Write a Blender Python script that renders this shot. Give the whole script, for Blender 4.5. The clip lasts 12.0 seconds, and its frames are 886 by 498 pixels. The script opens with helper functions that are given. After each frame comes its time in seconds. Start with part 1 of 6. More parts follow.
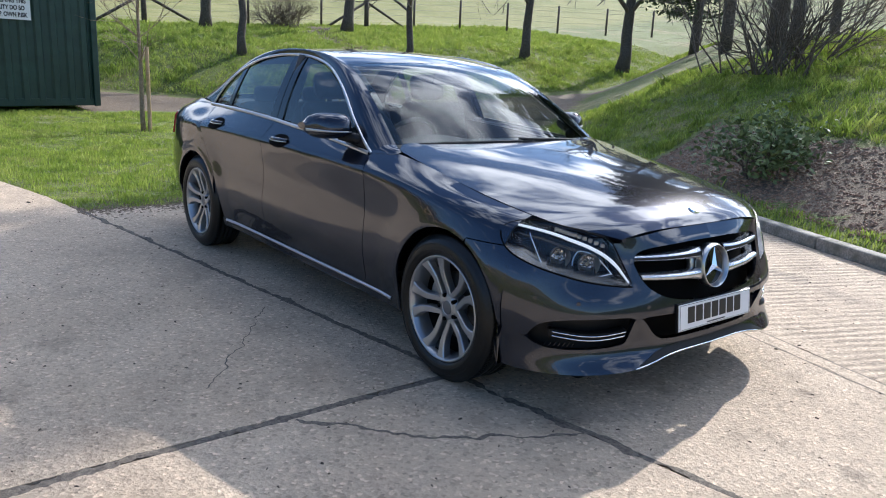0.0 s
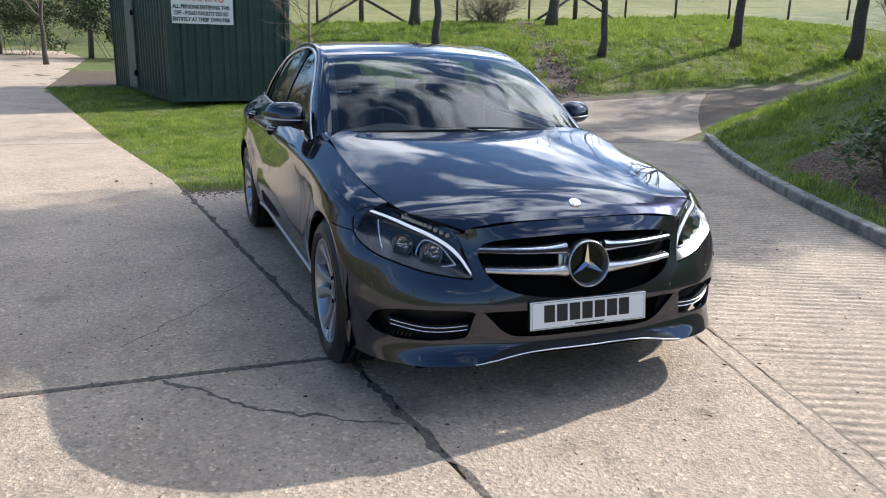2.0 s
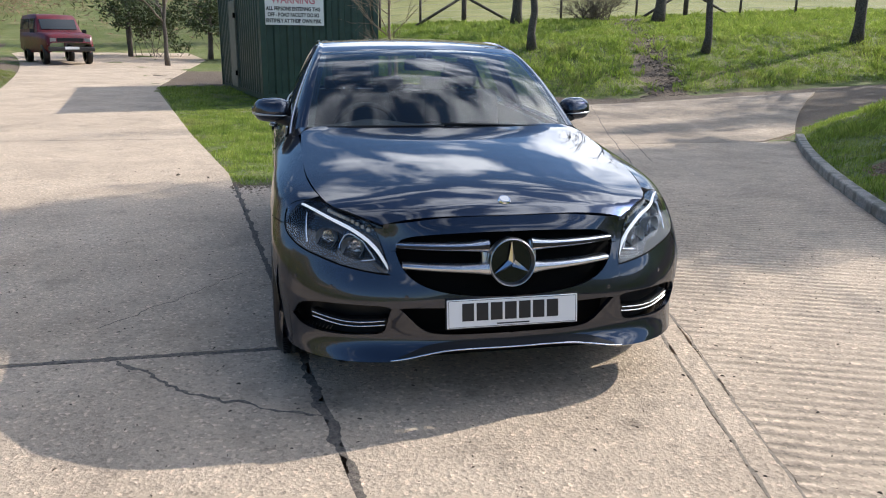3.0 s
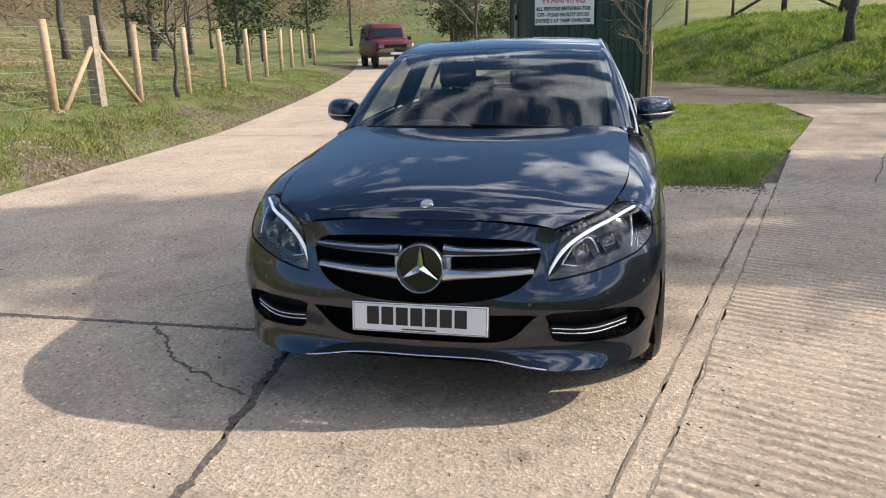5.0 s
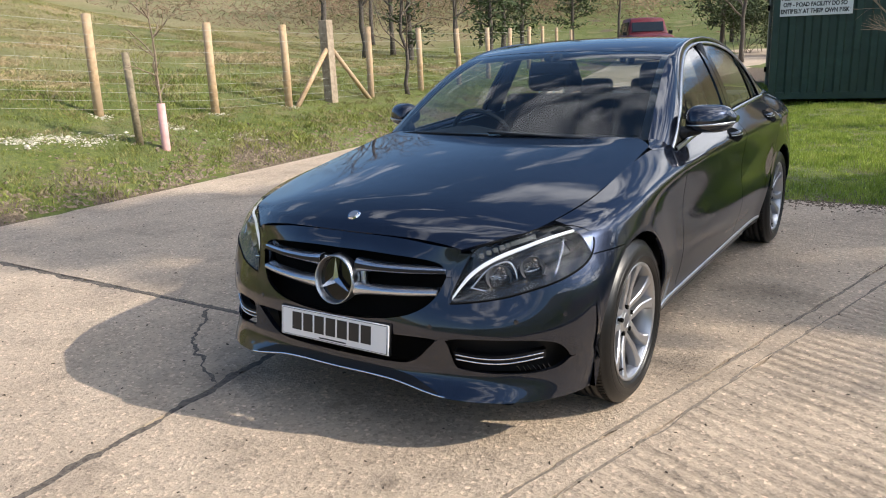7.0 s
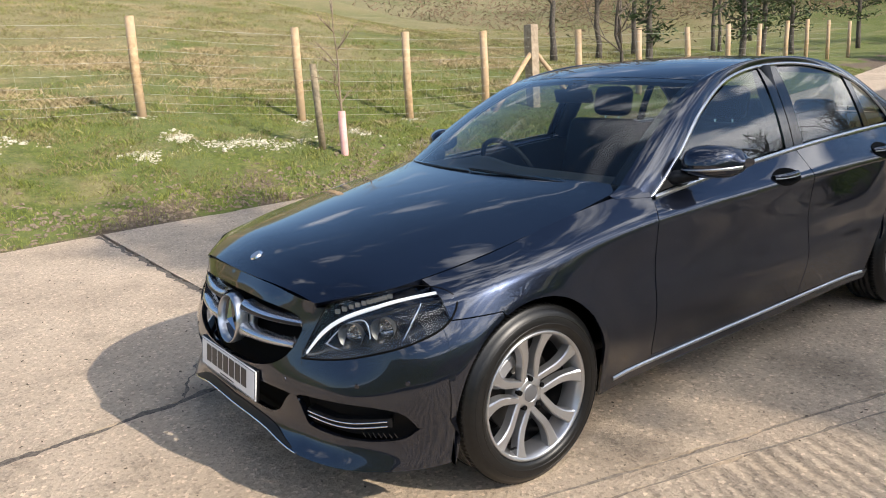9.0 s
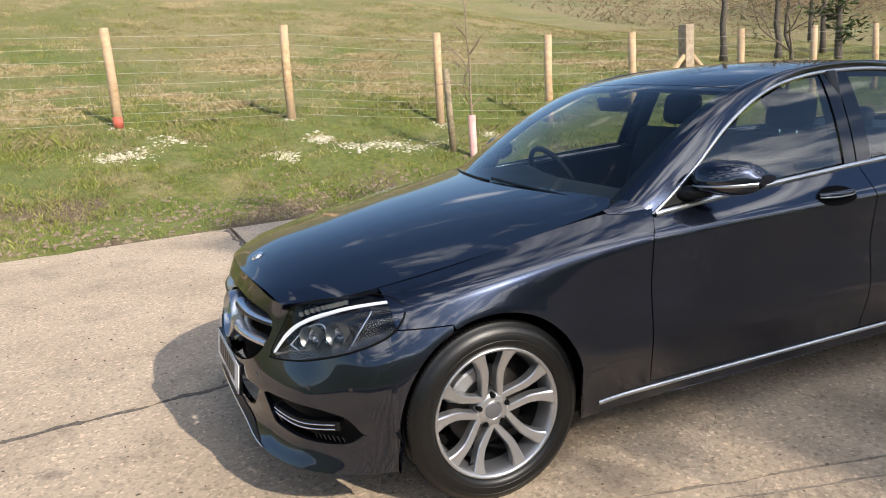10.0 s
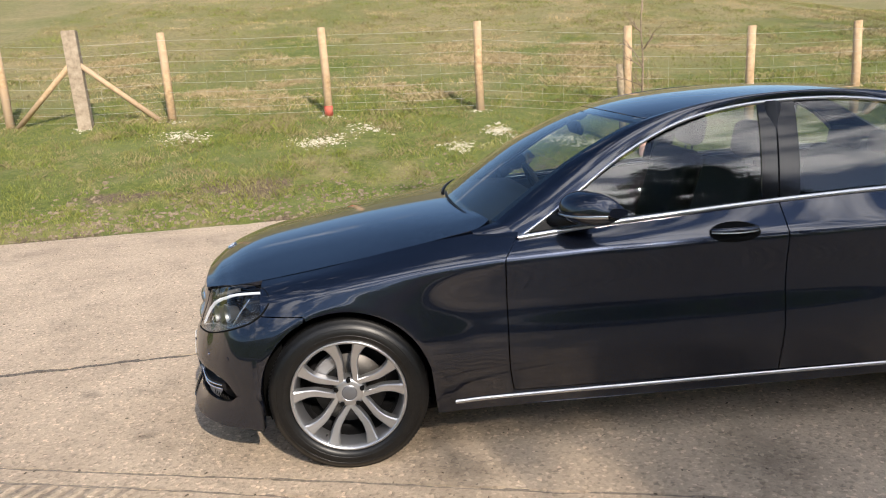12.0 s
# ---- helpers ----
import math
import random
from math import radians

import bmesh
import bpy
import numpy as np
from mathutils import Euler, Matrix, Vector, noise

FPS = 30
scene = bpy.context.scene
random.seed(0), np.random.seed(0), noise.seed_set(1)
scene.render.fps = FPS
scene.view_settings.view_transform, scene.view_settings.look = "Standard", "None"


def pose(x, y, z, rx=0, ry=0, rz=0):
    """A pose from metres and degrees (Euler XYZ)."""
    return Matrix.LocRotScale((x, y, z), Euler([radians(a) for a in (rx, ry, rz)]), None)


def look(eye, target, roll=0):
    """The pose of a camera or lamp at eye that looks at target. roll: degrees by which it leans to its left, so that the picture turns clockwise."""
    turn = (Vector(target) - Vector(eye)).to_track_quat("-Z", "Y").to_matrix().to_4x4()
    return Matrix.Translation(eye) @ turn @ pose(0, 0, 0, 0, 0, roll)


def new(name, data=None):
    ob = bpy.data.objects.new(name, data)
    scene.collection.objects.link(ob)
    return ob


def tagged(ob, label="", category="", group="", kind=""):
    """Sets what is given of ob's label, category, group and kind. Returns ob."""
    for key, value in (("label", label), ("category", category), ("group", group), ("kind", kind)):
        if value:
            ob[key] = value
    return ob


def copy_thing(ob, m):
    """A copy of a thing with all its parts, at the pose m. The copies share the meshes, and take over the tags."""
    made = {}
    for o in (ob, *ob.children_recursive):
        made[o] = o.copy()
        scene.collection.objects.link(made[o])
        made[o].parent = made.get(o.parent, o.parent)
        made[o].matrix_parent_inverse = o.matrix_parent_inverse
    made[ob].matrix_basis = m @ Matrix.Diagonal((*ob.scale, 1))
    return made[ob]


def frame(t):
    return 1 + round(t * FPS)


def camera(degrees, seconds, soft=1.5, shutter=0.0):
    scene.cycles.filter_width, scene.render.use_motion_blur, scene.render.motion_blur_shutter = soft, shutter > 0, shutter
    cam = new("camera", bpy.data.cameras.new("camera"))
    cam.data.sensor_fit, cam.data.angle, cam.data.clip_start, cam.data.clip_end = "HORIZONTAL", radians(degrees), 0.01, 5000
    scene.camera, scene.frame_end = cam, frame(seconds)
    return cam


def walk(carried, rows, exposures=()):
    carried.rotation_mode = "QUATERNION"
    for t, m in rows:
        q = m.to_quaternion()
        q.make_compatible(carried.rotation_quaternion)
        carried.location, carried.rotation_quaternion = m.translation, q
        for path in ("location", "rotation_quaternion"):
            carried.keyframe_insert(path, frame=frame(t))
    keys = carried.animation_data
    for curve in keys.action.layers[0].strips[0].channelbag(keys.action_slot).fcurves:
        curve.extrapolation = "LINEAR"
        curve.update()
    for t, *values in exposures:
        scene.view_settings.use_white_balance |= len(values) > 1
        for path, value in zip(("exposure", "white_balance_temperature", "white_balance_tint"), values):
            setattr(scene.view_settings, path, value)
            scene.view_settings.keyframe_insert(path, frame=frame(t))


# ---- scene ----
cam = camera(59.7, 12.0, soft=1.05)
PATH = [
    (0, (2.503, -2.871, 1.362), (0.977, -1.666, 0.891), 2.6),
    (0.5, (2.719, -2.601, 1.381), (1.083, -1.557, 0.897), 2.3),
    (1, (2.934, -2.294, 1.385), (1.215, -1.398, 0.893), 1.7),
    (1.5, (3.045, -1.941, 1.386), (1.276, -1.151, 0.89), 1.6),
    (2, (3.262, -1.567, 1.38), (1.45, -0.884, 0.878), 1.2),
    (2.5, (3.305, -1.204, 1.367), (1.458, -0.625, 0.863), 1.1),
    (3, (3.45, -0.842, 1.371), (1.557, -0.445, 0.863), 0.6),
    (3.5, (3.45, -0.488, 1.357), (1.527, -0.286, 0.847), 0.1),
    (5.5, (3.286, 1.027, 1.366), (1.442, 0.438, 0.862), -1.5),
    (6, (3.127, 1.302, 1.366), (1.328, 0.587, 0.862), -1.6),
    (6.5, (3.012, 1.591, 1.365), (1.291, 0.703, 0.863), -1.9),
    (7, (2.791, 1.847, 1.378), (1.174, 0.779, 0.881), -2.2),
    (7.2, (2.701, 1.99, 1.397), (1.129, 0.856, 0.904), -2.5),
    (8.8, (1.836, 2.665, 1.475), (0.618, 1.153, 0.996), -2.9),
    (9, (1.719, 2.704, 1.476), (0.562, 1.144, 0.999), -3.1),
    (9.5, (1.428, 2.88, 1.47), (0.452, 1.197, 1.009), -3.1),
    (10, (1.093, 3.067, 1.465), (0.328, 1.273, 1.018), -3.6),
    (10.5, (0.775, 3.221, 1.496), (0.214, 1.352, 1.06), -3.6),
    (11, (0.445, 3.467, 1.517), (0.089, 1.548, 1.081), -3.8),
    (11.5, (0.083, 3.569, 1.547), (-0.149, 1.634, 1.098), -3.7),
    (12, (-0.285, 3.804, 1.578), (-0.372, 1.858, 1.126), -3.6),
]
EXPOSURE = [(0, .44, 5650, 11), (3.0, .29, 5900, 11), (3.7, .29, 6000, 11), (5.5, .26, 6250, 12), (7.2, .26, 6200, 12), (9.0, .27, 6300, 12), (12.0, .15, 6450, 13)]
walk(cam, [(t, look(eye, target, roll)) for t, eye, target, roll in PATH], EXPOSURE)

# ---- light: sun and a partly cloudy sky ----
SUN = Vector((-0.53, 1.55, 1.09)).normalized()        # towards the sun
sun = new("sun", bpy.data.lights.new("sun", "SUN"))
sun.data.energy, sun.data.angle, sun.data.color = 5.0, radians(0.55), (1.0, 0.90, 0.75)
sun.matrix_world = look((0, 0, 30), Vector((0, 0, 30)) - SUN)
world = bpy.data.worlds.new("sky")
scene.world = world
world.use_nodes = True
wn, wl = world.node_tree.nodes, world.node_tree.links
wbg = wn["Background"]
sky = wn.new("ShaderNodeTexSky")
sky.sky_type, sky.sun_disc = "NISHITA", False
sky.dust_density, sky.ozone_density = 0.3, 2.5
sky.sun_elevation = math.asin(SUN.z)
sky.sun_rotation = math.atan2(SUN.x, SUN.y)
wco = wn.new("ShaderNodeTexCoord")
wmap = wn.new("ShaderNodeMapping")
wmap.inputs["Scale"].default_value = (1.0, 1.0, 2.6)
wnoise = wn.new("ShaderNodeTexNoise")
wnoise.inputs["Scale"].default_value, wnoise.inputs["Detail"].default_value, wnoise.inputs["Roughness"].default_value = 3.9, 9.0, 0.55
wnoise.inputs["Distortion"].default_value = 0.25
wramp = wn.new("ShaderNodeValToRGB")
wramp.color_ramp.elements[0].position, wramp.color_ramp.elements[1].position = 0.575, 0.70
wmix = wn.new("ShaderNodeMix")
wmix.data_type = "RGBA"
wl.new(wco.outputs["Generated"], wmap.inputs["Vector"])
wl.new(wmap.outputs["Vector"], wnoise.inputs["Vector"])
wsep = wn.new("ShaderNodeVectorMath")
wsep.operation = "DOT_PRODUCT"
wsep.inputs[1].default_value = (-0.30, 0.68, 0.67)
wadd = wn.new("ShaderNodeMath")
wadd.operation = "MULTIPLY_ADD"          # the clouds gather on the sunny side
wadd.inputs[1].default_value = 0.13
wl.new(wco.outputs["Generated"], wsep.inputs[0])
wl.new(wsep.outputs["Value"], wadd.inputs[0])
wl.new(wnoise.outputs["Fac"], wadd.inputs[2])
wl.new(wadd.outputs[0], wramp.inputs["Fac"])
whue = wn.new("ShaderNodeHueSaturation")
whue.inputs["Saturation"].default_value = 1.05
wl.new(sky.outputs["Color"], whue.inputs["Color"])
wl.new(wramp.outputs["Color"], wmix.inputs[0])
wl.new(whue.outputs["Color"], wmix.inputs[6])
# clouds shine more strongly towards the sun
wglow = wn.new("ShaderNodeVectorMath")
wglow.operation = "DOT_PRODUCT"
wglow.inputs[1].default_value = tuple(SUN)
wl.new(wco.outputs["Generated"], wglow.inputs[0])
wcloud = wn.new("ShaderNodeValToRGB")
wcloud.color_ramp.elements[0].position, wcloud.color_ramp.elements[0].color = 0.35, (.38, .385, .40, 1)
wcloud.color_ramp.elements[1].position, wcloud.color_ramp.elements[1].color = 1.0, (1.0, .985, .96, 1)
wl.new(wglow.outputs["Value"], wcloud.inputs["Fac"])
wgain = wn.new("ShaderNodeVectorMath")
wgain.operation = "SCALE"
wgain.inputs["Scale"].default_value = 27.0
wl.new(wcloud.outputs["Color"], wgain.inputs[0])
wl.new(wgain.outputs["Vector"], wmix.inputs[7])
wl.new(wmix.outputs[2], wbg.inputs["Color"])
wbg.inputs["Strength"].default_value = 0.135


# ---- materials ----
def material(name, base=(0.5, 0.5, 0.5), rough=0.5, metal=0.0, **more):
    m = bpy.data.materials.new(name)
    m.use_nodes = True
    b = m.node_tree.nodes["Principled BSDF"]
    b.inputs["Base Color"].default_value = (*base, 1)
    b.inputs["Roughness"].default_value, b.inputs["Metallic"].default_value = rough, metal
    for key, value in more.items():
        b.inputs[key.replace("_", " ")].default_value = value
    return m


def node(m, kind, **inputs):
    n = m.node_tree.nodes.new(kind)
    for key, value in inputs.items():
        n.inputs[key.replace("_", " ")].default_value = value
    return n


def link(m, a, b):
    m.node_tree.links.new(a, b)


def bsdf(m):
    return m.node_tree.nodes["Principled BSDF"]


def noise_tex(m, scale, detail=4.0, rough=0.55, stretch=None, turn=0.0):
    """Noise in world-sized object coordinates; returns its Fac output."""
    co = m.node_tree.nodes.new("ShaderNodeTexCoord")
    n = node(m, "ShaderNodeTexNoise", Scale=scale, Detail=detail, Roughness=rough)
    if stretch:
        mp = node(m, "ShaderNodeMapping", Scale=stretch, Rotation=(0, 0, turn))
        link(m, co.outputs["Object"], mp.inputs["Vector"])
        link(m, mp.outputs["Vector"], n.inputs["Vector"])
    else:
        link(m, co.outputs["Object"], n.inputs["Vector"])
    return n.outputs["Fac"]


def ramp(m, fac, *stops):
    r = m.node_tree.nodes.new("ShaderNodeValToRGB")
    e = r.color_ramp.elements
    while len(e) < len(stops):
        e.new(0.5)
    for el, (pos, col) in zip(e, stops):
        el.position = pos
        el.color = (*col, 1) if isinstance(col, tuple) else (col, col, col, 1)
    link(m, fac, r.inputs["Fac"])
    return r.outputs["Color"]


def mix(m, fac, a, b, mode="MIX"):
    n = m.node_tree.nodes.new("ShaderNodeMix")
    n.data_type, n.blend_type = "RGBA", mode
    for sock, v in ((0, fac), (6, a), (7, b)):
        if hasattr(v, "is_linked"):
            link(m, v, n.inputs[sock])
        else:
            n.inputs[sock].default_value = v if sock == 0 else (*v, 1)
    return n.outputs[2]


def bump(m, height, strength=0.3, distance=0.01):
    b = node(m, "ShaderNodeBump", Strength=strength, Distance=distance)
    link(m, height, b.inputs["Height"])
    old = bsdf(m).inputs["Normal"]
    if old.is_linked:
        link(m, old.links[0].from_socket, b.inputs["Normal"])
    link(m, b.outputs["Normal"], old)


def grain(name, low, high, scale, rough=0.7, fine=0.25, dist=0.01, metal=0.0, mid=None, big=None):
    """A rough surface: colour between two tones by noise at two scales, with relief."""
    m = material(name, low, rough, metal)
    c = ramp(m, noise_tex(m, scale, 6.0, 0.65), (0.35, low), (0.68, high))
    if mid:
        c = mix(m, ramp(m, noise_tex(m, big or scale / 9, 3.0), (0.42, 0.0), (0.62, 1.0)), c, mid)
    link(m, c, bsdf(m).inputs["Base Color"])
    bump(m, noise_tex(m, scale * 1.6, 5.0, 0.7), fine, dist)
    return m


M_PAINT = material("car_paint", (0.02, 0.026, 0.042), 0.30, 0.85, Coat_Weight=1.0, Coat_Roughness=0.015, Coat_IOR=1.62, Specular_IOR_Level=0.5, Specular_Tint=(0.22, 0.25, 0.32, 1.0))
pf = ramp(M_PAINT, noise_tex(M_PAINT, 900.0, 2.0), (0.36, (0.008, 0.0105, 0.0195)), (0.74, (0.026, 0.0345, 0.060)))
link(M_PAINT, pf, bsdf(M_PAINT).inputs["Base Color"])
M_BLACK = material("black_plastic", (0.005, 0.005, 0.006), 0.5, Specular_IOR_Level=0.3)
bump(M_BLACK, noise_tex(M_BLACK, 700.0), 0.15, 0.001)
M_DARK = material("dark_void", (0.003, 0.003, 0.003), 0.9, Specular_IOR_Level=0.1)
M_GLOSSBLACK = material("gloss_black_trim", (0.008, 0.008, 0.009), 0.08)
M_CHROME = material("chrome", (0.80, 0.80, 0.82), 0.08, 1.0)
M_SATIN = material("satin_aluminium_trim", (0.55, 0.56, 0.58), 0.28, 1.0)
M_GRILLE = material("silver_grille_paint", (0.56, 0.57, 0.60), 0.24, 0.9)
M_ALLOY = material("silver_alloy", (0.42, 0.425, 0.44), 0.30, 0.85)
bump(M_ALLOY, noise_tex(M_ALLOY, 400.0), 0.04, 0.0005)
M_ALLOYDARK = material("grey_alloy_barrel", (0.035, 0.035, 0.037), 0.45, 0.8)
M_RUBBER = grain("tyre_rubber", (0.002, 0.002, 0.0022), (0.006, 0.006, 0.006), 60.0, 0.38, 0.2, 0.001)
bsdf(M_RUBBER).inputs["Specular IOR Level"].default_value = 0.4
M_DISC = material("brake_steel", (0.07, 0.066, 0.062), 0.45, 1.0)
M_HUBCAP = material("grey_hub_cap", (0.16, 0.165, 0.18), 0.42, 0.7)
M_CALIPER = material("grey_caliper", (0.30, 0.30, 0.31), 0.45, 0.6)
M_LENSWHITE = material("white_lamp_tube", (0.62, 0.63, 0.65), 0.15, Emission_Color=(0.95, 0.97, 1, 1), Emission_Strength=0.4)
M_LAMPGREY = material("lamp_reflector", (0.26, 0.26, 0.25), 0.36, 0.9)
M_BEZEL = material("dark_chrome_bezel", (0.10, 0.10, 0.10), 0.22, 0.9)
M_FACET = material("faceted_reflector", (0.75, 0.75, 0.76), 0.10, 1.0)
vf = node(M_FACET, "ShaderNodeTexVoronoi", Scale=75.0)
vfc = M_FACET.node_tree.nodes.new("ShaderNodeTexCoord")
link(M_FACET, vfc.outputs["Object"], vf.inputs["Vector"])
bump(M_FACET, vf.outputs["Distance"], 1.0, .02)
M_AMBER = material("amber_lens", (0.75, 0.35, 0.05), 0.2)
M_RED = material("red_tail_lens", (0.30, 0.008, 0.010), 0.08)
M_SEAT = grain("black_seat_cloth", (0.010, 0.010, 0.011), (0.022, 0.022, 0.024), 120.0, 0.75, 0.15, 0.002)
M_DASH = grain("dark_dashboard", (0.014, 0.014, 0.015), (0.028, 0.028, 0.028), 300.0, 0.6, 0.15, 0.001)
M_HEADLINER = material("grey_headliner", (0.13, 0.13, 0.125), 0.9)
M_PLATE = material("white_plate", (0.78, 0.78, 0.77), 0.25)
bump(M_PLATE, noise_tex(M_PLATE, 250.0), 0.03, 0.0005)
M_INK = material("black_ink", (0.01, 0.01, 0.012), 0.4)


def glass_material(name, tint, ior=1.5):
    m = bpy.data.materials.new(name)
    m.use_nodes = True
    nt = m.node_tree
    for n in list(nt.nodes):
        nt.nodes.remove(n)
    out = nt.nodes.new("ShaderNodeOutputMaterial")
    mx = nt.nodes.new("ShaderNodeMixShader")
    tr = node(m, "ShaderNodeBsdfTransparent", Color=(*tint, 1))
    gl = node(m, "ShaderNodeBsdfGlossy", Roughness=0.0, Color=(1, 1, 1, 1))
    lw = node(m, "ShaderNodeLayerWeight", Blend=0.5)
    pw = node(m, "ShaderNodeMath")
    pw.operation = "POWER"
    link(m, lw.outputs["Facing"], pw.inputs[0])
    pw.inputs[1].default_value = 4.8
    f0 = ((ior - 1) / (ior + 1)) ** 2
    ma = node(m, "ShaderNodeMath")
    ma.operation = "MULTIPLY_ADD"
    link(m, pw.outputs[0], ma.inputs[0])
    ma.inputs[1].default_value, ma.inputs[2].default_value = 1 - f0, f0
    link(m, ma.outputs[0], mx.inputs[0])
    link(m, tr.outputs[0], mx.inputs[1])
    link(m, gl.outputs[0], mx.inputs[2])
    link(m, mx.outputs[0], out.inputs["Surface"])
    return m


M_GLASS = glass_material("window_glass", (0.74, 0.80, 0.78), 1.56)
M_SIDEGLASS = glass_material("tinted_side_glass", (0.66, 0.71, 0.69), 1.80)
M_CLEAR = glass_material("clear_lamp_cover", (0.95, 0.96, 0.97), 1.38)


# ---- building helpers ----
def obj(name, verts, faces, mat, parent=None, label="", smooth=True):
    me = bpy.data.meshes.new(name)
    me.from_pydata([tuple(map(float, v)) for v in verts], [], faces)
    me.materials.append(mat)
    if smooth:
        me.polygons.foreach_set("use_smooth", [True] * len(me.polygons))
    me.update()
    ob = new(name, me)
    if parent:
        ob.parent = parent
    if label:
        ob["label"] = label
    return ob


def part(name, bm, mat, parent=None, label="", smooth=False):
    """One mesh object out of a bmesh, under a thing or a part."""
    me = bpy.data.meshes.new(name)
    bm.normal_update()
    bm.to_mesh(me)
    bm.free()
    me.materials.append(mat)
    if smooth:
        me.polygons.foreach_set("use_smooth", [True] * len(me.polygons))
    ob = new(name, me)
    if parent:
        ob.parent = parent
    if label:
        ob["label"] = label
    return ob


def empty(name, m=None):
    ob = new(name)
    ob.empty_display_size = 0.2
    if m:
        ob.matrix_world = m
    return ob


def bm_box(bm, size, m, bevel=0.0, seg=2):
    r = bmesh.ops.create_cube(bm, size=1.0, matrix=m @ Matrix.Diagonal((*size, 1)))
    if bevel:
        vs = set(r["verts"])
        es = [e for e in bm.edges if e.verts[0] in vs and e.verts[1] in vs]
        bmesh.ops.bevel(bm, geom=es, offset=bevel, segments=seg, affect="EDGES", profile=0.5)
    return bm


def bm_tube(bm, pts, radii, sides=8, caps=True):
    """A round tube along points, with a radius at each."""
    pts = [Vector(p) for p in pts]
    rings = []
    side = None
    for i, p in enumerate(pts):
        d = (pts[min(i + 1, len(pts) - 1)] - pts[max(i - 1, 0)]).normalized()
        if side is None or side.cross(d).length < 1e-4:
            side = d.orthogonal().normalized()
        side = (side - d * side.dot(d)).normalized()
        up = d.cross(side)
        r = radii[i] if hasattr(radii, "__len__") else radii
        rings.append([bm.verts.new(p + (side * math.cos(a) + up * math.sin(a)) * r) for a in (2 * math.pi * k / sides for k in range(sides))])
    for a, b in zip(rings, rings[1:]):
        for k in range(sides):
            bm.faces.new((a[k], a[(k + 1) % sides], b[(k + 1) % sides], b[k]))
    if caps:
        bm.faces.new(rings[0][::-1])
        bm.faces.new(rings[-1])
    return bm


def catmull(pts, t):
    """Points of a smooth curve through pts; t runs from 0 to len - 1 (array or number)."""
    p = np.asarray(pts, float)
    n = len(p)
    t = np.clip(np.asarray(t, float), 0, n - 1 - 1e-9)
    i = t.astype(int)
    f = (t - i)[..., None]
    ext = np.vstack([2 * p[0] - p[1], p, 2 * p[-1] - p[-2]])
    a, b, c, d = ext[i], ext[i + 1], ext[i + 2], ext[i + 3]
    return 0.5 * (2 * b + (c - a) * f + (2 * a - 5 * b + 4 * c - d) * f * f + (3 * b - 3 * c + d - a) * f ** 3)


def curve_y(pts, x):
    """y of a smooth curve through (x, y) pairs with falling or rising x."""
    p = np.asarray(pts, float)
    s = catmull(p, np.linspace(0, len(p) - 1, 40 * len(p)))
    o = np.argsort(s[:, 0])
    return np.interp(x, s[o, 0], s[o, 1])


def grid_normals(P, centre):
    du = np.gradient(P, axis=0)
    dv = np.gradient(P, axis=1)
    n = np.cross(du, dv)
    n /= np.maximum(np.linalg.norm(n, axis=2, keepdims=True), 1e-9)
    if np.sum(n * (P - np.asarray(centre))) < 0:
        n = -n
    return n


def sheet(name, P, mat, parent=None, label="", centre=(-1.4, 0, 0.55), flange=0.016, sign=1, thick=0.0):
    """A smooth sheet from a grid of points, its edges turned inwards; sign -1 mirrors it to the other side."""
    P = np.array(P, float)
    if sign < 0:
        P = P * np.array([1, -1, 1])
    return obj(name, *sheet_data(P, centre, flange), mat, parent, label)


def sheet_data(P, centre=(-1.4, 0, 0.55), flange=0.016):
    P = np.array(P, float)
    nu, nv = P.shape[:2]
    verts = P.reshape(-1, 3).tolist()
    idx = np.arange(nu * nv).reshape(nu, nv)
    N = grid_normals(P, centre)
    good = np.sum(np.cross(np.gradient(P, axis=0), np.gradient(P, axis=1)) * N) > 0
    faces = []
    for i in range(nu - 1):
        for j in range(nv - 1):
            f = (idx[i, j], idx[i + 1, j], idx[i + 1, j + 1], idx[i, j + 1])
            faces.append(f if good else f[::-1])
    if flange:
        loop = [(i, 0) for i in range(nu)] + [(nu - 1, j) for j in range(1, nv)] + [(i, nv - 1) for i in range(nu - 2, -1, -1)] + [(0, j) for j in range(nv - 2, 0, -1)]
        base = len(verts)
        m = len(loop)
        for i, j in loop:
            verts.append(P[i, j].tolist())
        for i, j in loop:
            verts.append((P[i, j] - N[i, j] * flange).tolist())
        for k in range(m):
            q = (base + k, base + (k + 1) % m, base + m + (k + 1) % m, base + m + k)
            faces.append(q if not good else q[::-1])
    return verts, [tuple(int(v) for v in f) for f in faces]


def joined(name, grids, mat, parent=None, label="", centre=(-1.4, 0, 0.55), flange=0.016, sign=1):
    """Several grids in one mesh."""
    verts, faces = [], []
    for P in grids:
        P = np.array(P, float)
        if sign < 0:
            P = P * np.array([1, -1, 1])
        v, f = sheet_data(P, centre, flange)
        b = len(verts)
        verts += v
        faces += [tuple(i + b for i in q) for q in f]
    return obj(name, verts, faces, mat, parent, label)


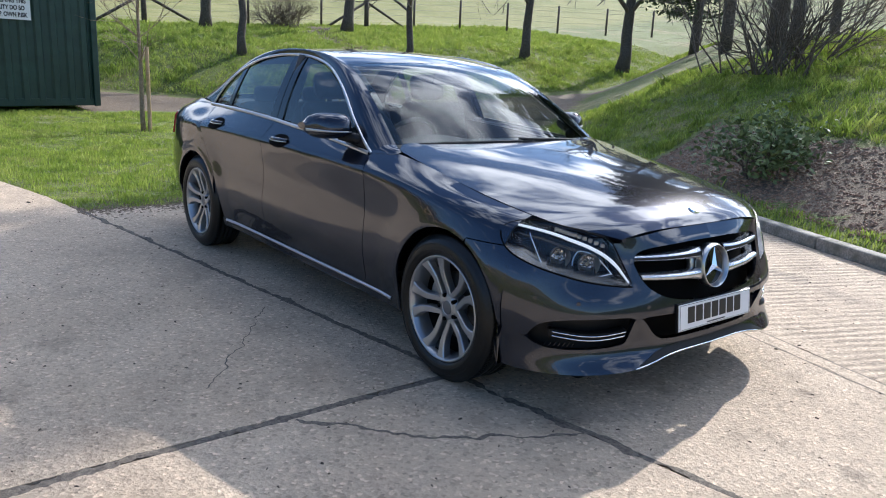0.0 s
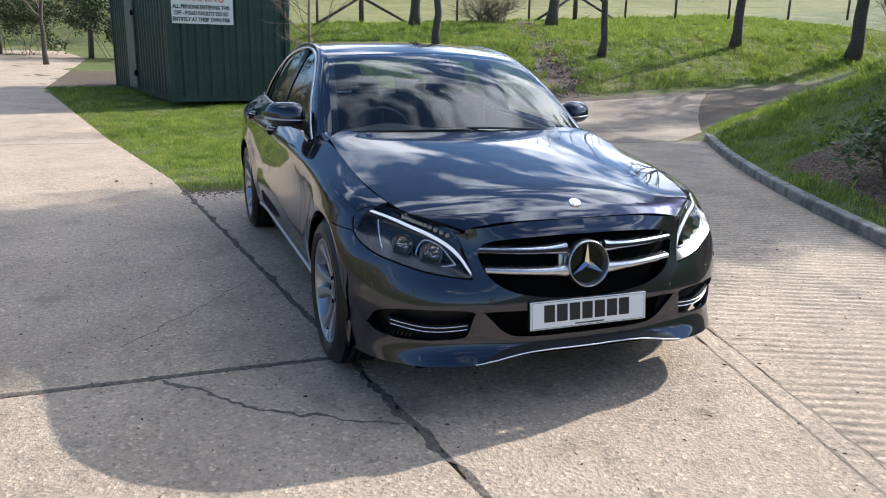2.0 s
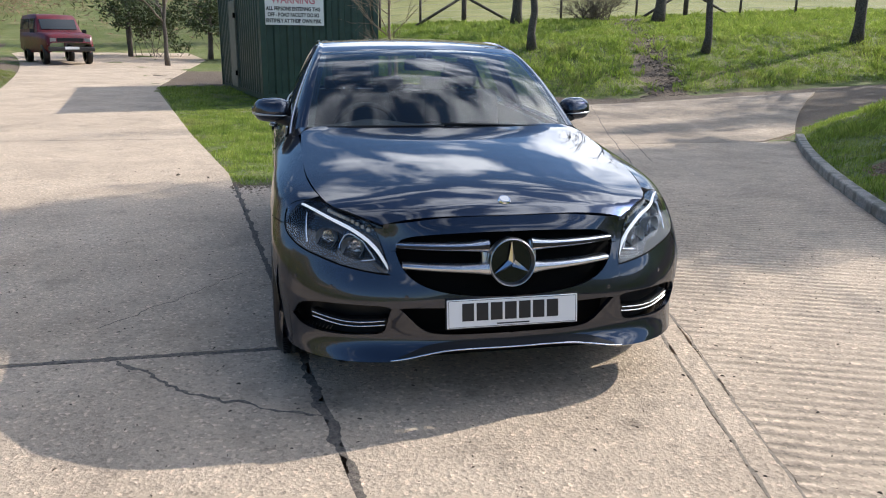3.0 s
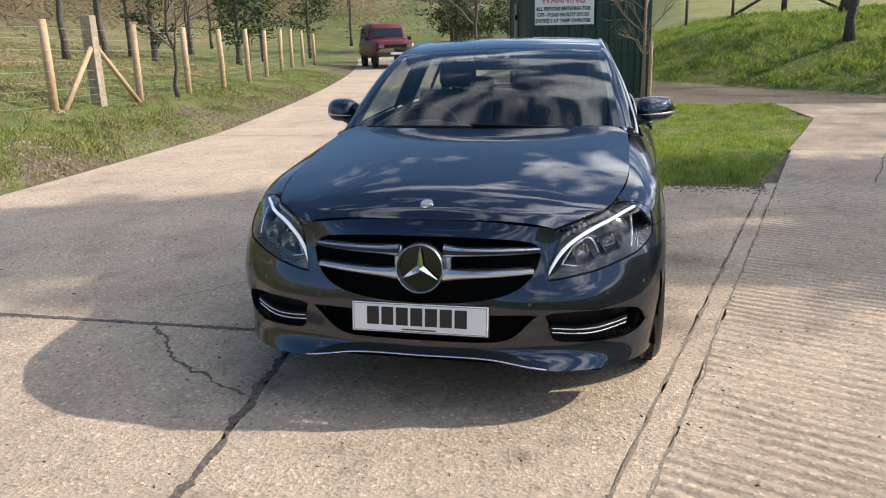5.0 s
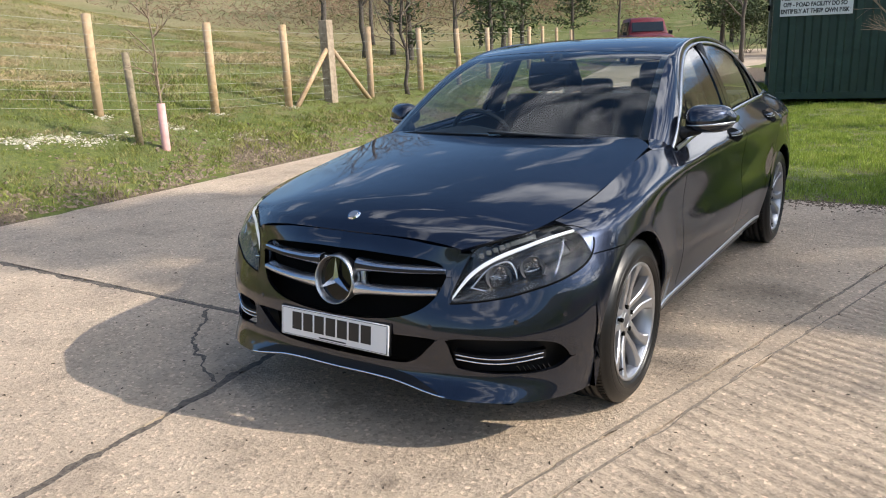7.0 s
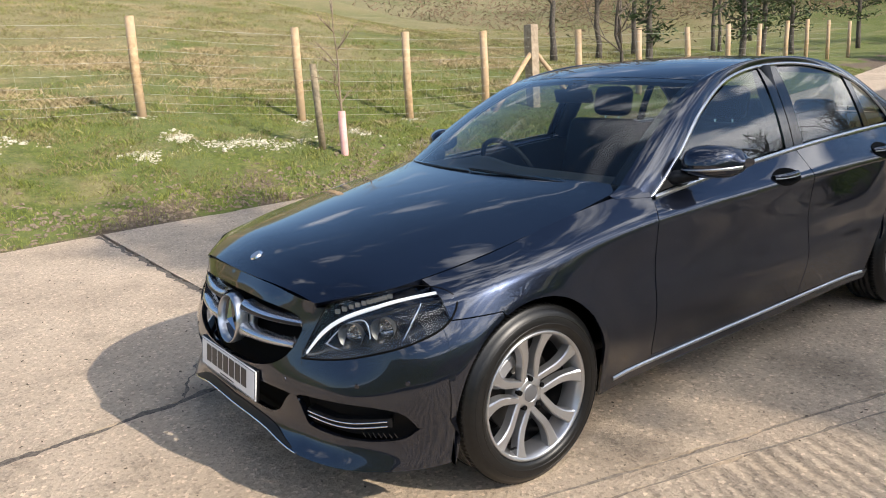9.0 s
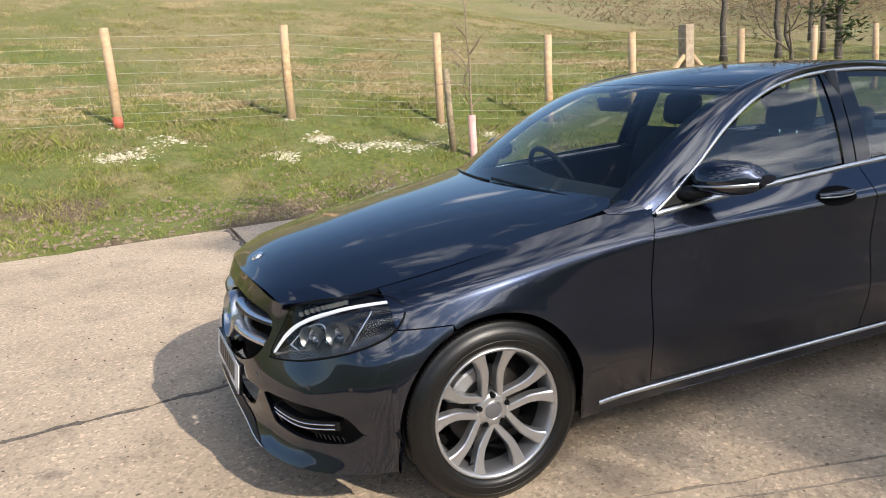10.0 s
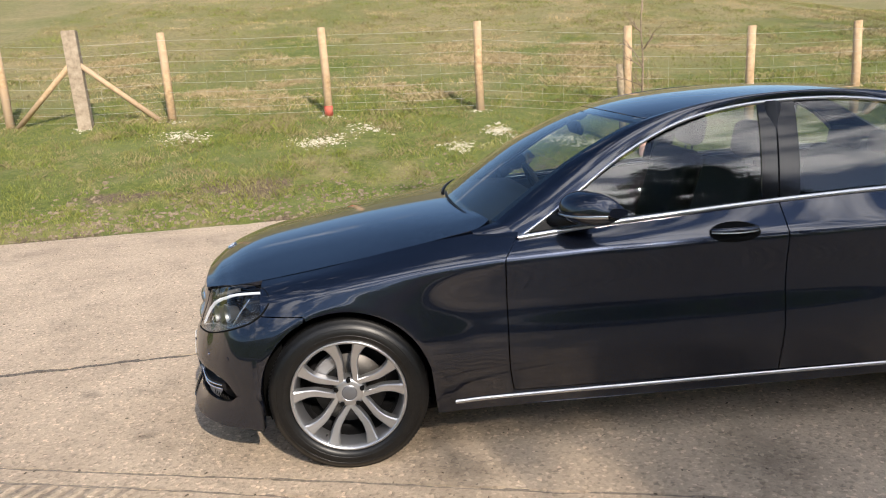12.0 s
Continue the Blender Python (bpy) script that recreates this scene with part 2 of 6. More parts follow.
def ribbon(name, pts, normals, width, mat, parent=None, label="", height=0.006, sign=1):
    """A raised trim strip along points, flat side on a surface with the given outward normals."""
    p = np.asarray(pts, float)
    n = np.asarray(normals, float)
    t = np.gradient(p, axis=0)
    t /= np.linalg.norm(t, axis=1, keepdims=True)
    b = np.cross(t, n)
    b /= np.linalg.norm(b, axis=1, keepdims=True)
    w = np.broadcast_to(np.asarray(width, float), (len(p),))[:, None] / 2
    rows = [p - b * w, p - b * w * 0.72 + n * height, p + b * w * 0.72 + n * height, p + b * w]
    P = np.stack(rows, axis=1)
    return sheet(name, P, mat, parent, label, flange=0.004, sign=sign)
# ---- the saloon car: front axle over the origin, nose towards +x ----
AXLE, TRACK, WHEEL_R, ARCH_R = -2.84, 0.795, 0.322, 0.350

# lengthwise guide curves of the flank, from the middle of the nose round the side to the middle of the tail
G0 = [(.752, 0, .240), (.748, .25, .238), (.728, .480, .204), (.626, .695, .194), (.43, .828, .19), (.10, .838, .19), (-.60, .835, .20), (-1.3, .838, .205), (-2.1, .84, .21), (-2.84, .84, .22), (-3.35, .80, .24), (-3.62, .66, .25), (-3.76, .38, .26), (-3.80, 0, .26)]
G1 = [(.736, 0, .29), (.728, .25, .29), (.690, .461, .285), (.604, .676, .285), (.42, .830, .285), (.10, .872, .29), (-.6, .852, .29), (-1.3, .853, .295), (-2.1, .856, .30), (-2.84, .875, .31), (-3.35, .845, .34), (-3.68, .70, .36), (-3.84, .40, .38), (-3.89, 0, .38)]
G2 = [(.752, 0, .43), (.742, .25, .43), (.70, .465, .43), (.605, .675, .435), (.42, .850, .44), (.10, .895, .45), (-.6, .885, .45), (-1.3, .890, .46), (-2.1, .894, .48), (-2.84, .90, .48), (-3.35, .875, .50), (-3.71, .72, .52), (-3.87, .40, .53), (-3.92, 0, .53)]
G3 = [(.728, 0, .56), (.713, .25, .56), (.660, .455, .56), (.568, .655, .565), (.42, .832, .575), (.10, .896, .61), (-.6, .876, .66), (-1.3, .877, .665), (-2.1, .882, .67), (-2.84, .902, .67), (-3.35, .872, .68), (-3.70, .71, .69), (-3.84, .40, .70), (-3.88, 0, .70)]
G4 = [(.702, 0, .655), (.690, .25, .652), (.632, .455, .64), (.54, .642, .645), (.42, .768, .695), (.10, .866, .748), (-.6, .889, .832), (-1.3, .896, .857), (-2.1, .902, .868), (-2.84, .896, .875), (-3.35, .845, .88), (-3.66, .70, .88), (-3.80, .4, .88), (-3.83, 0, .88)]
G5 = [(.684, 0, .705), (.672, .25, .70), (.619, .46, .690), (.52, .621, .704), (.42, .724, .735), (.10, .815, .797), (-.6, .838, .880), (-1.3, .850, .905), (-2.1, .845, .93), (-2.84, .81, .94), (-3.35, .785, .945), (-3.64, .67, .930), (-3.78, .38, .94), (-3.81, 0, .945)]
G6 = [(.66, 0, .745), (.65, .25, .740), (.612, .472, .718), (.507, .601, .742), (.42, .670, .762), (.10, .742, .820), (-.60, .752, .935), (-1.3, .80, .950), (-2.1, .788, .993), (-2.84, .74, 1.0), (-3.35, .715, .985), (-3.62, .62, .965), (-3.75, .36, .975), (-3.78, 0, .98)]
GUIDES = [np.array(g) for g in (G0, G1, G2, G3, G4, G5, G6)]
_S = np.linspace(4, 10, 601)
_X = catmull(GUIDES[2], _S)[:, 0]


def s_of_x(x):
    """Station on the flank at the lengthwise place x (between the wheel arches' ends)."""
    return np.interp(-np.asarray(x, float), -_X, _S)


def section(s):
    """Upright section of the flank at one station, 161 points, with a crease at the fifth guide."""
    k = np.array([catmull(g, s) for g in GUIDES])
    low = catmull(k[:5], np.linspace(0, 4, 121))
    top = catmull(k[4:], np.linspace(0, 2, 61))
    sharp = np.vstack([low, top[1:]])
    soft = catmull(k, np.linspace(0, 6, 181))
    w = min(1.0, max(0.12, (s - 5.3) / 1.0))       # the crease fades over the front wing
    return soft + (sharp - soft) * w


def flank(s, z):
    """Points of the flank at station s and the heights z."""
    c = section(s)
    zz = np.maximum.accumulate(c[:, 2] + np.arange(len(c)) * 1e-7)
    z = np.asarray(z, float)
    x, y = np.interp(z, zz, c[:, 0]), np.interp(z, zz, c[:, 1])
    for cx in (0, AXLE):                            # the wings swell towards the lips of the arches
        r = np.hypot(x - cx, z - .332) - ARCH_R
        y = y + (.007 * np.exp(-(r / .04) ** 2) + .011 * np.exp(-((r - .05) / .10) ** 2)) * np.clip((y - .70) / .10, 0, 1) * np.clip((x - cx + .75) / .25, 0, 1)
    return np.stack([x, y, np.interp(z, zz, c[:, 2])], axis=-1)


def zrows(z0, z1, n):
    return z0 + (z1 - z0) * np.linspace(0, 1, n)


def span(stations, low, high, n):
    """A grid on the flank: for each station, n heights between low and high."""
    return np.array([flank(s, zrows(low(s), high(s), n)) for s in stations])


def top_z(s):
    return float(catmull(GUIDES[6], s)[2])


def arch_z(x, cx, floor_z):
    d = ARCH_R ** 2 - (x - cx) ** 2
    return max(floor_z, 0.332 + (math.sqrt(d) if d > 0 else -9))


# level curves of the front: by station 0..4 (0 middle of the nose, 2 beside the grille, 4 behind the lamp)
def level(*pairs):
    return lambda s: float(curve_y(pairs, s))


L_INTAKE_LO = level((0, .296), (.6, .297), (1.05, .300), (1.3, .308), (1.5, .332), (1.68, .372), (1.80, .398), (1.86, .405), (1.98, .405), (2.04, .372), (2.10, .325), (2.2, .302), (2.6, .292), (3.0, .288), (3.3, .288), (3.6, .296), (3.75, .312), (3.82, .330), (3.9, .332))
L_INTAKE_HI = level((0, .410), (.8, .411), (1.4, .412), (1.68, .411), (1.80, .408), (1.86, .4055), (1.98, .4055), (2.04, .411), (2.10, .414), (2.2, .416), (2.6, .416), (3.0, .413), (3.3, .408), (3.6, .393), (3.75, .362), (3.82, .337), (3.9, .334))
L_GRILLE_LO = level((0, .448), (.6, .455), (1.2, .478), (1.6, .515), (1.83, .565), (1.92, .615), (2.0, .618))
L_GRILLE_HI = level((0, .690), (.6, .689), (1.2, .682), (1.6, .672), (1.83, .655), (1.92, .622), (2.0, .620))
L_LAMP_LO = level((2.02, .533), (2.2, .535), (2.6, .545), (3.0, .560), (3.4, .583), (3.8, .608), (4.15, .636), (4.35, .662), (4.48, .696), (4.55, .730))
L_LAMP_HI = level((2.02, .537), (2.12, .602), (2.22, .662), (2.32, .706), (2.42, .7195), (2.6, .7265), (3.0, .7405), (3.4, .7495), (3.8, .7575), (4.15, .7650), (4.35, .766), (4.48, .758), (4.55, .736))

car = tagged(empty("saloon_car"), "dark metallic grey four-door saloon car parked on concrete", "car")
FS = lambda a, b, n: np.linspace(a, b, n)


S_ARCH_F = float(s_of_x(ARCH_R))
S_ARCH_R = float(s_of_x(-ARCH_R))
lo0 = lambda s: float(catmull(GUIDES[0], s)[2])

front_grids = []
for sg in (1, -1):
    G = []
    # chin and lower lip
    G.append(span(np.concatenate([FS(0, 1.2, 16), FS(1.25, 2.3, 30), FS(2.35, 3.9, 30)]), lo0, L_INTAKE_LO, 9))
    # bar between the lower intakes and the grille, the cheeks, the corner
    G.append(span(FS(0, 1.92, 34), L_INTAKE_HI, L_GRILLE_LO, 12))
    G.append(span(FS(1.92, 2.05, 5), L_INTAKE_HI, lambda s: 0.617 if s < 2.02 else .53, 12))
    G.append(span(FS(2.03, 3.9, 48), L_INTAKE_HI, L_LAMP_LO, 14))
    G.append(span(FS(3.9, S_ARCH_F, 12), lo0, lambda s: min(L_LAMP_LO(s), .668), 26))
    arch_s = [float(s_of_x(ARCH_R * math.cos(a))) for a in np.linspace(0.0, 1.13, 18)]
    G.append(np.array([flank(s, zrows(arch_z(float(catmull(GUIDES[2], s)[0]), 0, 0.19), min(.668, L_LAMP_LO(min(s, 4.55))), 10)) for s in arch_s]))
    # painted nose over the grille, running down beside it to the lamp
    G.append(span(FS(0, 1.92, 34), L_GRILLE_HI, top_z, 8))
    G.append(span(FS(1.92, 2.06, 6), lambda s: 0.619 if s < 2.02 else .54, lambda s: top_z(s), 10))
    G.append(span(FS(2.06, 2.36, 8), lambda s: min(L_LAMP_HI(s), .684) + .003, lambda s: min(top_z(s), .712 if s < 2.1 else .698), 5))
    front_grids += [g * np.array([1, sg, 1]) for g in G]
joined("front_bumper", front_grids, M_PAINT, car, "dark grey painted bumper and grille surround", flange=0.02)

# hood
E_HOOD = [(.612, .484, .714), (.505, .598, .745), (.40, .680, .767), (.10, .742, .822), (-.25, .752, .882), (-.46, .748, .920), (-.565, .738, .941), (-.622, .680, .961)]
C_HOOD = [(.662, 0, .748), (.60, 0, .788), (.45, 0, .838), (.2, 0, .884), (-.05, 0, .922), (-.28, 0, .951), (-.45, 0, .970), (-.52, 0, .977)]
hood = []
for u in np.linspace(0, 1, 60):
    e = catmull(E_HOOD, u * 7)
    c = catmull(C_HOOD, u * 7)
    fold = (.462 + .165 * u) / e[1]          # the crease from the lamp's corner to the windscreen's foot
    k = 2.6 + 1.6 * (1 - u) ** 3
    w = min(1.0, u * 5) ** 2 * (3 - 2 * min(1.0, u * 5))
    row = []
    for f in np.linspace(-1, 1, 121):
        a = abs(f)
        crease = .58 * (a / fold) ** 2.1 if a < fold else .58 + .42 * (a - fold) / (1 - fold)
        p = a ** k + (crease - a ** k) * w * (1 - .35 * u)
        row.append((c[0] + (e[0] - c[0]) * a * a, e[1] * f, c[2] + (e[2] - c[2]) * p))
    hood.append(row)
sheet("hood", hood, M_PAINT, car, flange=0.018)

# side panels
B_GAP, F_GAP = -1.79, -0.655
BELT = [(-.60, .895), (-.72, .908), (-1.0, .932), (-1.3, .953), (-1.87, .985), (-2.4, 1.0), (-2.92, 1.0), (-3.2, 1.005)]


def belt(x):
    return float(curve_y(BELT, x))


R_GAP = [(.20, -2.42), (.30, -2.43), (.45, -2.455), (.55, -2.50), (.70, -2.61), (.85, -2.735), (.95, -2.80), (1.02, -2.83)]


def f_gap(z):
    return F_GAP - 0.03 * max(0, (0.45 - z) / 0.2) ** 2 * 0.8 - 0.06 * max(0, z - .84) / .07


def r_gap(z):
    return float(curve_y(R_GAP, z))


def door_grid(xa, xb, nx, lo, hi, nz):
    out = []
    for a in np.linspace(0, 1, nx):
        col = []
        for b in np.linspace(0, 1, nz):
            xm = xa(.6) + (xb(.6) - xa(.6)) * a
            z = lo + (hi(xm) - lo) * b
            x = xa(z) + (xb(z) - xa(z)) * a
            z = lo + (hi(x) - lo) * b
            col.append(flank(float(s_of_x(x)), z))
        out.append(col)
    return out


SILL = 0.275
for sg in (1, -1):
    # front wing
    W = []
    upper, lower = [], []
    for a in np.linspace(0, 1, 76):
        xb = .3196 + (F_GAP - .3196) * a
        lo = max(arch_z(xb, 0, .19), .672 if xb > .15 else (.55 if xb < -.2 else 0))
        hi = min(.925, top_z(float(s_of_x(xb)) if xb > -.6 else 6.0) - .0008)
        upper.append([flank(float(s_of_x(xb + (f_gap(z) - F_GAP) * a ** 4)), z) for z in zrows(lo, hi, 26)])
    for a in np.linspace(0, 1, 24):
        xb = -.2735 + (F_GAP + .2735) * a
        lower.append([flank(float(s_of_x(xb + (f_gap(z) - F_GAP) * a ** 4)), z) for z in zrows(max(.20, arch_z(xb, 0, .20)), .5505, 18)])
    W += [np.array(upper), np.array(lower)]
    W.append(span(FS(4.40, float(s_of_x(ARCH_R * math.cos(.42))) + .02, 6), lambda s: max(L_LAMP_HI(min(s, 4.54)), .672) + .005, lambda s: top_z(s) - .0008, 6))
    joined("front_wing", W, M_PAINT, car, flange=0.012, sign=sg)
    d = sheet("front_door", door_grid(lambda z: f_gap(z) - .005, lambda z: B_GAP + .0025, 30, SILL, lambda x: min(belt(x) - .006, top_z(float(s_of_x(x)))), 36), M_PAINT, car, sign=sg)
    d2 = sheet("rear_door", door_grid(lambda z: B_GAP - .0025, lambda z: r_gap(z) + .003, 26, SILL, lambda x: belt(x) - .006, 36), M_PAINT, car, sign=sg)
    # rear quarter
    Q = []
    xs = [AXLE + ARCH_R * math.cos(a) for a in np.linspace(0.28, math.pi, 40)]
    q = []
    for x in xs:
        hi = 1.0 if x < -2.82 else max(arch_z(x, AXLE, .2) + .004, float(np.interp(-x, [-p[1] for p in R_GAP], [p[0] for p in R_GAP])))
        q.append(flank(float(s_of_x(x)), zrows(arch_z(x, AXLE, .22), hi, 22)))
    Q.append(np.array(q))
    Q.append(span(FS(float(s_of_x(AXLE - ARCH_R)), 10.6, 12), lambda s: .22, lambda s: top_z(s), 34))
    Q.append(span(FS(10.6, 13, 30), lambda s: lo0(s), lambda s: top_z(s), 34))
    joined("rear_quarter", Q, M_PAINT, car, sign=sg, flange=0.012)
    # sill with its bright strip
    sheet("sill", [flank(float(s_of_x(x)), zrows(.185, SILL - .005, 8)) + np.array([0, -.004, 0]) for x in np.linspace(-ARCH_R - .02, AXLE + ARCH_R + .03, 40)], M_PAINT, car, sign=sg)
    sp = np.array([flank(float(s_of_x(x)), .247 + .018 * (-x - .43) / 1.9) for x in np.linspace(-.43, -2.40, 40)]) + np.array([0, .002, 0])
    ribbon("sill_strip", sp, np.tile((0, .96, .28), (40, 1)), .017, M_SATIN, car, "bright metal sill strip", sign=sg)
    # tail lamp
    sheet("tail_lamp", span(FS(10.45, 11.9, 14), lambda s: .74 + .02 * (s - 10.4), lambda s: .90 + .02 * (s - 10.4), 8) * np.array([1.003, 1.012, 1]), M_RED, car, "red tail lamp", sign=sg)

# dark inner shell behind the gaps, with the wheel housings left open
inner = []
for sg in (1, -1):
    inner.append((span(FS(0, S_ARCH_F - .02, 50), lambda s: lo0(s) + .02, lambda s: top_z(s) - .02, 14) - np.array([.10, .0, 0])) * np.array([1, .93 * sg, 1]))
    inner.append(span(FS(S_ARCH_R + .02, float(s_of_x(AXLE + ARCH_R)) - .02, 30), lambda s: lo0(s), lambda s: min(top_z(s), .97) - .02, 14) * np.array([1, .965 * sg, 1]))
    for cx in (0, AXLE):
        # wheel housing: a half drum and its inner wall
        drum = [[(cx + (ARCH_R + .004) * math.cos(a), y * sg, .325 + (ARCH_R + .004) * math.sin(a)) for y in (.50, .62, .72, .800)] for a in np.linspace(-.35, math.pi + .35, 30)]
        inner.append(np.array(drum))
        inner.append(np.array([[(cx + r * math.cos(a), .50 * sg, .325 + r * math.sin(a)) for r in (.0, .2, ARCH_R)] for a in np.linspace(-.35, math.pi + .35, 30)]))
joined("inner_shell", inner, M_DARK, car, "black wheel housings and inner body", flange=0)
bm = bmesh.new()
bm_box(bm, (3.7, 1.5, .05), pose(-1.55, 0, .20), .01)
bm_box(bm, (1.0, .94, .34), pose(0.0, 0, .42), .03)
# unseen low box under the nose, added to block sun leaking beneath the car
bm_box(bm, (.56, 1.34, .07), pose(.33, 0, .195), .02)
part("underbody", bm, M_DARK, car, "black underbody")

# greenhouse
W_OF_Z = [(.85, .815), (.95, .800), (1.05, .765), (1.15, .720), (1.25, .665), (1.33, .612), (1.40, .553), (1.46, .49)]
TAPER = [(-.5, .975), (-.9, .99), (-1.3, 1.0), (-1.9, 1.0), (-2.4, .985), (-2.9, .93), (-3.3, .88)]
DLO = [(-.72, .905), (-.94, 1.045), (-1.17, 1.195), (-1.42, 1.305), (-1.66, 1.355), (-1.92, 1.372), (-2.2, 1.362), (-2.46, 1.315), (-2.68, 1.225), (-2.84, 1.10), (-2.925, 1.0)]


def side_y(x, z):
    return float(curve_y(W_OF_Z, z) * curve_y(TAPER, x))


def dlo_top(x):
    return float(curve_y(DLO, x))


dlo_pts = catmull(DLO, np.linspace(0, 10, 81))
dlo3 = np.array([(x, side_y(x, z), z) for x, z in dlo_pts])
RAIL = [(-.640, .712, .955), (-.86, .672, 1.105), (-1.07, .632, 1.227), (-1.30, .592, 1.322), (-1.58, .567, 1.376), (-1.90, .557, 1.397), (-2.2, .552, 1.389), (-2.46, .546, 1.354), (-2.72, .552, 1.285), (-3.0, .618, 1.140), (-3.24, .680, 1.022)]
rail3 = catmull(RAIL, np.linspace(0, 10, 81))


def side_normals(P):
    return np.array([(0, .86, .5)] * len(P))


for sg in (1, -1):
    band = []
    for d, r in zip(dlo3, rail3):
        row = []
        for b in np.linspace(0, 1, 9):
            p = d + (r - d) * b
            bul = .016 * math.sin(math.pi * b)
            row.append(p + np.array([0, bul * .6, bul]))
        band.append(row)
    sheet("roof_pillar", band, M_PAINT, car, sign=sg, flange=.012)
    # cover between the wing, the windscreen's foot and the door mirror
    end_row = [flank(float(s_of_x(-.72)), .909) + np.array((0, .0015, .0005)), *[np.array(p) for p in band[0]]]
    end_line = [end_row[0] + (end_row[-1] - end_row[0]) * b for b in np.linspace(0, 1, 10)]
    foot = []
    for a in np.linspace(0, 1, 8):
        lo = flank(float(s_of_x(-.55 - .17 * a)), .921 - .012 * a) + np.array((0, .0015, .0005))
        hi = catmull([(-.54, .747, .934), (-.592, .732, .947), (-.642, .712, .957)], 2 * a)
        line = [lo + (hi - lo) * b for b in np.linspace(0, 1, 10)]
        foot.append([p + (e - l1) * a ** 1.5 for p, e, l1 in zip(line, end_row, end_line)])
    sheet("wing_corner", foot, M_PAINT, car, sign=sg, flange=.008)
    # windows
    def pane(xa, xb, za, zb):
        g = []
        for a in np.linspace(0, 1, 24):
            col = []
            for b in np.linspace(0, 1, 10):
                x = xa + (xb - xa) * a
                z = belt(x) + .012 + (max(dlo_top(x) - .012, belt(x) + .02) - belt(x) - .012) * b
                x2 = x + (za + (zb - za) * a) * b
                col.append((x2, side_y(x2, min(z, dlo_top(x2) - .006)) - .010, min(z, max(dlo_top(x2) - .006, belt(x2) + .013))))
            g.append(col)
        return g
    sheet("side_window", pane(-.86, -1.745, 0, -.06), M_SIDEGLASS, car, "tinted side window glass", sign=sg, flange=0)
    sheet("side_window", pane(-1.86, -2.56, -.06, .02), M_SIDEGLASS, car, "tinted side window glass", sign=sg, flange=0)
    sheet("quarter_window", pane(-2.60, -2.90, .02, 0), M_SIDEGLASS, car, "tinted quarter window glass", sign=sg, flange=0)
    for xa, xb, ta, tb in ((-1.725, -1.792, -.06, -.06), (-1.80, -1.885, -.06, -.06), (-2.555, -2.615, .02, .02), (-.725, -.88, 0, .0)):
        P = []
        for x in np.linspace(xa, xb, 4):
            col = []
            for b in np.linspace(0, 1, 12):
                top = dlo_top(x + ta)
                z = belt(x) + .004 + (top - .008 - belt(x)) * b
                x2 = x + ta * b
                col.append((x2, side_y(x2, z) - .003, z))
            P.append(col)
        sheet("window_pillar", P, M_GLOSSBLACK, car, "gloss black window pillar", sign=sg, flange=.01)
    n = len(dlo3)
    ribbon("window_trim", dlo3 + np.array([0, .002, -.006]), side_normals(dlo3), .016, M_SATIN, car, "satin metal window surround", sign=sg, height=.007)
    bx = np.linspace(-.72, -2.93, 60)
    bp = np.array([(x, max(side_y(x, belt(x)), float(flank(float(s_of_x(x)), belt(x) - .01)[1]) - .012) + .004, belt(x)) for x in bx])
    ribbon("belt_trim", bp, np.tile((0, .93, .36), (60, 1)), .021, M_SATIN, car, "satin metal strip under the windows", sign=sg, height=.008)

# windscreen, roof, rear window, boot lid: sheets between the two rails
R3 = lambda t: catmull(RAIL, t)


def between(ts, bow, crown, n=41, k=2.0):
    g = []
    for t in ts:
        r = R3(t)
        row = []
        for f in np.linspace(-1, 1, n):
            w = 1 - abs(f) ** k
            row.append((r[0] + bow(t) * w, r[1] * f, r[2] + crown(t) * w))
        g.append(row)
    return g


SCR = 3.05
bow_f = lambda t: float(np.interp(t, [0, SCR, 5], [.175, .085, .0]))
crown_f = lambda t: float(np.interp(t, [0, 1.5, SCR, 4, 5, 6, 7, 7.7], [.012, .030, .026, .025, .022, .022, .022, .020]))
sheet("windscreen", between(np.linspace(.02, SCR - .02, 30), bow_f, crown_f, 41), M_GLASS, car, "curved windscreen glass", flange=0)
# dark ceramic border of the windscreen
bord = [[R3(t) * np.array([1, sg, 1]) + np.array([bow_f(t) * (1 - w * w), -sg * R3(t)[1] * (1 - w), crown_f(t) * (1 - w * w) - .004]) for w in (1, .975, .95)] for sg in (1,) for t in np.linspace(.02, SCR - .02, 24)]
for sg in (1, -1):
    sheet("windscreen_border", bord, M_GLOSSBLACK, car, "black glass border", sign=sg, flange=0)
sheet("screen_header", between(np.linspace(SCR - .16, SCR - .02, 4), lambda t: bow_f(t), lambda t: crown_f(t) - .004, 31), M_GLOSSBLACK, car, "black glass border", flange=0)
tail_bow = lambda t: float(np.interp(t, [SCR, 5, 7, 7.8, 10], [.085, .0, -.04, -.05, -.09]))
sheet("roof", between(np.linspace(SCR, 7.75, 44), tail_bow, crown_f, 41), M_PAINT, car, flange=.02)
crown_r = lambda t: float(np.interp(t, [7.7, 8.5, 10], [.022, .040, .032]))
sheet("rear_window", between(np.linspace(7.8, 9.9, 16), tail_bow, crown_r, 31), M_SIDEGLASS, car, "tinted rear window glass", flange=0)
boot = []
BOOT_E = [(-3.24, .682, 1.022), (-3.42, .640, 1.014), (-3.57, .570, 1.004), (-3.67, .48, .994)]
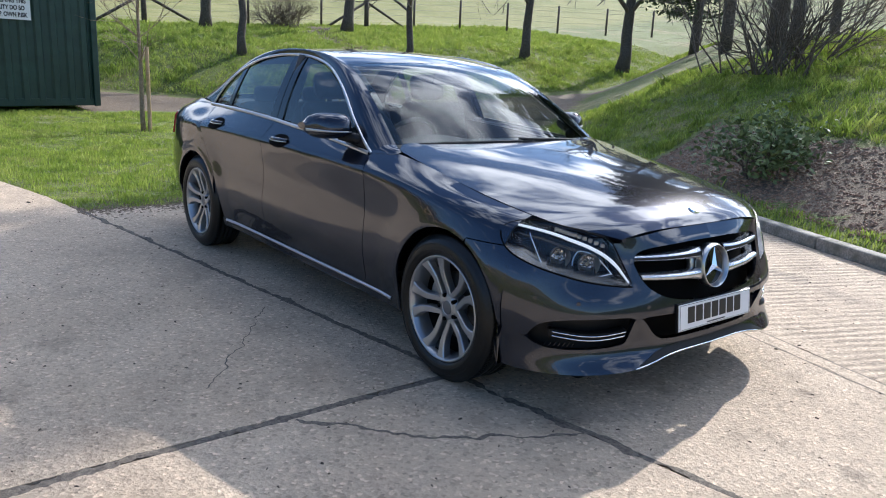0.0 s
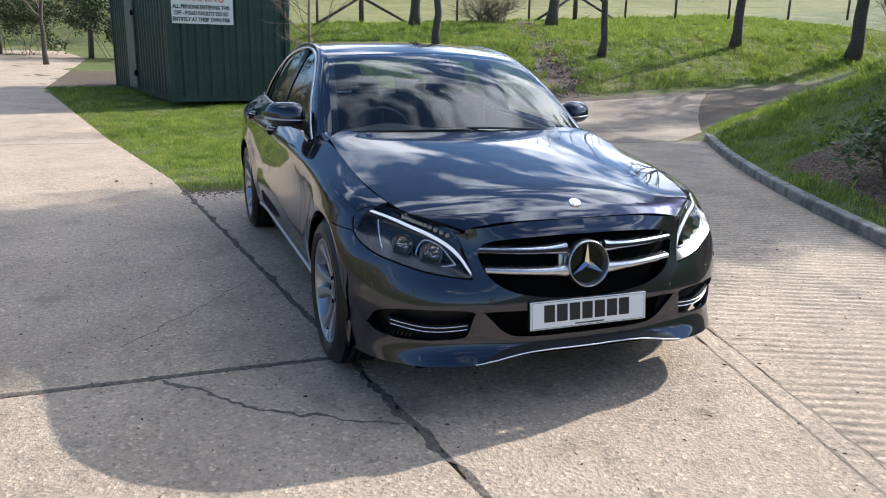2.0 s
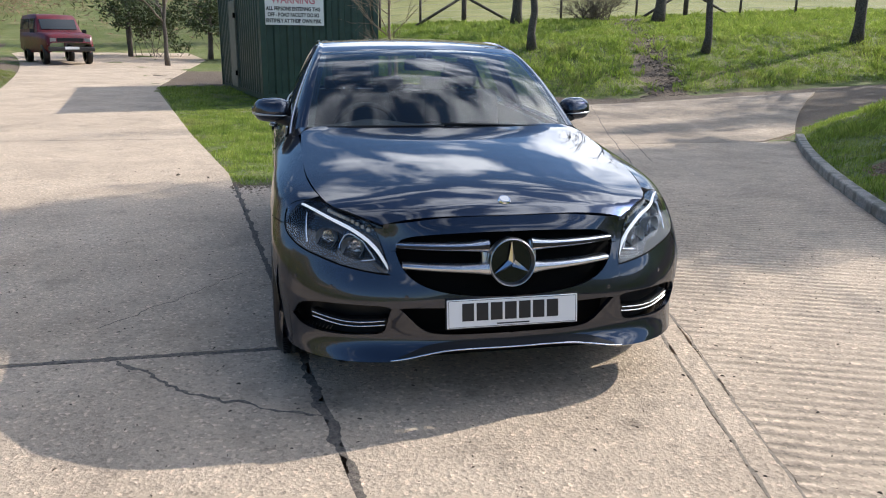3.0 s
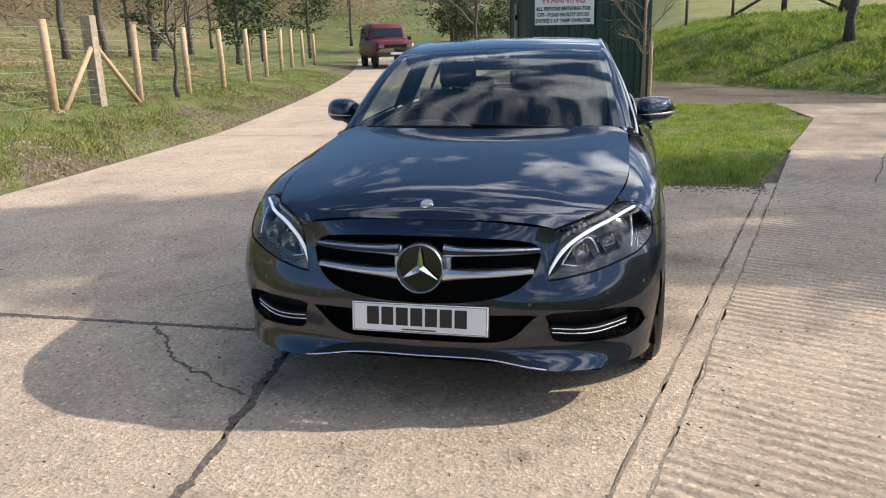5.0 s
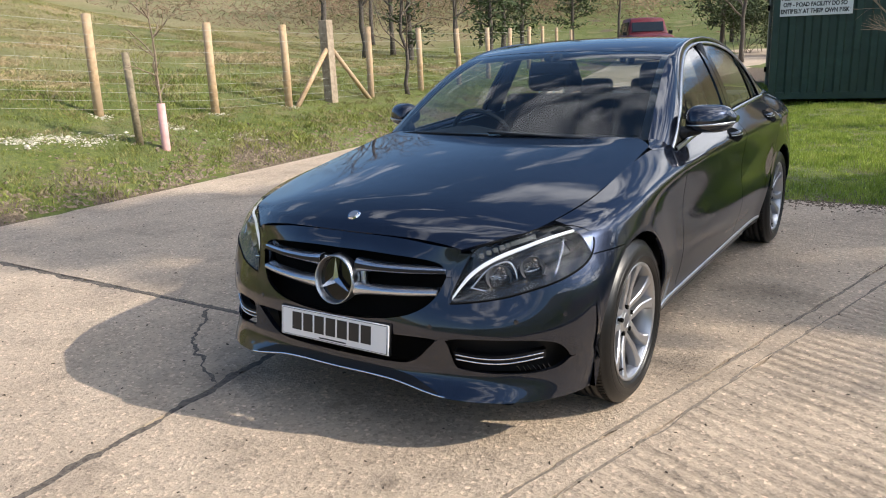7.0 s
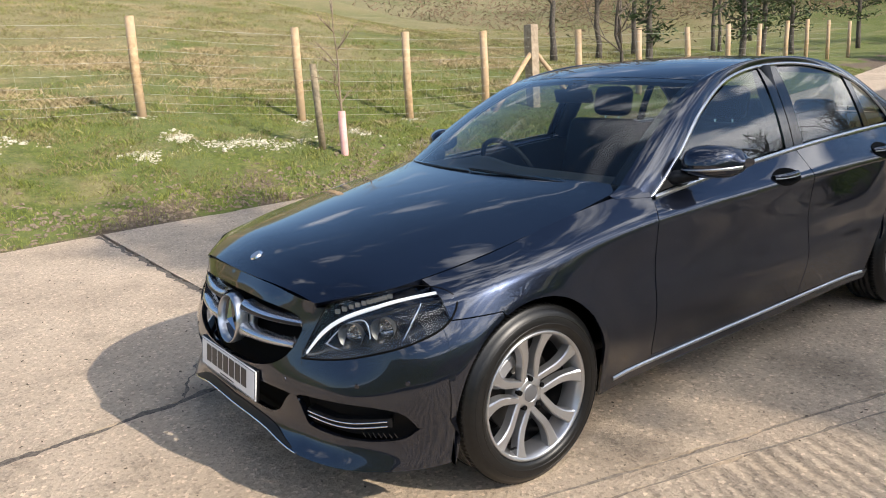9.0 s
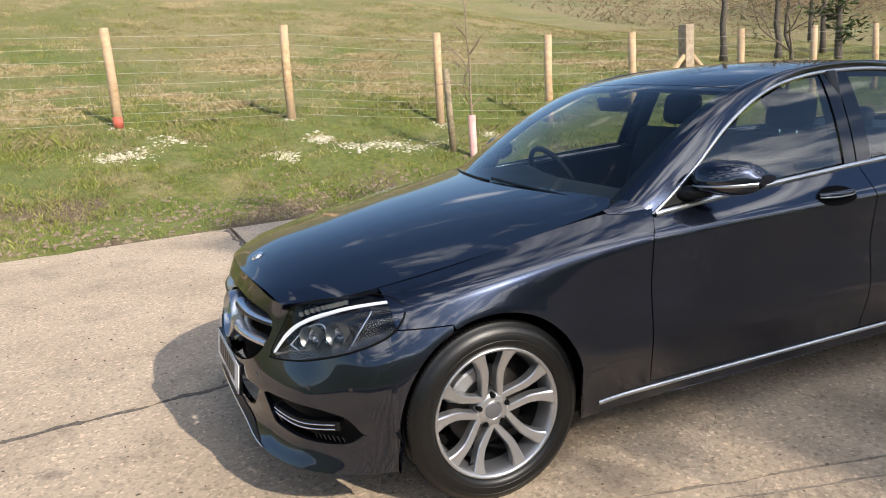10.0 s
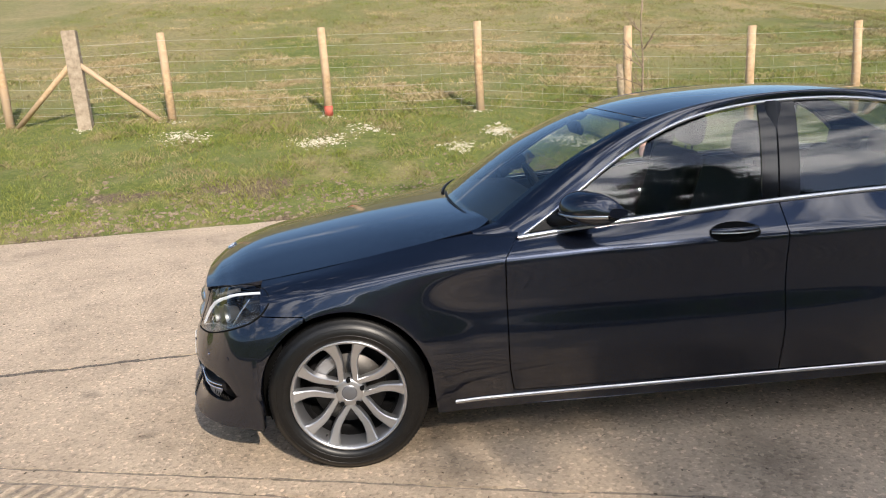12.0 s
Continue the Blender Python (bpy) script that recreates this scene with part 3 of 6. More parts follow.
for u in np.linspace(0, 1, 20):
    e = catmull(BOOT_E, 3 * u)
    boot.append([(e[0] - .09 * (1 - abs(f) ** 2.4), e[1] * f, e[2] + .032 * (1 - abs(f) ** 2.5) * (1 - .6 * u)) for f in np.linspace(-1, 1, 33)])
for sg in (1, -1):
    shelf = []
    for a in np.linspace(0, 1, 20):
        lo = catmull(GUIDES[6], 9.05 + 2.1 * a)
        hi = catmull([(-2.925, .722, 1.004), *BOOT_E], 4 * a)
        shelf.append([lo + (hi - lo) * b + np.array((0, 0, .006 * math.sin(math.pi * b))) for b in np.linspace(0, 1, 5)])
    sheet("rear_shoulder", shelf, M_PAINT, car, sign=sg, flange=.01)
sheet("boot_lid", boot, M_PAINT, car, flange=.02)
# scuttle panel under the windscreen and the roof lining
scut = []
for u in np.linspace(0, 1, 5):
    scut.append([(-.40 - .12 * u - .16 * abs(f) ** 2, .70 * f, .955 - .02 * abs(f) ** 2) for f in np.linspace(-1, 1, 21)])
sheet("scuttle", scut, M_BLACK, car, "black plastic scuttle", flange=.01)
sheet("headliner", [[(p[0], p[1] * .97, p[2] - .035) for p in row] for row in between(np.linspace(SCR, 7.6, 12), tail_bow, crown_f, 15)], M_HEADLINER, car, "light grey roof lining", flange=0)


# ---- grille, intakes, plate ----
def front_at(y, z, off=0.0):
    """Point of the nose at the sideways place y and height z."""
    ss = np.linspace(0, 3.9, 60)
    pts = np.array([flank(s, z) for s in ss])
    x = np.interp(abs(y), pts[:, 1], pts[:, 0])
    return np.array((x + off, y, z))


mesh_back = [[front_at(y, z, -.085) for z in np.linspace(.28, .70, 16)] for y in np.linspace(-.47, .47, 33)]
sheet("grille_back", mesh_back, M_DARK, car, "black grille backing", flange=0)
for z_in, z_out in ((.632, .636), (.548, .562)):
    for sg in (1, -1):
        rows = []
        for u in np.linspace(0, 1, 24):
            y = .085 + (.435 - .085 - (.02 if z_out < .6 else 0)) * u
            zc = z_in + (z_out - z_in) * u
            h = .0175 * (1 - .30 * u) + (.010 * (1 - u) ** 8)
            x = front_at(y, zc)[0] + .002
            prof = [(-.05, h * .9), (-.012, h), (.0, h * .55), (.002, -h * .1), (-.004, -h * .75), (-.03, -h), (-.055, -h * .9)]
            rows.append([(x + a, y * sg, zc + b) for a, b in prof])
        g = sheet("grille_slat", rows, M_GRILLE, car, "silver grille louvre", flange=.004, centre=(.5, 0, .6))
        if z_in > .6:
            sheet("slat_insert", [[(r[2][0] + .003, r[2][1], r[2][2] - .001), (r[3][0] + .003, r[3][1], r[3][2] + .004), (r[3][0] + .002, r[3][1], r[3][2] - .003)] for r in rows], M_ALLOYDARK, g, "dark line in the louvre", flange=.002)
# round badge: ring and three arms on a dark dish
star_x = .733
badge = empty("grille_badge")
badge.parent = car
bm = bmesh.new()
R0, R1 = .0925, .0825
prof = [(R1 - .003, -.03), (R1, .004), (R1 + .004, .012), ((R0 + R1) / 2, .016), (R0 - .003, .011), (R0, .0), (R0 - .002, -.03)]
n = 72
rings = [[bm.verts.new((star_x - .01 + dx - .16 * r * math.sin(a), r * math.cos(a), .576 + r * math.sin(a))) for r, dx in prof] for a in (2 * math.pi * k / n for k in range(n))]
for k in range(n):
    for j in range(len(prof) - 1):
        bm.faces.new((rings[k][j], rings[k][j + 1], rings[(k + 1) % n][j + 1], rings[(k + 1) % n][j]))
part("ring", bm, M_SATIN, badge, "satin silver ring", True)
for k in range(3):
    bm = bmesh.new()
    a0 = math.pi / 2 + k * 2 * math.pi / 3
    tip = (math.cos(a0) * .082, math.sin(a0) * .082)
    l = (math.cos(a0 + math.pi / 3) * .0155, math.sin(a0 + math.pi / 3) * .0155)
    r = (math.cos(a0 - math.pi / 3) * .0155, math.sin(a0 - math.pi / 3) * .0155)
    P3 = lambda q, d: bm.verts.new((star_x - .012 + d - .16 * q[1], q[0], .576 + q[1]))
    c, t, lv, rv = P3((0, 0), .017), P3(tip, .006), P3(l, .002), P3(r, .002)
    bm.faces.new((c, t, lv))
    bm.faces.new((c, rv, t))
    part("emblem_arm", bm, M_CHROME, badge, "chrome arm")
bm = bmesh.new()
bmesh.ops.create_circle(bm, cap_ends=True, segments=48, radius=R1, matrix=Matrix.Translation((star_x - .022, 0, .576)) @ pose(0, 0, 0, 0, 90 - 9, 0))
part("dish", bm, M_GLOSSBLACK, badge, "black dish")
# silver blocks that join the badge to the louvres
for sg in (1, -1):
    bm = bmesh.new()
    bm_box(bm, (.03, .030, .115), pose(star_x - .062, sg * .094, .592, 0, -9, 0), .008)
    part("badge_bracket", bm, M_SATIN, badge, "silver bracket", True)
# small round badge on the hood
hb = empty("hood_badge")
hb.parent = car
bm = bmesh.new()
bmesh.ops.create_cone(bm, cap_ends=True, segments=32, radius1=.026, radius2=.023, depth=.006, matrix=pose(.594, 0, .7945, 0, 26, 0))
part("rim", bm, M_CHROME, hb, "chrome rim", False)
bm = bmesh.new()
bmesh.ops.create_cone(bm, cap_ends=True, segments=32, radius1=.019, radius2=.018, depth=.007, matrix=pose(.595, 0, .7955, 0, 26, 0))
part("face", bm, M_ALLOY, hb, "grey face", False)
# number plate with plain bars for its characters
plate = empty("front_plate")
plate.parent = car
PLT = pose(.758, 0, .390, 0, -7, 0)
bm = bmesh.new()
bm_box(bm, (.006, .520, .111), PLT, .0025)
part("plate_panel", bm, M_PLATE, plate, "white plate")
bm = bmesh.new()
bm_box(bm, (.012, .528, .119), PLT @ Matrix.Translation((-.008, 0, 0)), .003)
part("plate_holder", bm, M_BLACK, plate, "black holder")
for k in range(7):
    bm = bmesh.new()
    w = .046
    y = (k - 3) * .056 - .01
    bm_box(bm, (.002, w, .068), PLT @ Matrix.Translation((.0035, y, .006)), 0)
    part("character_bar", bm, M_INK, plate, "black bar")
bm = bmesh.new()
bm_box(bm, (.001, .13, .005), PLT @ Matrix.Translation((.0035, 0, -.043)))
part("footer_bar", bm, M_INK, plate, "thin grey line")
for e, (yy, zz, sy, sz) in enumerate(((0, .051, .506, .0016), (0, -.051, .506, .0016), (.253, 0, .0016, .103), (-.253, 0, .0016, .103))):
    bm = bmesh.new()
    bm_box(bm, (.001, sy, sz), PLT @ Matrix.Translation((.0033, yy, zz)))
    part("border_line", bm, M_INK, plate)
# bright lip line under the chin, with a black band over it
lip, under = [], []
for s in np.concatenate([-np.linspace(1.96, .05, 30), np.linspace(0, 1.96, 31)]):
    side = np.array((1, math.copysign(1, s), 1))
    z0 = float(catmull(GUIDES[0], abs(s))[2])
    lip.append((flank(abs(s), z0 + .004) + np.array((.003, 0, 0))) * side)
    if abs(s) < 1.86:
        band = .024 * min(1, (1.90 - abs(s)) / .5) + .003
        under.append([(flank(abs(s), z) + np.array((.003, 0, .0015))) * side for z in np.linspace(z0 + .005, z0 + .005 + band, 4)])
ribbon("chin_strip", lip, np.tile((.93, 0, -.36), (61, 1)), .0055, M_CHROME, car, "thin chrome chin strip", height=.004)
sheet("lower_lip", under, M_BLACK, car, "black plastic lip over the chin strip", flange=.004, centre=(-.5, 0, .3))
# side intakes with two bright blades each
for sg in (1, -1):
    back = [[flank(s, z) * np.array([1, sg, 1]) - np.array([.07, .03 * sg, 0]) for z in np.linspace(.27, .43, 6)] for s in np.linspace(1.9, 3.95, 24)]
    sheet("side_intake", back, M_BLACK, car, "black side intake", flange=0)
    for dz in (0, -.017):
        line = np.array([flank(s, .350 + dz - .012 * math.sin((s - 2.15) / 1.15 * math.pi) + .002 * (s - 2.15)) for s in np.linspace(2.12, 3.42, 30)]) - np.array([.012, .004, 0])
        ribbon("intake_blade", line, np.tile((.8, .55, .2), (30, 1)), .0055, M_CHROME, car, "chrome intake blade", sign=sg, height=.004)
    blk = np.array([[flank(s, .342 + dz - .012 * math.sin((s - 2.15) / 1.15 * math.pi) + .002 * (s - 2.15)) - np.array([.018, .006, 0]) for dz in (.016, 0, -.016)] for s in np.linspace(2.10, 3.46, 30)])
    sheet("intake_bar", blk, M_BLACK, car, "black intake bar", sign=sg, flange=.03)
    for k in range(7):
        s0 = 3.05 + .075 * k
        bm = bmesh.new()
        bm_tube(bm, [(flank(s0, .312) - np.array([.014, .006, 0])) * np.array([1, sg, 1]), (flank(s0 + .05, .296) - np.array([.012, .005, 0])) * np.array([1, sg, 1])], .0022, 5)
        part("intake_fin", bm, M_GLOSSBLACK, car, "small black intake fin")

# ---- head lamps ----
for sg in (1, -1):
    lamp = empty("headlamp")
    lamp.parent = car
    lamp["label"] = "clear headlamp with projector and white light guide"
    ls = np.concatenate([np.linspace(2.03, 2.5, 12), np.linspace(2.6, 4.3, 24), np.linspace(4.36, 4.535, 6)])
    sheet("cover", span(ls, lambda s: L_LAMP_LO(s) + .003, lambda s: L_LAMP_HI(s) - .003, 10), M_CLEAR, lamp, "clear cover", sign=sg, flange=0)
    deep = np.array([[flank(s, z) - np.array([.075, .035, 0]) for z in zrows(L_LAMP_LO(s) - .02, L_LAMP_HI(s) + .02, 6)] for s in ls])
    sheet("housing", deep, M_GLOSSBLACK, lamp, "dark lamp housing", sign=sg, flange=0)
    rim = []
    for s in ls:
        lo, hi = L_LAMP_LO(s), L_LAMP_HI(s)
        rim.append([flank(s, lo + .002), flank(s, lo + .010 + .06 * (hi - lo)) - np.array([.022, .011, 0]), flank(s, lo + .012 + .22 * (hi - lo)) - np.array([.055, .026, 0]), flank(s, lo + .012 + .24 * (hi - lo)) - np.array([.075, .035, 0])])
    sheet("lower_reflector", rim, M_BEZEL, lamp, "chrome lower edge", sign=sg, flange=0)
    # light guide: from the inner tip up along the top edge, curling down at the rear
    gs = np.linspace(2.055, 4.40, 64)
    guide_z = level((2.055, .542), (2.15, .573), (2.28, .613), (2.45, .646), (2.7, .673), (3.0, .693), (3.4, .711), (3.8, .726), (4.2, .740), (4.4, .747))
    gl = [flank(s, guide_z(s)) - np.array([.016, .008, 0]) for s in gs]
    ribbon("light_guide", gl, np.tile((.75, .6, .25), (len(gl), 1)), np.interp(gs, [2.05, 2.3, 3.0, 4.4], [.006, .014, .014, .010]), M_LENSWHITE, lamp, "white light guide", sign=sg, height=.008)
    curl = [flank(s, z) - np.array([.022, .012, 0]) for s, z in zip(np.linspace(4.12, 3.72, 14), np.linspace(.72, .618, 14))]
    ribbon("inner_edge", curl, np.tile((.6, .75, .25), (14, 1)), .005, M_CHROME, lamp, "thin chrome edge", sign=sg, height=.004)
    for name, edge, r in (("lower_seal", [flank(s, L_LAMP_LO(s) - .001) for s in ls], .0035), ("upper_seal", [flank(s, L_LAMP_HI(s)) for s in ls], .0020)):
        bm = bmesh.new()
        bm_tube(bm, [p * np.array([1, sg, 1]) for p in edge], r, 6, False)
        part(name, bm, M_DARK, lamp, "black rubber seal", True)
    for s in np.linspace(2.46, 3.75, 11):
        p = flank(s, (L_LAMP_HI(s) + guide_z(s)) / 2 - .002) - np.array([.026, .013, 0])
        bm = bmesh.new()
        bm_box(bm, (.010, .017, .015), Matrix.Translation(p * np.array([1, sg, 1])) @ pose(0, 0, 0, 0, 0, 40 * sg), .002)
        part("led_cell", bm, M_LAMPGREY, lamp, "small chrome led cell")
    for s, z, r in ((3.35, .640, .034), (2.75, .612, .036)):
        c = flank(s, z) - np.array([.055, .025, 0])
        c[1] *= sg
        m = Matrix.Translation(c) @ Vector((.86, .5 * sg, .0)).to_track_quat("Z", "Y").to_matrix().to_4x4()
        bm = bmesh.new()
        ring_r = [(r * 1.25, .035), (r * 1.18, .030), (r * 1.0, .0), (r * .8, -.01)]
        rr = [[bm.verts.new(m @ Vector((q * math.cos(a), q * math.sin(a), d))) for q, d in ring_r] for a in (2 * math.pi * k / 32 for k in range(32))]
        for k in range(32):
            for j in range(3):
                bm.faces.new((rr[k][j], rr[k][j + 1], rr[(k + 1) % 32][j + 1], rr[(k + 1) % 32][j]))
        proj = part("projector_bezel", bm, M_LAMPGREY, lamp, "chrome bezel", True)
        bm = bmesh.new()
        bmesh.ops.create_uvsphere(bm, u_segments=20, v_segments=10, radius=r * .95, matrix=m @ Matrix.Diagonal((1, 1, .5, 1)))
        part("projector_lens", bm, M_FACET, proj, "bright faceted reflector", True)
    a = flank(2.35, .575) - np.array([.03, .015, 0])
    b = flank(3.05, .590) - np.array([.045, .02, 0])
    loop = [a, flank(2.6, .640) - np.array([.035, .015, 0]), flank(2.95, .655) - np.array([.04, .02, 0]), b, flank(2.7, .566) - np.array([.03, .01, 0]), a]
    bm = bmesh.new()
    bm_tube(bm, catmull([p * np.array([1, sg, 1]) for p in loop], np.linspace(0, 5, 40)), .0035, 6, False)
    part("inner_trim", bm, M_CHROME, lamp, "chrome trim loop", True)

# ---- wheels ----
def revolve(name, prof, mat, parent, label="", n=64, m=Matrix()):
    bm = bmesh.new()
    rings = [[bm.verts.new(m @ Vector((r * math.cos(a), y, r * math.sin(a)))) for r, y in prof] for a in (2 * math.pi * k / n for k in range(n))]
    for k in range(n):
        for j in range(len(prof) - 1):
            bm.faces.new((rings[k][j], rings[k][j + 1], rings[(k + 1) % n][j + 1], rings[(k + 1) % n][j]))
    bmesh.ops.recalc_face_normals(bm, faces=bm.faces)
    return part(name, bm, mat, parent, label, True)


def make_wheel(turn):
    """A wheel about the origin, its outer face towards +y."""
    w = empty("wheel")
    prof = [(.232, .075), (.236, .098), (.250, .108), (.272, .1105), (.295, .104), (.308, .094), (.317, .082)]
    for y0, y1 in ((.080, .050), (.040, .014), (.004, -.014), (-.024, -.050), (-.060, -.09)):
        prof += [(.3225, y0), (.3225, y1), (.315, y1 - .001), (.315, y1 - .009)]
    prof += [(.30, -.105), (.25, -.108), (.232, -.095)]
    ty = revolve("tyre", prof, M_RUBBER, w, "black road tyre", 96)
    bm = bmesh.new()
    for k in range(110):
        a = 2 * math.pi * k / 110
        for yy, wd, sk in ((.064, .030, .25), (-.074, .028, -.25)):
            bm_box(bm, (.005, wd, .004), pose(0, 0, 0, 0, -math.degrees(a), 0) @ Matrix.Translation((.3228, yy, 0)) @ pose(0, 0, 0, 14 if yy > 0 else -14, 0, 0))
    tagged(part("tread", bm, M_RUBBER, ty), kind="stuff")
    for rr, dy in ((.262, .1112), (.288, .1078)):
        revolve("sidewall_ring", [(rr - .002, dy - .002), (rr, dy + .0008), (rr + .002, dy - .002)], M_RUBBER, ty, "", 72)
    revolve("rim", [(.236, .092), (.2345, .100), (.229, .101), (.222, .094), (.215, .070), (.206, .02), (.205, -.08), (.225, -.10)], M_ALLOY, w, "silver alloy rim", 72)
    revolve("barrel", [(.2045, .02), (.203, -.08), (.15, -.085), (.02, -.085)], M_ALLOYDARK, w, "grey inner barrel", 48)
    revolve("brake_disc", [(.05, .0), (.148, .0), (.150, -.004), (.150, -.022), (.08, -.024)], M_DISC, w, "steel brake disc", 48)
    bm = bmesh.new()
    rings = []
    for k in range(9):
        a = math.radians(18 + 7.5 * k)
        thin = .62 if k in (0, 8) else 1.0
        rings.append([bm.verts.new((r * math.cos(a), y * thin + .004, r * math.sin(a))) for r, y in ((.112, -.026), (.112, .022), (.120, .028), (.156, .028), (.164, .022), (.164, -.026))])
    for p, q in zip(rings, rings[1:]):
        for j in range(6):
            bm.faces.new((p[j], p[(j + 1) % 6], q[(j + 1) % 6], q[j]))
    bm.faces.new(rings[0][::-1])
    bm.faces.new(rings[-1])
    bmesh.ops.recalc_face_normals(bm, faces=bm.faces)
    part("brake_caliper", bm, M_CALIPER, w, "grey brake caliper")
    # five pairs of spokes, each pair opening towards the rim
    for k in range(5):
        for sd in (-1, 1):
            bm = bmesh.new()
            rows = []
            for u in np.linspace(0, 1, 12):
                r = .052 + (.222 - .052) * u
                a_off = .0285 + .032 * max(0, (u - .45) / .55) ** 1.6
                ang = math.radians(90 + 72 * k + turn) + sd * math.asin(min(.95, a_off / r))
                half = .0128 + .0035 * u + .011 * u ** 6
                dep = .060 + .034 * u ** 1.2
                d = (math.cos(ang), math.sin(ang))
                t = (-d[1], d[0])
                cx, cz = d[0] * r, d[1] * r
                P = lambda o, y: (cx + t[0] * o, y, cz + t[1] * o)
                rows.append([bm.verts.new(P(*q)) for q in ((-half * 1.15, dep - .034), (-half, dep - .004), (-half * .75, dep), (half * .75, dep), (half, dep - .004), (half * 1.15, dep - .034))])
            for a, b in zip(rows, rows[1:]):
                for j in range(5):
                    bm.faces.new((a[j], a[j + 1], b[j + 1], b[j]))
            bmesh.ops.recalc_face_normals(bm, faces=bm.faces)
            part("spoke", bm, M_ALLOY, w, "silver spoke")
    revolve("hub", [(.034, .062), (.052, .062), (.062, .055), (.066, .03), (.066, -.01)], M_ALLOY, w, "silver hub", 40)
    revolve("hub_cap", [(.0, .0635), (.026, .063), (.032, .061), (.034, .055)], M_HUBCAP, w, "grey centre cap", 32)
    revolve("cap_ring", [(.031, .0605), (.0335, .066), (.0355, .0605)], M_ALLOY, w, "", 32)
    for k in range(5):
        a = math.radians(90 + 72 * k + turn)
        bm = bmesh.new()
        bmesh.ops.create_cone(bm, cap_ends=True, segments=10, radius1=.010, radius2=.009, depth=.02, matrix=Matrix.Translation((.055 * math.cos(a), .058, .055 * math.sin(a))) @ pose(0, 0, 0, -90, 0, 0))
        part("wheel_bolt", bm, M_DARK, w, "dark wheel bolt")
    bm = bmesh.new()
    a = math.radians(-58)
    bm_tube(bm, [(.205 * math.cos(a), .07, .205 * math.sin(a)), (.190 * math.cos(a), .09, .190 * math.sin(a))], .004, 6)
    part("valve", bm, M_BLACK, w, "black valve")
    return w


wheel = make_wheel(0)
for cx in (0, AXLE):
    for sg in (1, -1):
        m = pose(cx, sg * TRACK, WHEEL_R, 0, 0, 0 if sg > 0 else 180) @ pose(0, 0, 0, 0, {(0, 1): 0, (0, -1): 22, (AXLE, 1): 31, (AXLE, -1): 12}[(cx, sg)], 0)
        if cx == 0 and sg == 1:
            w, wheel.matrix_world = wheel, m
        else:
            w = copy_thing(wheel, m)
        w.parent = car

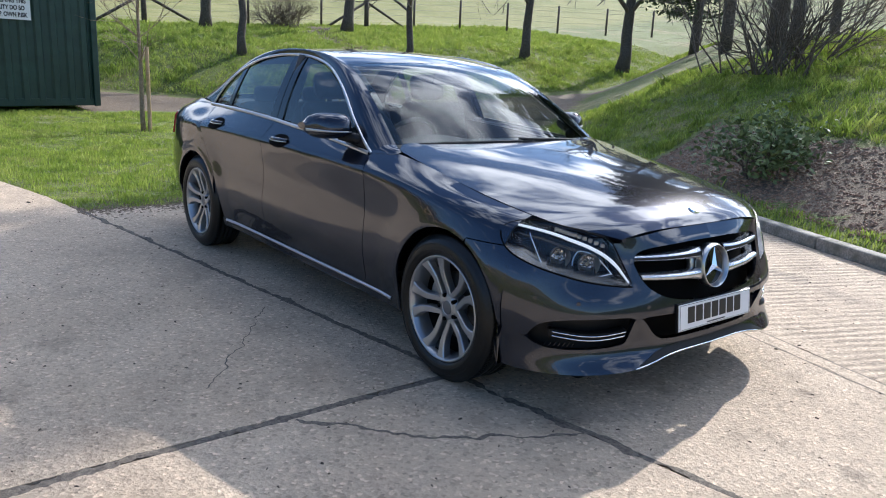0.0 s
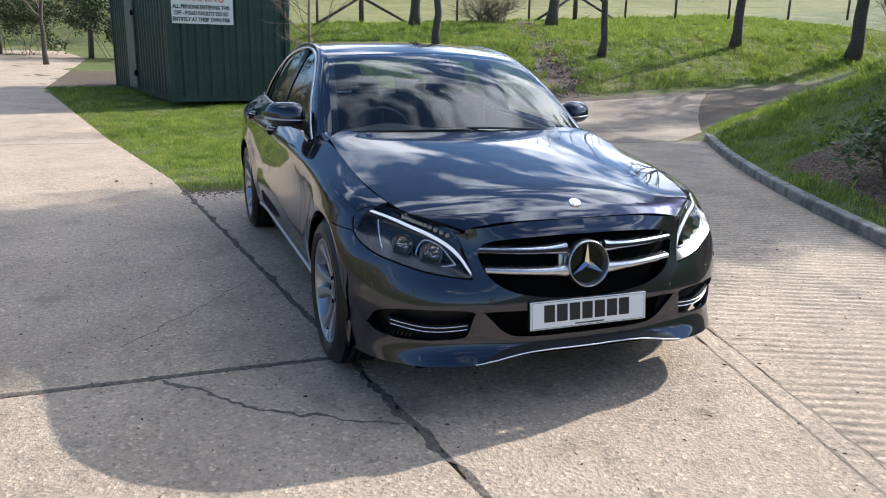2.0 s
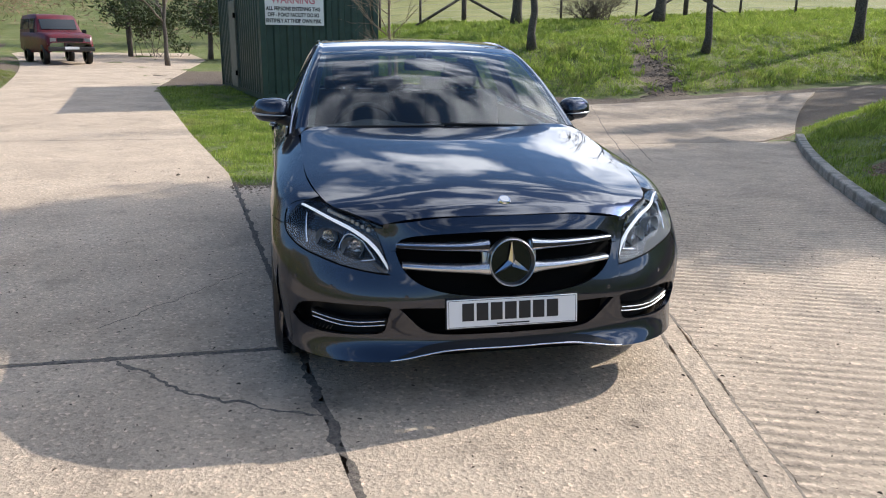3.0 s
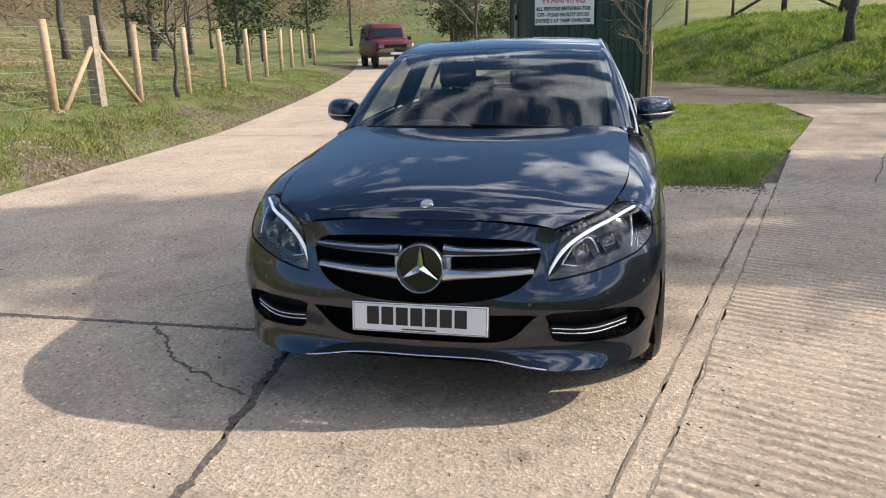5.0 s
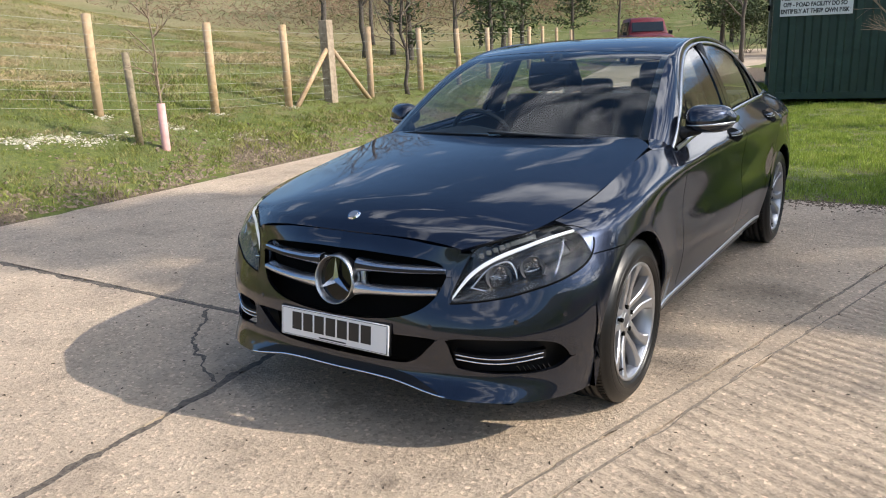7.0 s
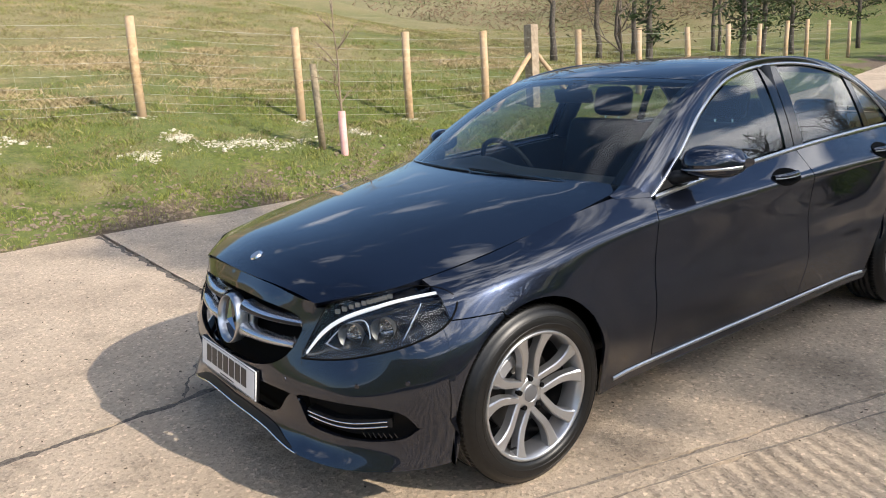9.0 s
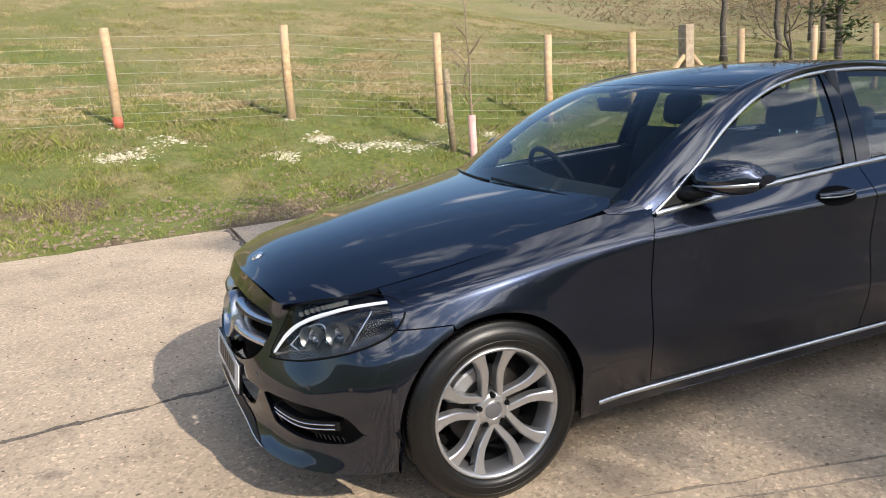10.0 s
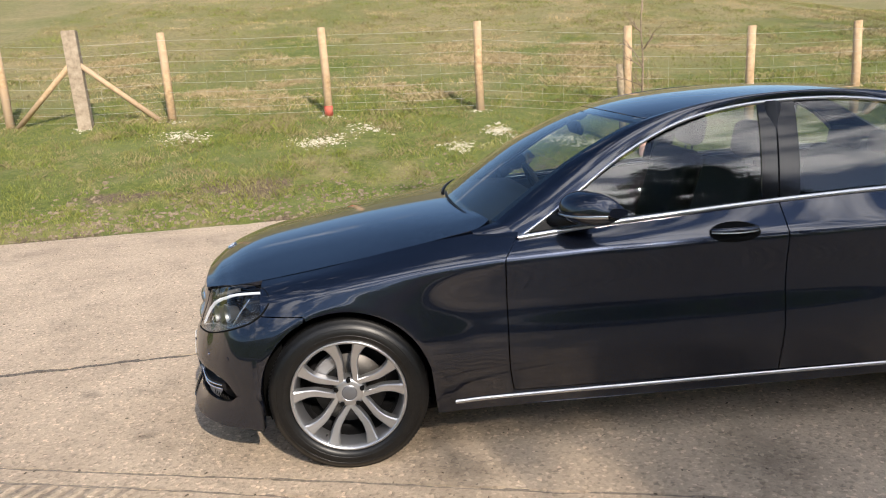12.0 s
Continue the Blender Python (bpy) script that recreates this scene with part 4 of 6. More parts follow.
# ---- door mirrors, handles, wipers ----
for sg in (1, -1):
    mir = empty("door_mirror")
    mir.parent = car
    mir["label"] = "dark grey door mirror with a clear turn-signal strip"
    # egg-shaped shell: rounded leading face, flat rear face
    rows = []
    for u in np.linspace(0, 1, 22):
        y = .795 + .205 * u
        half = .062 * (max(0.02, 1 - abs(2 * u - .9) ** 3.2)) ** .45 + .008
        zc = 1.018 - .004 * u
        xc = -.905 - .095 * u ** 1.6
        dep = .098 * (max(0.03, 1 - abs(2 * u - .95) ** 3)) ** .5
        row = []
        for v in np.linspace(0, 2 * math.pi, 25):
            cz = math.sin(v)
            cx = math.cos(v)
            row.append((xc - .06 + (dep * cx if cx > 0 else .055 * cx), y * sg, zc + half * (1.0 if cz > 0 else .88) * math.copysign(abs(cz) ** .85, cz)))
        rows.append(row)
    shell = sheet("mirror_shell", rows, M_PAINT, mir, flange=0, centre=(-.95, .9 * sg, 1.018))
    for end, nm in ((0, "inner_cap"), (-1, "outer_cap")):
        bm = bmesh.new()
        bm.faces.new([bm.verts.new(p) for p in rows[end][:-1]])
        part(nm, bm, M_PAINT, mir)
    strip = []
    for u in np.linspace(.06, .985, 24):
        y = .795 + .205 * u
        xc = -.905 - .095 * u ** 1.6
        dep = .098 * (max(0.03, 1 - abs(2 * u - .95) ** 3)) ** .5
        strip.append((xc - .06 + dep * .96 + .002, y * sg, 1.018 - .022 + .004 * u))
    ribbon("signal_strip", strip, np.tile((.95, .25 * sg, -.1), (24, 1)), np.linspace(.004, .014, 24), M_SATIN, mir, "clear signal strip", height=.004)
    bm = bmesh.new()
    bm_box(bm, (.012, .135, .085), Matrix.Translation((-1.018, .905 * sg, 1.018)) @ pose(0, 0, 0, 0, 0, -4 * sg), .004)
    part("mirror_glass", bm, M_CHROME, mir, "mirror glass")
    bm = bmesh.new()
    bm_tube(bm, [(-.86, .765 * sg, .955), (-.90, .80 * sg, .965), (-.945, .86 * sg, .972)], [.035, .028, .020], 10)
    part("mirror_foot", bm, M_BLACK, mir, "black mirror foot", True)
    base = [[(x, side_y(x, z) * sg + .004 * sg, z) for z in np.linspace(belt(x) + .01, max(belt(x) + .012, dlo_top(x) - .012), 5)] for x in np.linspace(-.75, -.90, 6)]
    sheet("mirror_base", base, M_BLACK, mir, "black corner panel", flange=0)
    for hx, hz in ((-1.575, .888), (-2.52, .905)):
        h = empty("door_handle")
        h.parent = car
        # near-black oval on the paint, standing in for the recess's shade, and the pull across it
        s = float(s_of_x(hx))
        dish = []
        for u in np.linspace(0, 1, 6):
            ring = []
            for v in np.linspace(0, 2 * math.pi, 29):
                x = hx + .102 * u * math.cos(v)
                z = hz - .006 + .037 * u * math.sin(v)
                p = flank(float(s_of_x(x)), z)
                ring.append((p[0], (p[1] + .0040 - .0 * (1 - u * u)) * sg, p[2]))
            dish.append(ring)
        sheet("handle_recess_shade", dish, M_DARK, h, "shaded dish behind the handle", flange=0)
        rows = []
        for u in np.linspace(0, 1, 16):
            x = hx + .095 - .19 * u
            p = flank(float(s_of_x(x)), hz)
            out = .006 + .026 * math.sin(math.pi * u) ** .6
            hh = .009 + .003 * math.sin(math.pi * u)
            rows.append([(x, (p[1] + out + a) * sg, hz + .003 + b) for a, b in ((-.012, hh), (.0, hh), (.006, hh * .3), (.006, -hh * .4), (.0, -hh), (-.012, -hh))])
        pull = sheet("handle_pull", rows, M_PAINT, h, "body-coloured pull", flange=0, centre=(hx, .80 * sg, hz))
        ribbon("handle_trim", [((r[2][0] + r[3][0]) / 2, r[3][1] + .001 * sg, r[3][2] - .002) for r in rows], np.tile((0, sg, 0), (16, 1)), .0025, M_SATIN, pull, "thin satin line", height=.002)
    # parking sensors
    for s, z in ((3.72, .492), (3.05, .474), (1.72, .452)):
        p = flank(s, z)
        q = (flank(s + .1, z) - flank(s - .1, z))
        nrm = Vector((-q[1], q[0], 0)).normalized() * (-1 if -q[1] < 0 else 1)
        nrm = Vector((abs(nrm.x), abs(nrm.y) * sg, 0))
        bm = bmesh.new()
        bmesh.ops.create_cone(bm, cap_ends=True, segments=20, radius1=.009, radius2=.008, depth=.004, matrix=Matrix.Translation(p * np.array([1, sg, 1])) @ nrm.to_track_quat("Z", "Y").to_matrix().to_4x4())
        part("parking_sensor", bm, M_PAINT, car, "round parking sensor")
for k, (y0, y1, x0) in enumerate(((.62, -.02, -.60), (-.02, -.60, -.54))):
    wp = empty("wiper")
    wp.parent = car
    scr = lambda y, up: (-.47 - .13 * (abs(y) / .7) ** 2 - up * .72, y, .978 - .03 * (abs(y) / .7) ** 2 + up * .5 - .004)
    bm = bmesh.new()
    bm_tube(bm, [scr(y0 + (y1 - y0) * u, .000 + .016 * u) for u in np.linspace(0, 1, 10)], [.006 - .003 * u for u in np.linspace(0, 1, 10)], 6)
    part("wiper_arm", bm, M_BLACK, wp, "black wiper arm", True)
    bm = bmesh.new()
    bm_tube(bm, [scr(y0 + (y1 - y0) * u, .004 + .020 * u) for u in np.linspace(.1, 1.02, 10)], .0035, 5)
    part("wiper_blade", bm, M_BLACK, wp, "rubber wiper blade", True)

# ---- cabin ----
def make_seat(x, y, wide, back_h, name="front_seat"):
    s = empty(name)
    s.parent = car
    bm = bmesh.new()
    bm_box(bm, (.50, wide, .14), pose(x, y, .46, 0, -6, 0), .05, 3)
    part("cushion", bm, M_SEAT, s, "black seat cushion", True)
    bm = bmesh.new()
    bm_box(bm, (.13, wide, back_h), pose(x - .30, y, .52 + back_h / 2, 0, -17, 0), .05, 3)
    part("backrest", bm, M_SEAT, s, "black backrest", True)
    return s


for y in (.37, -.37):
    st = make_seat(-1.42, y, .50, .58)
    bm = bmesh.new()
    bm_box(bm, (.10, .25, .17), pose(-1.865, y, 1.185, 0, -10, 0), .045, 3)
    hr = part("headrest", bm, M_SEAT, st, "black headrest", True)
    for dy in (-.05, .05):
        bm = bmesh.new()
        bm_tube(bm, [(-1.85, y + dy, 1.02), (-1.862, y + dy, 1.14)], .006, 6)
        part("headrest_post", bm, M_CHROME, hr, "chrome post")
rear = make_seat(-2.35, 0, 1.22, .52, "rear_bench")
for y in (.38, 0, -.38):
    bm = bmesh.new()
    bm_box(bm, (.09, .24, .13), pose(-2.74, y, 1.075, 0, -8, 0), .04, 3)
    part("headrest", bm, M_SEAT, rear, "black headrest", True)
dash = []
for u in np.linspace(0, 1, 9):
    dash.append([(-.52 - .42 * u - .05 * abs(f), .68 * f, .935 + .02 * math.sin(u * math.pi) - .22 * max(0, u - .75) * 4 * .25 - .012 * abs(f) + (.035 * math.exp(-((f + .52) / .25) ** 2) if u > .5 else 0)) for f in np.linspace(-1, 1, 25)])
sheet("dashboard", dash, M_DASH, car, "dark dashboard", flange=.12)
bm = bmesh.new()
bm_tube(bm, [Vector((-1.03, -.37, .885)) + Vector((math.sin(a) * .085, math.cos(a) * .185, math.sin(a) * .165)) for a in np.linspace(0, 2 * math.pi, 33)], .014, 8, False)
bm_box(bm, (.05, .13, .12), pose(-1.01, -.37, .865, 0, 28, 0), .03)
for dy in (-.11, .11):
    bm_box(bm, (.02, .14, .03), pose(-1.025, -.37 + dy, .875, 0, 28, 0), .008)
part("steering_wheel", bm, M_DASH, car, "black steering wheel", True)
bm = bmesh.new()
bm_box(bm, (.025, .245, .070), pose(-1.14, 0, 1.265, 0, 18, 0), .012)
bm_tube(bm, [(-1.13, 0, 1.28), (-1.15, 0, 1.325)], .012, 8)
part("rear_view_mirror", bm, M_DASH, car, "black interior mirror", True)
bm = bmesh.new()
bm_box(bm, (.05, .10, .03), pose(-1.17, 0, 1.318, 0, 30, 0), .01)
part("mirror_sensor_box", bm, M_DASH, car, "black sensor box", True)
bm = bmesh.new()
bm_box(bm, (2.5, 1.36, .04), pose(-1.75, 0, .30), .01)
bm_box(bm, (.06, 1.3, .55), pose(-.72, 0, .60), .02)
bm_box(bm, (.5, 1.26, .04), pose(-2.98, 0, 1.0), .01)
part("cabin_floor", bm, M_DASH, car, "dark cabin floor and shelf")
for sg in (1, -1):
    P = [[(x, (side_y(x, belt(x)) - .075) * sg, z) for z in np.linspace(.32, belt(x) - .01, 5)] for x in np.linspace(-.72, -2.85, 12)]
    sheet("door_lining", P, M_DASH, car, "dark door lining", flange=.03)
    for xx in (-1.80,):
        bm = bmesh.new()
        bm_tube(bm, [(xx, (side_y(xx, 1.0) - .05) * sg, .98), (xx - .05, (side_y(xx, 1.33) - .045) * sg, 1.35)], .045, 8)
        part("inner_pillar", bm, M_DASH, car, "dark inner pillar", True)
# ---- ground: one sheet of land with banks, mound and fields ----
def smooth(a, b, v):
    t = np.clip((np.asarray(v, float) - a) / (b - a), 0, 1)
    return t * t * (3 - 2 * t)


def road_edge(x):
    """Left edge of the concrete road, along the foot of the fenced bank."""
    x = np.asarray(x, float)
    return np.where(x < 0, -5.15 + .07 * x - .0038 * x * x, -5.15 + .10 * x)


def kerb_line(x):
    x = np.asarray(x, float)
    return np.where(x < 0, 3.2 - .38 * x + .02 * x * x, 3.2 - .38 * x)


def island_left(x):
    return -1.30 + .20 * (x + 4.6)


def island_right(x):
    return 2.05 - .30 * (x + 4.6) + np.minimum(0, (x + 11.0)) * .12 * 3.2


def lane_z(x, y):
    """Height of the lanes without the grass banks."""
    x, y = np.asarray(x, float), np.asarray(y, float)
    return .028 * np.maximum(0, -x - 9) + .05 * np.maximum(0, y - 6.5) * smooth(-6, -9, x)


def bank_left(x, y):
    d = road_edge(x) - np.asarray(y, float)
    h = np.interp(d, [0, .25, 1.3, 2.6, 3.6, 6.0, 12, 60, 150], [0, .10, .38, .64, .92, 1.36, 2.5, 13.0, 26.0])
    return h * (1 - .35 * smooth(-9, -20, x)) * (1 - .75 * smooth(-22, -34, x))


def mound(x, y):
    x, y = np.asarray(x, float), np.asarray(y, float)
    d1 = (y - kerb_line(x) - .1) * .92
    d2 = .82 * (x + 7.4) + .57 * (y - 6.6)
    d = np.minimum(d1, d2 * 1.1)
    return np.interp(d, [0, .3, 1.2, 3, 5.5, 9, 30], [0, .12, .42, 1.18, 2.10, 2.62, 3.5])


def bank_far(x, y):
    x, y = np.asarray(x, float), np.asarray(y, float)
    foot = -19.5 + 5.0 * smooth(1.0, 7.5, y)
    d = foot - x
    h = np.interp(d, [0, .4, 4.5, 12, 14, 60, 150], [0, .15, 1.20, 1.75, 1.7, 5.5, 14.0])
    return h * smooth(-2.5, 4.0, y)


def gz(x, y):
    x, y = np.asarray(x, float), np.asarray(y, float)
    r = np.hypot(x, y)
    hill = .10 * np.maximum(0, r - 42) * smooth(-30, 10, -x + y * .3)
    return lane_z(x, y) + np.maximum(np.maximum(bank_left(x, y), mound(x, y)), bank_far(x, y)) + hill


def on_lane(x, y):
    """1 on the concrete lanes, 0 on soil."""
    x, y = np.asarray(x, float), np.asarray(y, float)
    a = (y > road_edge(x)) & (y < kerb_line(x)) & ~((x < -4.45) & (y > island_left(x)) & (y < island_right(x))) & (x > -30)
    a &= ~((x < -7.0) & (y > island_right(x)) & (.82 * (x + 7.4) + .57 * (y - 6.6) > 0))
    a &= ~((x < -13.2) & (y > island_left(x) - .2))
    return a


def axis(*segs):
    out = []
    for a, b, step in segs:
        out += list(np.arange(a, b, step))
    return np.array(out + [segs[-1][1]])


gx = axis((-170, -60, 8), (-60, -34, 2), (-34, -22, .6), (-22, 6, .28), (6, 14, .8), (14, 60, 4), (60, 160, 12))
gy = axis((-160, -50, 8), (-50, -20, 2), (-20, -12, .5), (-12, 16, .28), (16, 26, .6), (26, 60, 3), (60, 160, 10))
X, Y = np.meshgrid(gx, gy, indexing="ij")
Z = gz(X, Y)
rough_n = np.array([[noise.noise((x * .9, y * .9, 0)) + .5 * noise.noise((x * 2.7, y * 2.7, 3)) for y in gy] for x in gx])
lane = on_lane(X, Y).astype(float)
from_road = road_edge(X) - Y
lumpy = .028 + .050 * smooth(.2, 1.2, from_road) * smooth(30, 12, from_road)     # the fenced bank is lumpier
Z = Z - .05 * lane + (1 - lane) * rough_n * lumpy - .012 * (1 - lane)


def land_z(x, y):
    """Height of the land's own surface."""
    x, y = np.asarray(x, float), np.asarray(y, float)
    i = np.clip(np.searchsorted(gx, x) - 1, 0, len(gx) - 2)
    j = np.clip(np.searchsorted(gy, y) - 1, 0, len(gy) - 2)
    u, v = (x - gx[i]) / (gx[i + 1] - gx[i]), (y - gy[j]) / (gy[j + 1] - gy[j])
    return (Z[i, j] * (1 - u) + Z[i + 1, j] * u) * (1 - v) + (Z[i, j + 1] * (1 - u) + Z[i + 1, j + 1] * u) * v


V = np.stack([X, Y, Z], -1).reshape(-1, 3)
ny = len(gy)
F = [(i * ny + j, (i + 1) * ny + j, (i + 1) * ny + j + 1, i * ny + j + 1) for i in range(len(gx) - 1) for j in range(ny - 1)]


def soil_masks(x, y):
    """Bare soil (r), dry grass (g), pale field beyond the far fence (b)."""
    d = road_edge(x) - y
    n = np.array([noise.noise((a * .55, b * .55, 7)) for a, b in zip(x.ravel(), y.ravel())]).reshape(x.shape)
    n2 = np.array([noise.noise((a * .22, b * .3, 9)) for a, b in zip(x.ravel(), y.ravel())]).reshape(x.shape)
    bare = on_lane(x, y).astype(float) * 1.0
    bare = np.maximum(bare, smooth(.15, .5, n + .25) * (d > 0) * (d < 1.2) * .8)
    foot = -19.5 + 5.0 * smooth(1.0, 7.5, y)
    d2 = .82 * (x + 7.4) + .57 * (y - 6.6)
    track = (x > foot + .1) & (d2 < -.1) & (y > 3.6) & (x < -7)
    track |= (x < -13.6) & (x > foot + .2) & (y > .5)
    track |= (x < -18.4) & (x > -25.0) & (y > island_left(x)) & (y < 1.2)
    track |= (np.abs(y - (8.6 - .36 * (x + 15)) + .5 * n) < .62) & (x < foot + .3) & (x > -26.5)
    bare = np.maximum(bare, track * .74)
    chips = (y > kerb_line(x) + .55) & (y < kerb_line(x) + 2.1) & (x > -3.9) & (x < 1.5)
    bare = np.maximum(bare, chips * .9)
    dry = np.clip(smooth(4.2, 8, d) * (.35 + .9 * n2 + .5 * n) + .45 * smooth(8.0, 12.5, d + 3 * n2), 0, 1)
    field = smooth(-28, -30, x) * smooth(-1, 4, y)
    return bare, dry, field


me_masks = soil_masks(X, Y)
M_GROUND = material("turf", (.06, .10, .02), .9)
g = M_GROUND
att = g.node_tree.nodes.new("ShaderNodeVertexColor")
att.layer_name = "cover"
sep = g.node_tree.nodes.new("ShaderNodeSeparateColor")
link(g, att.outputs["Color"], sep.inputs["Color"])
turf = ramp(g, noise_tex(g, 14.0, 6, .7), (.30, (.042, .056, .009)), (.52, (.108, .135, .018)), (.74, (.20, .205, .050)))
turf = mix(g, ramp(g, noise_tex(g, .8, 4, .6), (.42, 0.0), (.68, .7)), turf, (.15, .165, .055))
dryc = ramp(g, noise_tex(g, 9.0, 6, .75), (.3, (.12, .11, .04)), (.7, (.33, .27, .13)))
c = mix(g, sep.outputs[1], turf, dryc)
c = mix(g, ramp(g, noise_tex(g, .55, 7, .7), (.52, 0.0), (.66, .6)), c, ramp(g, noise_tex(g, 12.0, 6, .7), (.3, (.20, .15, .07)), (.7, (.42, .33, .18))))
fieldc = ramp(g, noise_tex(g, .5, 4, .6), (.3, (.17, .18, .04)), (.7, (.27, .25, .085)))
c = mix(g, sep.outputs[2], c, fieldc)
soilc = ramp(g, noise_tex(g, 22.0, 7, .75), (.32, (.055, .038, .023)), (.55, (.150, .108, .070)), (.75, (.30, .225, .150)))
edge = node(g, "ShaderNodeMath")
edge.operation = "ADD"
nf = noise_tex(g, 6.0, 5, .7)
sub = node(g, "ShaderNodeMath")
sub.operation = "MULTIPLY_ADD"
link(g, nf, sub.inputs[0])
sub.inputs[1].default_value, sub.inputs[2].default_value = .9, -.45
link(g, sep.outputs[0], edge.inputs[0])
link(g, sub.outputs[0], edge.inputs[1])
c = mix(g, ramp(g, edge.outputs[0], (.38, 0.0), (.60, 1.0)), c, soilc)
link(g, c, bsdf(g).inputs["Base Color"])
bump(g, noise_tex(g, 30.0, 6, .75), .8, .03)
ground = obj("ground", V, F, M_GROUND)
tagged(ground, "grassy banks, soil and hillside fields", "ground", kind="structure")
col = ground.data.color_attributes.new("cover", "FLOAT_COLOR", "POINT")
buf = np.ones((len(V), 4))
for k in range(3):
    buf[:, k] = me_masks[k].ravel()
col.data.foreach_set("color", buf.ravel())

# ---- concrete lanes ----
def concrete(name, ribs, dirt=0.0):
    m = material(name, (.4, .36, .31), .85)
    c = ramp(m, noise_tex(m, 1.1, 6, .62), (.28, (.41, .318, .228)), (.50, (.51, .400, .288)), (.72, (.59, .468, .342)))
    speck = ramp(m, noise_tex(m, 75.0, 5, .85), (.28, .30), (.43, .95), (.60, 1.0), (.72, 1.6))
    c = mix(m, .85, c, speck, "MULTIPLY")
    vo = node(m, "ShaderNodeTexVoronoi", Scale=70.0)
    vc = m.node_tree.nodes.new("ShaderNodeTexCoord")
    link(m, vc.outputs["Object"], vo.inputs["Vector"])
    peb = ramp(m, vo.outputs["Color"], (.05, .45), (.35, .93), (.75, 1.05), (.95, 1.75))
    c = mix(m, .70, c, peb, "MULTIPLY")
    stain = ramp(m, noise_tex(m, 2.6, 5, .7), (.52, 1.0), (.68, .55))
    c = mix(m, .45, c, stain, "MULTIPLY")
    # six ragged patches at set places where the slab colour is darker
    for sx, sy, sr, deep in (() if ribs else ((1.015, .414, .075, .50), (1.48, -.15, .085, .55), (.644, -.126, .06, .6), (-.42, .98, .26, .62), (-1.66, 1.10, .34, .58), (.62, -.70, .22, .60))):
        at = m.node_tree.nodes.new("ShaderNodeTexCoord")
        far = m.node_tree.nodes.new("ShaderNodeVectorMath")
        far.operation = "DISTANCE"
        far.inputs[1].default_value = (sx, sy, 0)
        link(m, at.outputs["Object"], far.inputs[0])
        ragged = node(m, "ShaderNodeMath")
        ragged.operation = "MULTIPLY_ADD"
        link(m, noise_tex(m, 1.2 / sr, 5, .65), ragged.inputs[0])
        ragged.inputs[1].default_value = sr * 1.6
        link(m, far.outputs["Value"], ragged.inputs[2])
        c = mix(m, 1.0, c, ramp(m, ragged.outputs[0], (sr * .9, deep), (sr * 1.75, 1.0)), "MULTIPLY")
    if dirt:
        soil = ramp(m, noise_tex(m, 18.0, 6, .75), (.3, (.07, .052, .036)), (.7, (.24, .19, .14)))
        c = mix(m, ramp(m, noise_tex(m, .75, 7, .68), (.50 - dirt * .2, 0.0), (.62, .9)), c, soil)
    link(m, c, bsdf(m).inputs["Base Color"])
    bump(m, noise_tex(m, 70.0, 6, .85), .8, .010)
    bump(m, vo.outputs["Distance"], .5, .006)
    bump(m, noise_tex(m, 9.0, 4, .6), .35, .015)
    if ribs:
        co = m.node_tree.nodes.new("ShaderNodeTexCoord")
        mp = node(m, "ShaderNodeMapping", Rotation=(0, 0, radians(23)))
        link(m, co.outputs["Object"], mp.inputs["Vector"])
        w = node(m, "ShaderNodeTexWave", Scale=4.2, Distortion=3.2, Detail=4.0, Detail_Scale=.9, Detail_Roughness=.65)
        w.wave_type, w.bands_direction = "BANDS", "X"
        link(m, mp.outputs["Vector"], w.inputs["Vector"])
        mp2 = node(m, "ShaderNodeMapping", Scale=(1.0, .09, 1.0))
        link(m, mp.outputs["Vector"], mp2.inputs["Vector"])
        an = node(m, "ShaderNodeTexNoise", Scale=14.0, Detail=5.0, Roughness=.6)
        link(m, mp2.outputs["Vector"], an.inputs["Vector"])
        worn = ramp(m, noise_tex(m, 1.7, 5, .65), (.38, .10), (.62, .85))
        h = mix(m, worn, an.outputs["Fac"], w.outputs["Fac"])
        bump(m, h, .9, .015)
        bump(m, an.outputs["Fac"], .7, .012)
        groove = ramp(m, h, (.15, .66), (.45, 1.0))
        link(m, mix(m, .8, c, groove, "MULTIPLY"), bsdf(m).inputs["Base Color"])
    return m


M_CONC = concrete("worn_concrete", False)
M_RIB = concrete("tamped_concrete", True)
M_DIRTY = concrete("dirty_concrete", False, 1.0)
M_TAR = grain("joint_tar", (.060, .048, .037), (.20, .165, .13), 45.0, .9, .6, .012)
road = tagged(empty("road"), "worn pale concrete road slabs with dark joints", "road", kind="structure")


def slab(xs, lo, hi, mat, label="", rows=None, seed=0):
    """A slab between two side lines, with an uneven edge and real thickness."""
    cols = []
    for x in xs:
        a = float(lo(x)) + .012 * noise.noise((x * 6, seed, 0)) + .006 * noise.noise((x * 22, seed, 1))
        b = float(hi(x)) + .012 * noise.noise((x * 6, seed, 5)) + .006 * noise.noise((x * 22, seed, 6))
        n = rows or 12
        cols.append([(x + .008 * noise.noise((y * 7, x, 4)), y, float(lane_z(x, y))) for y in np.linspace(a, max(b, a + .01), n)])
    return sheet("slab", np.array(cols), mat, road, label, centre=(0, 0, -50), flange=.05)


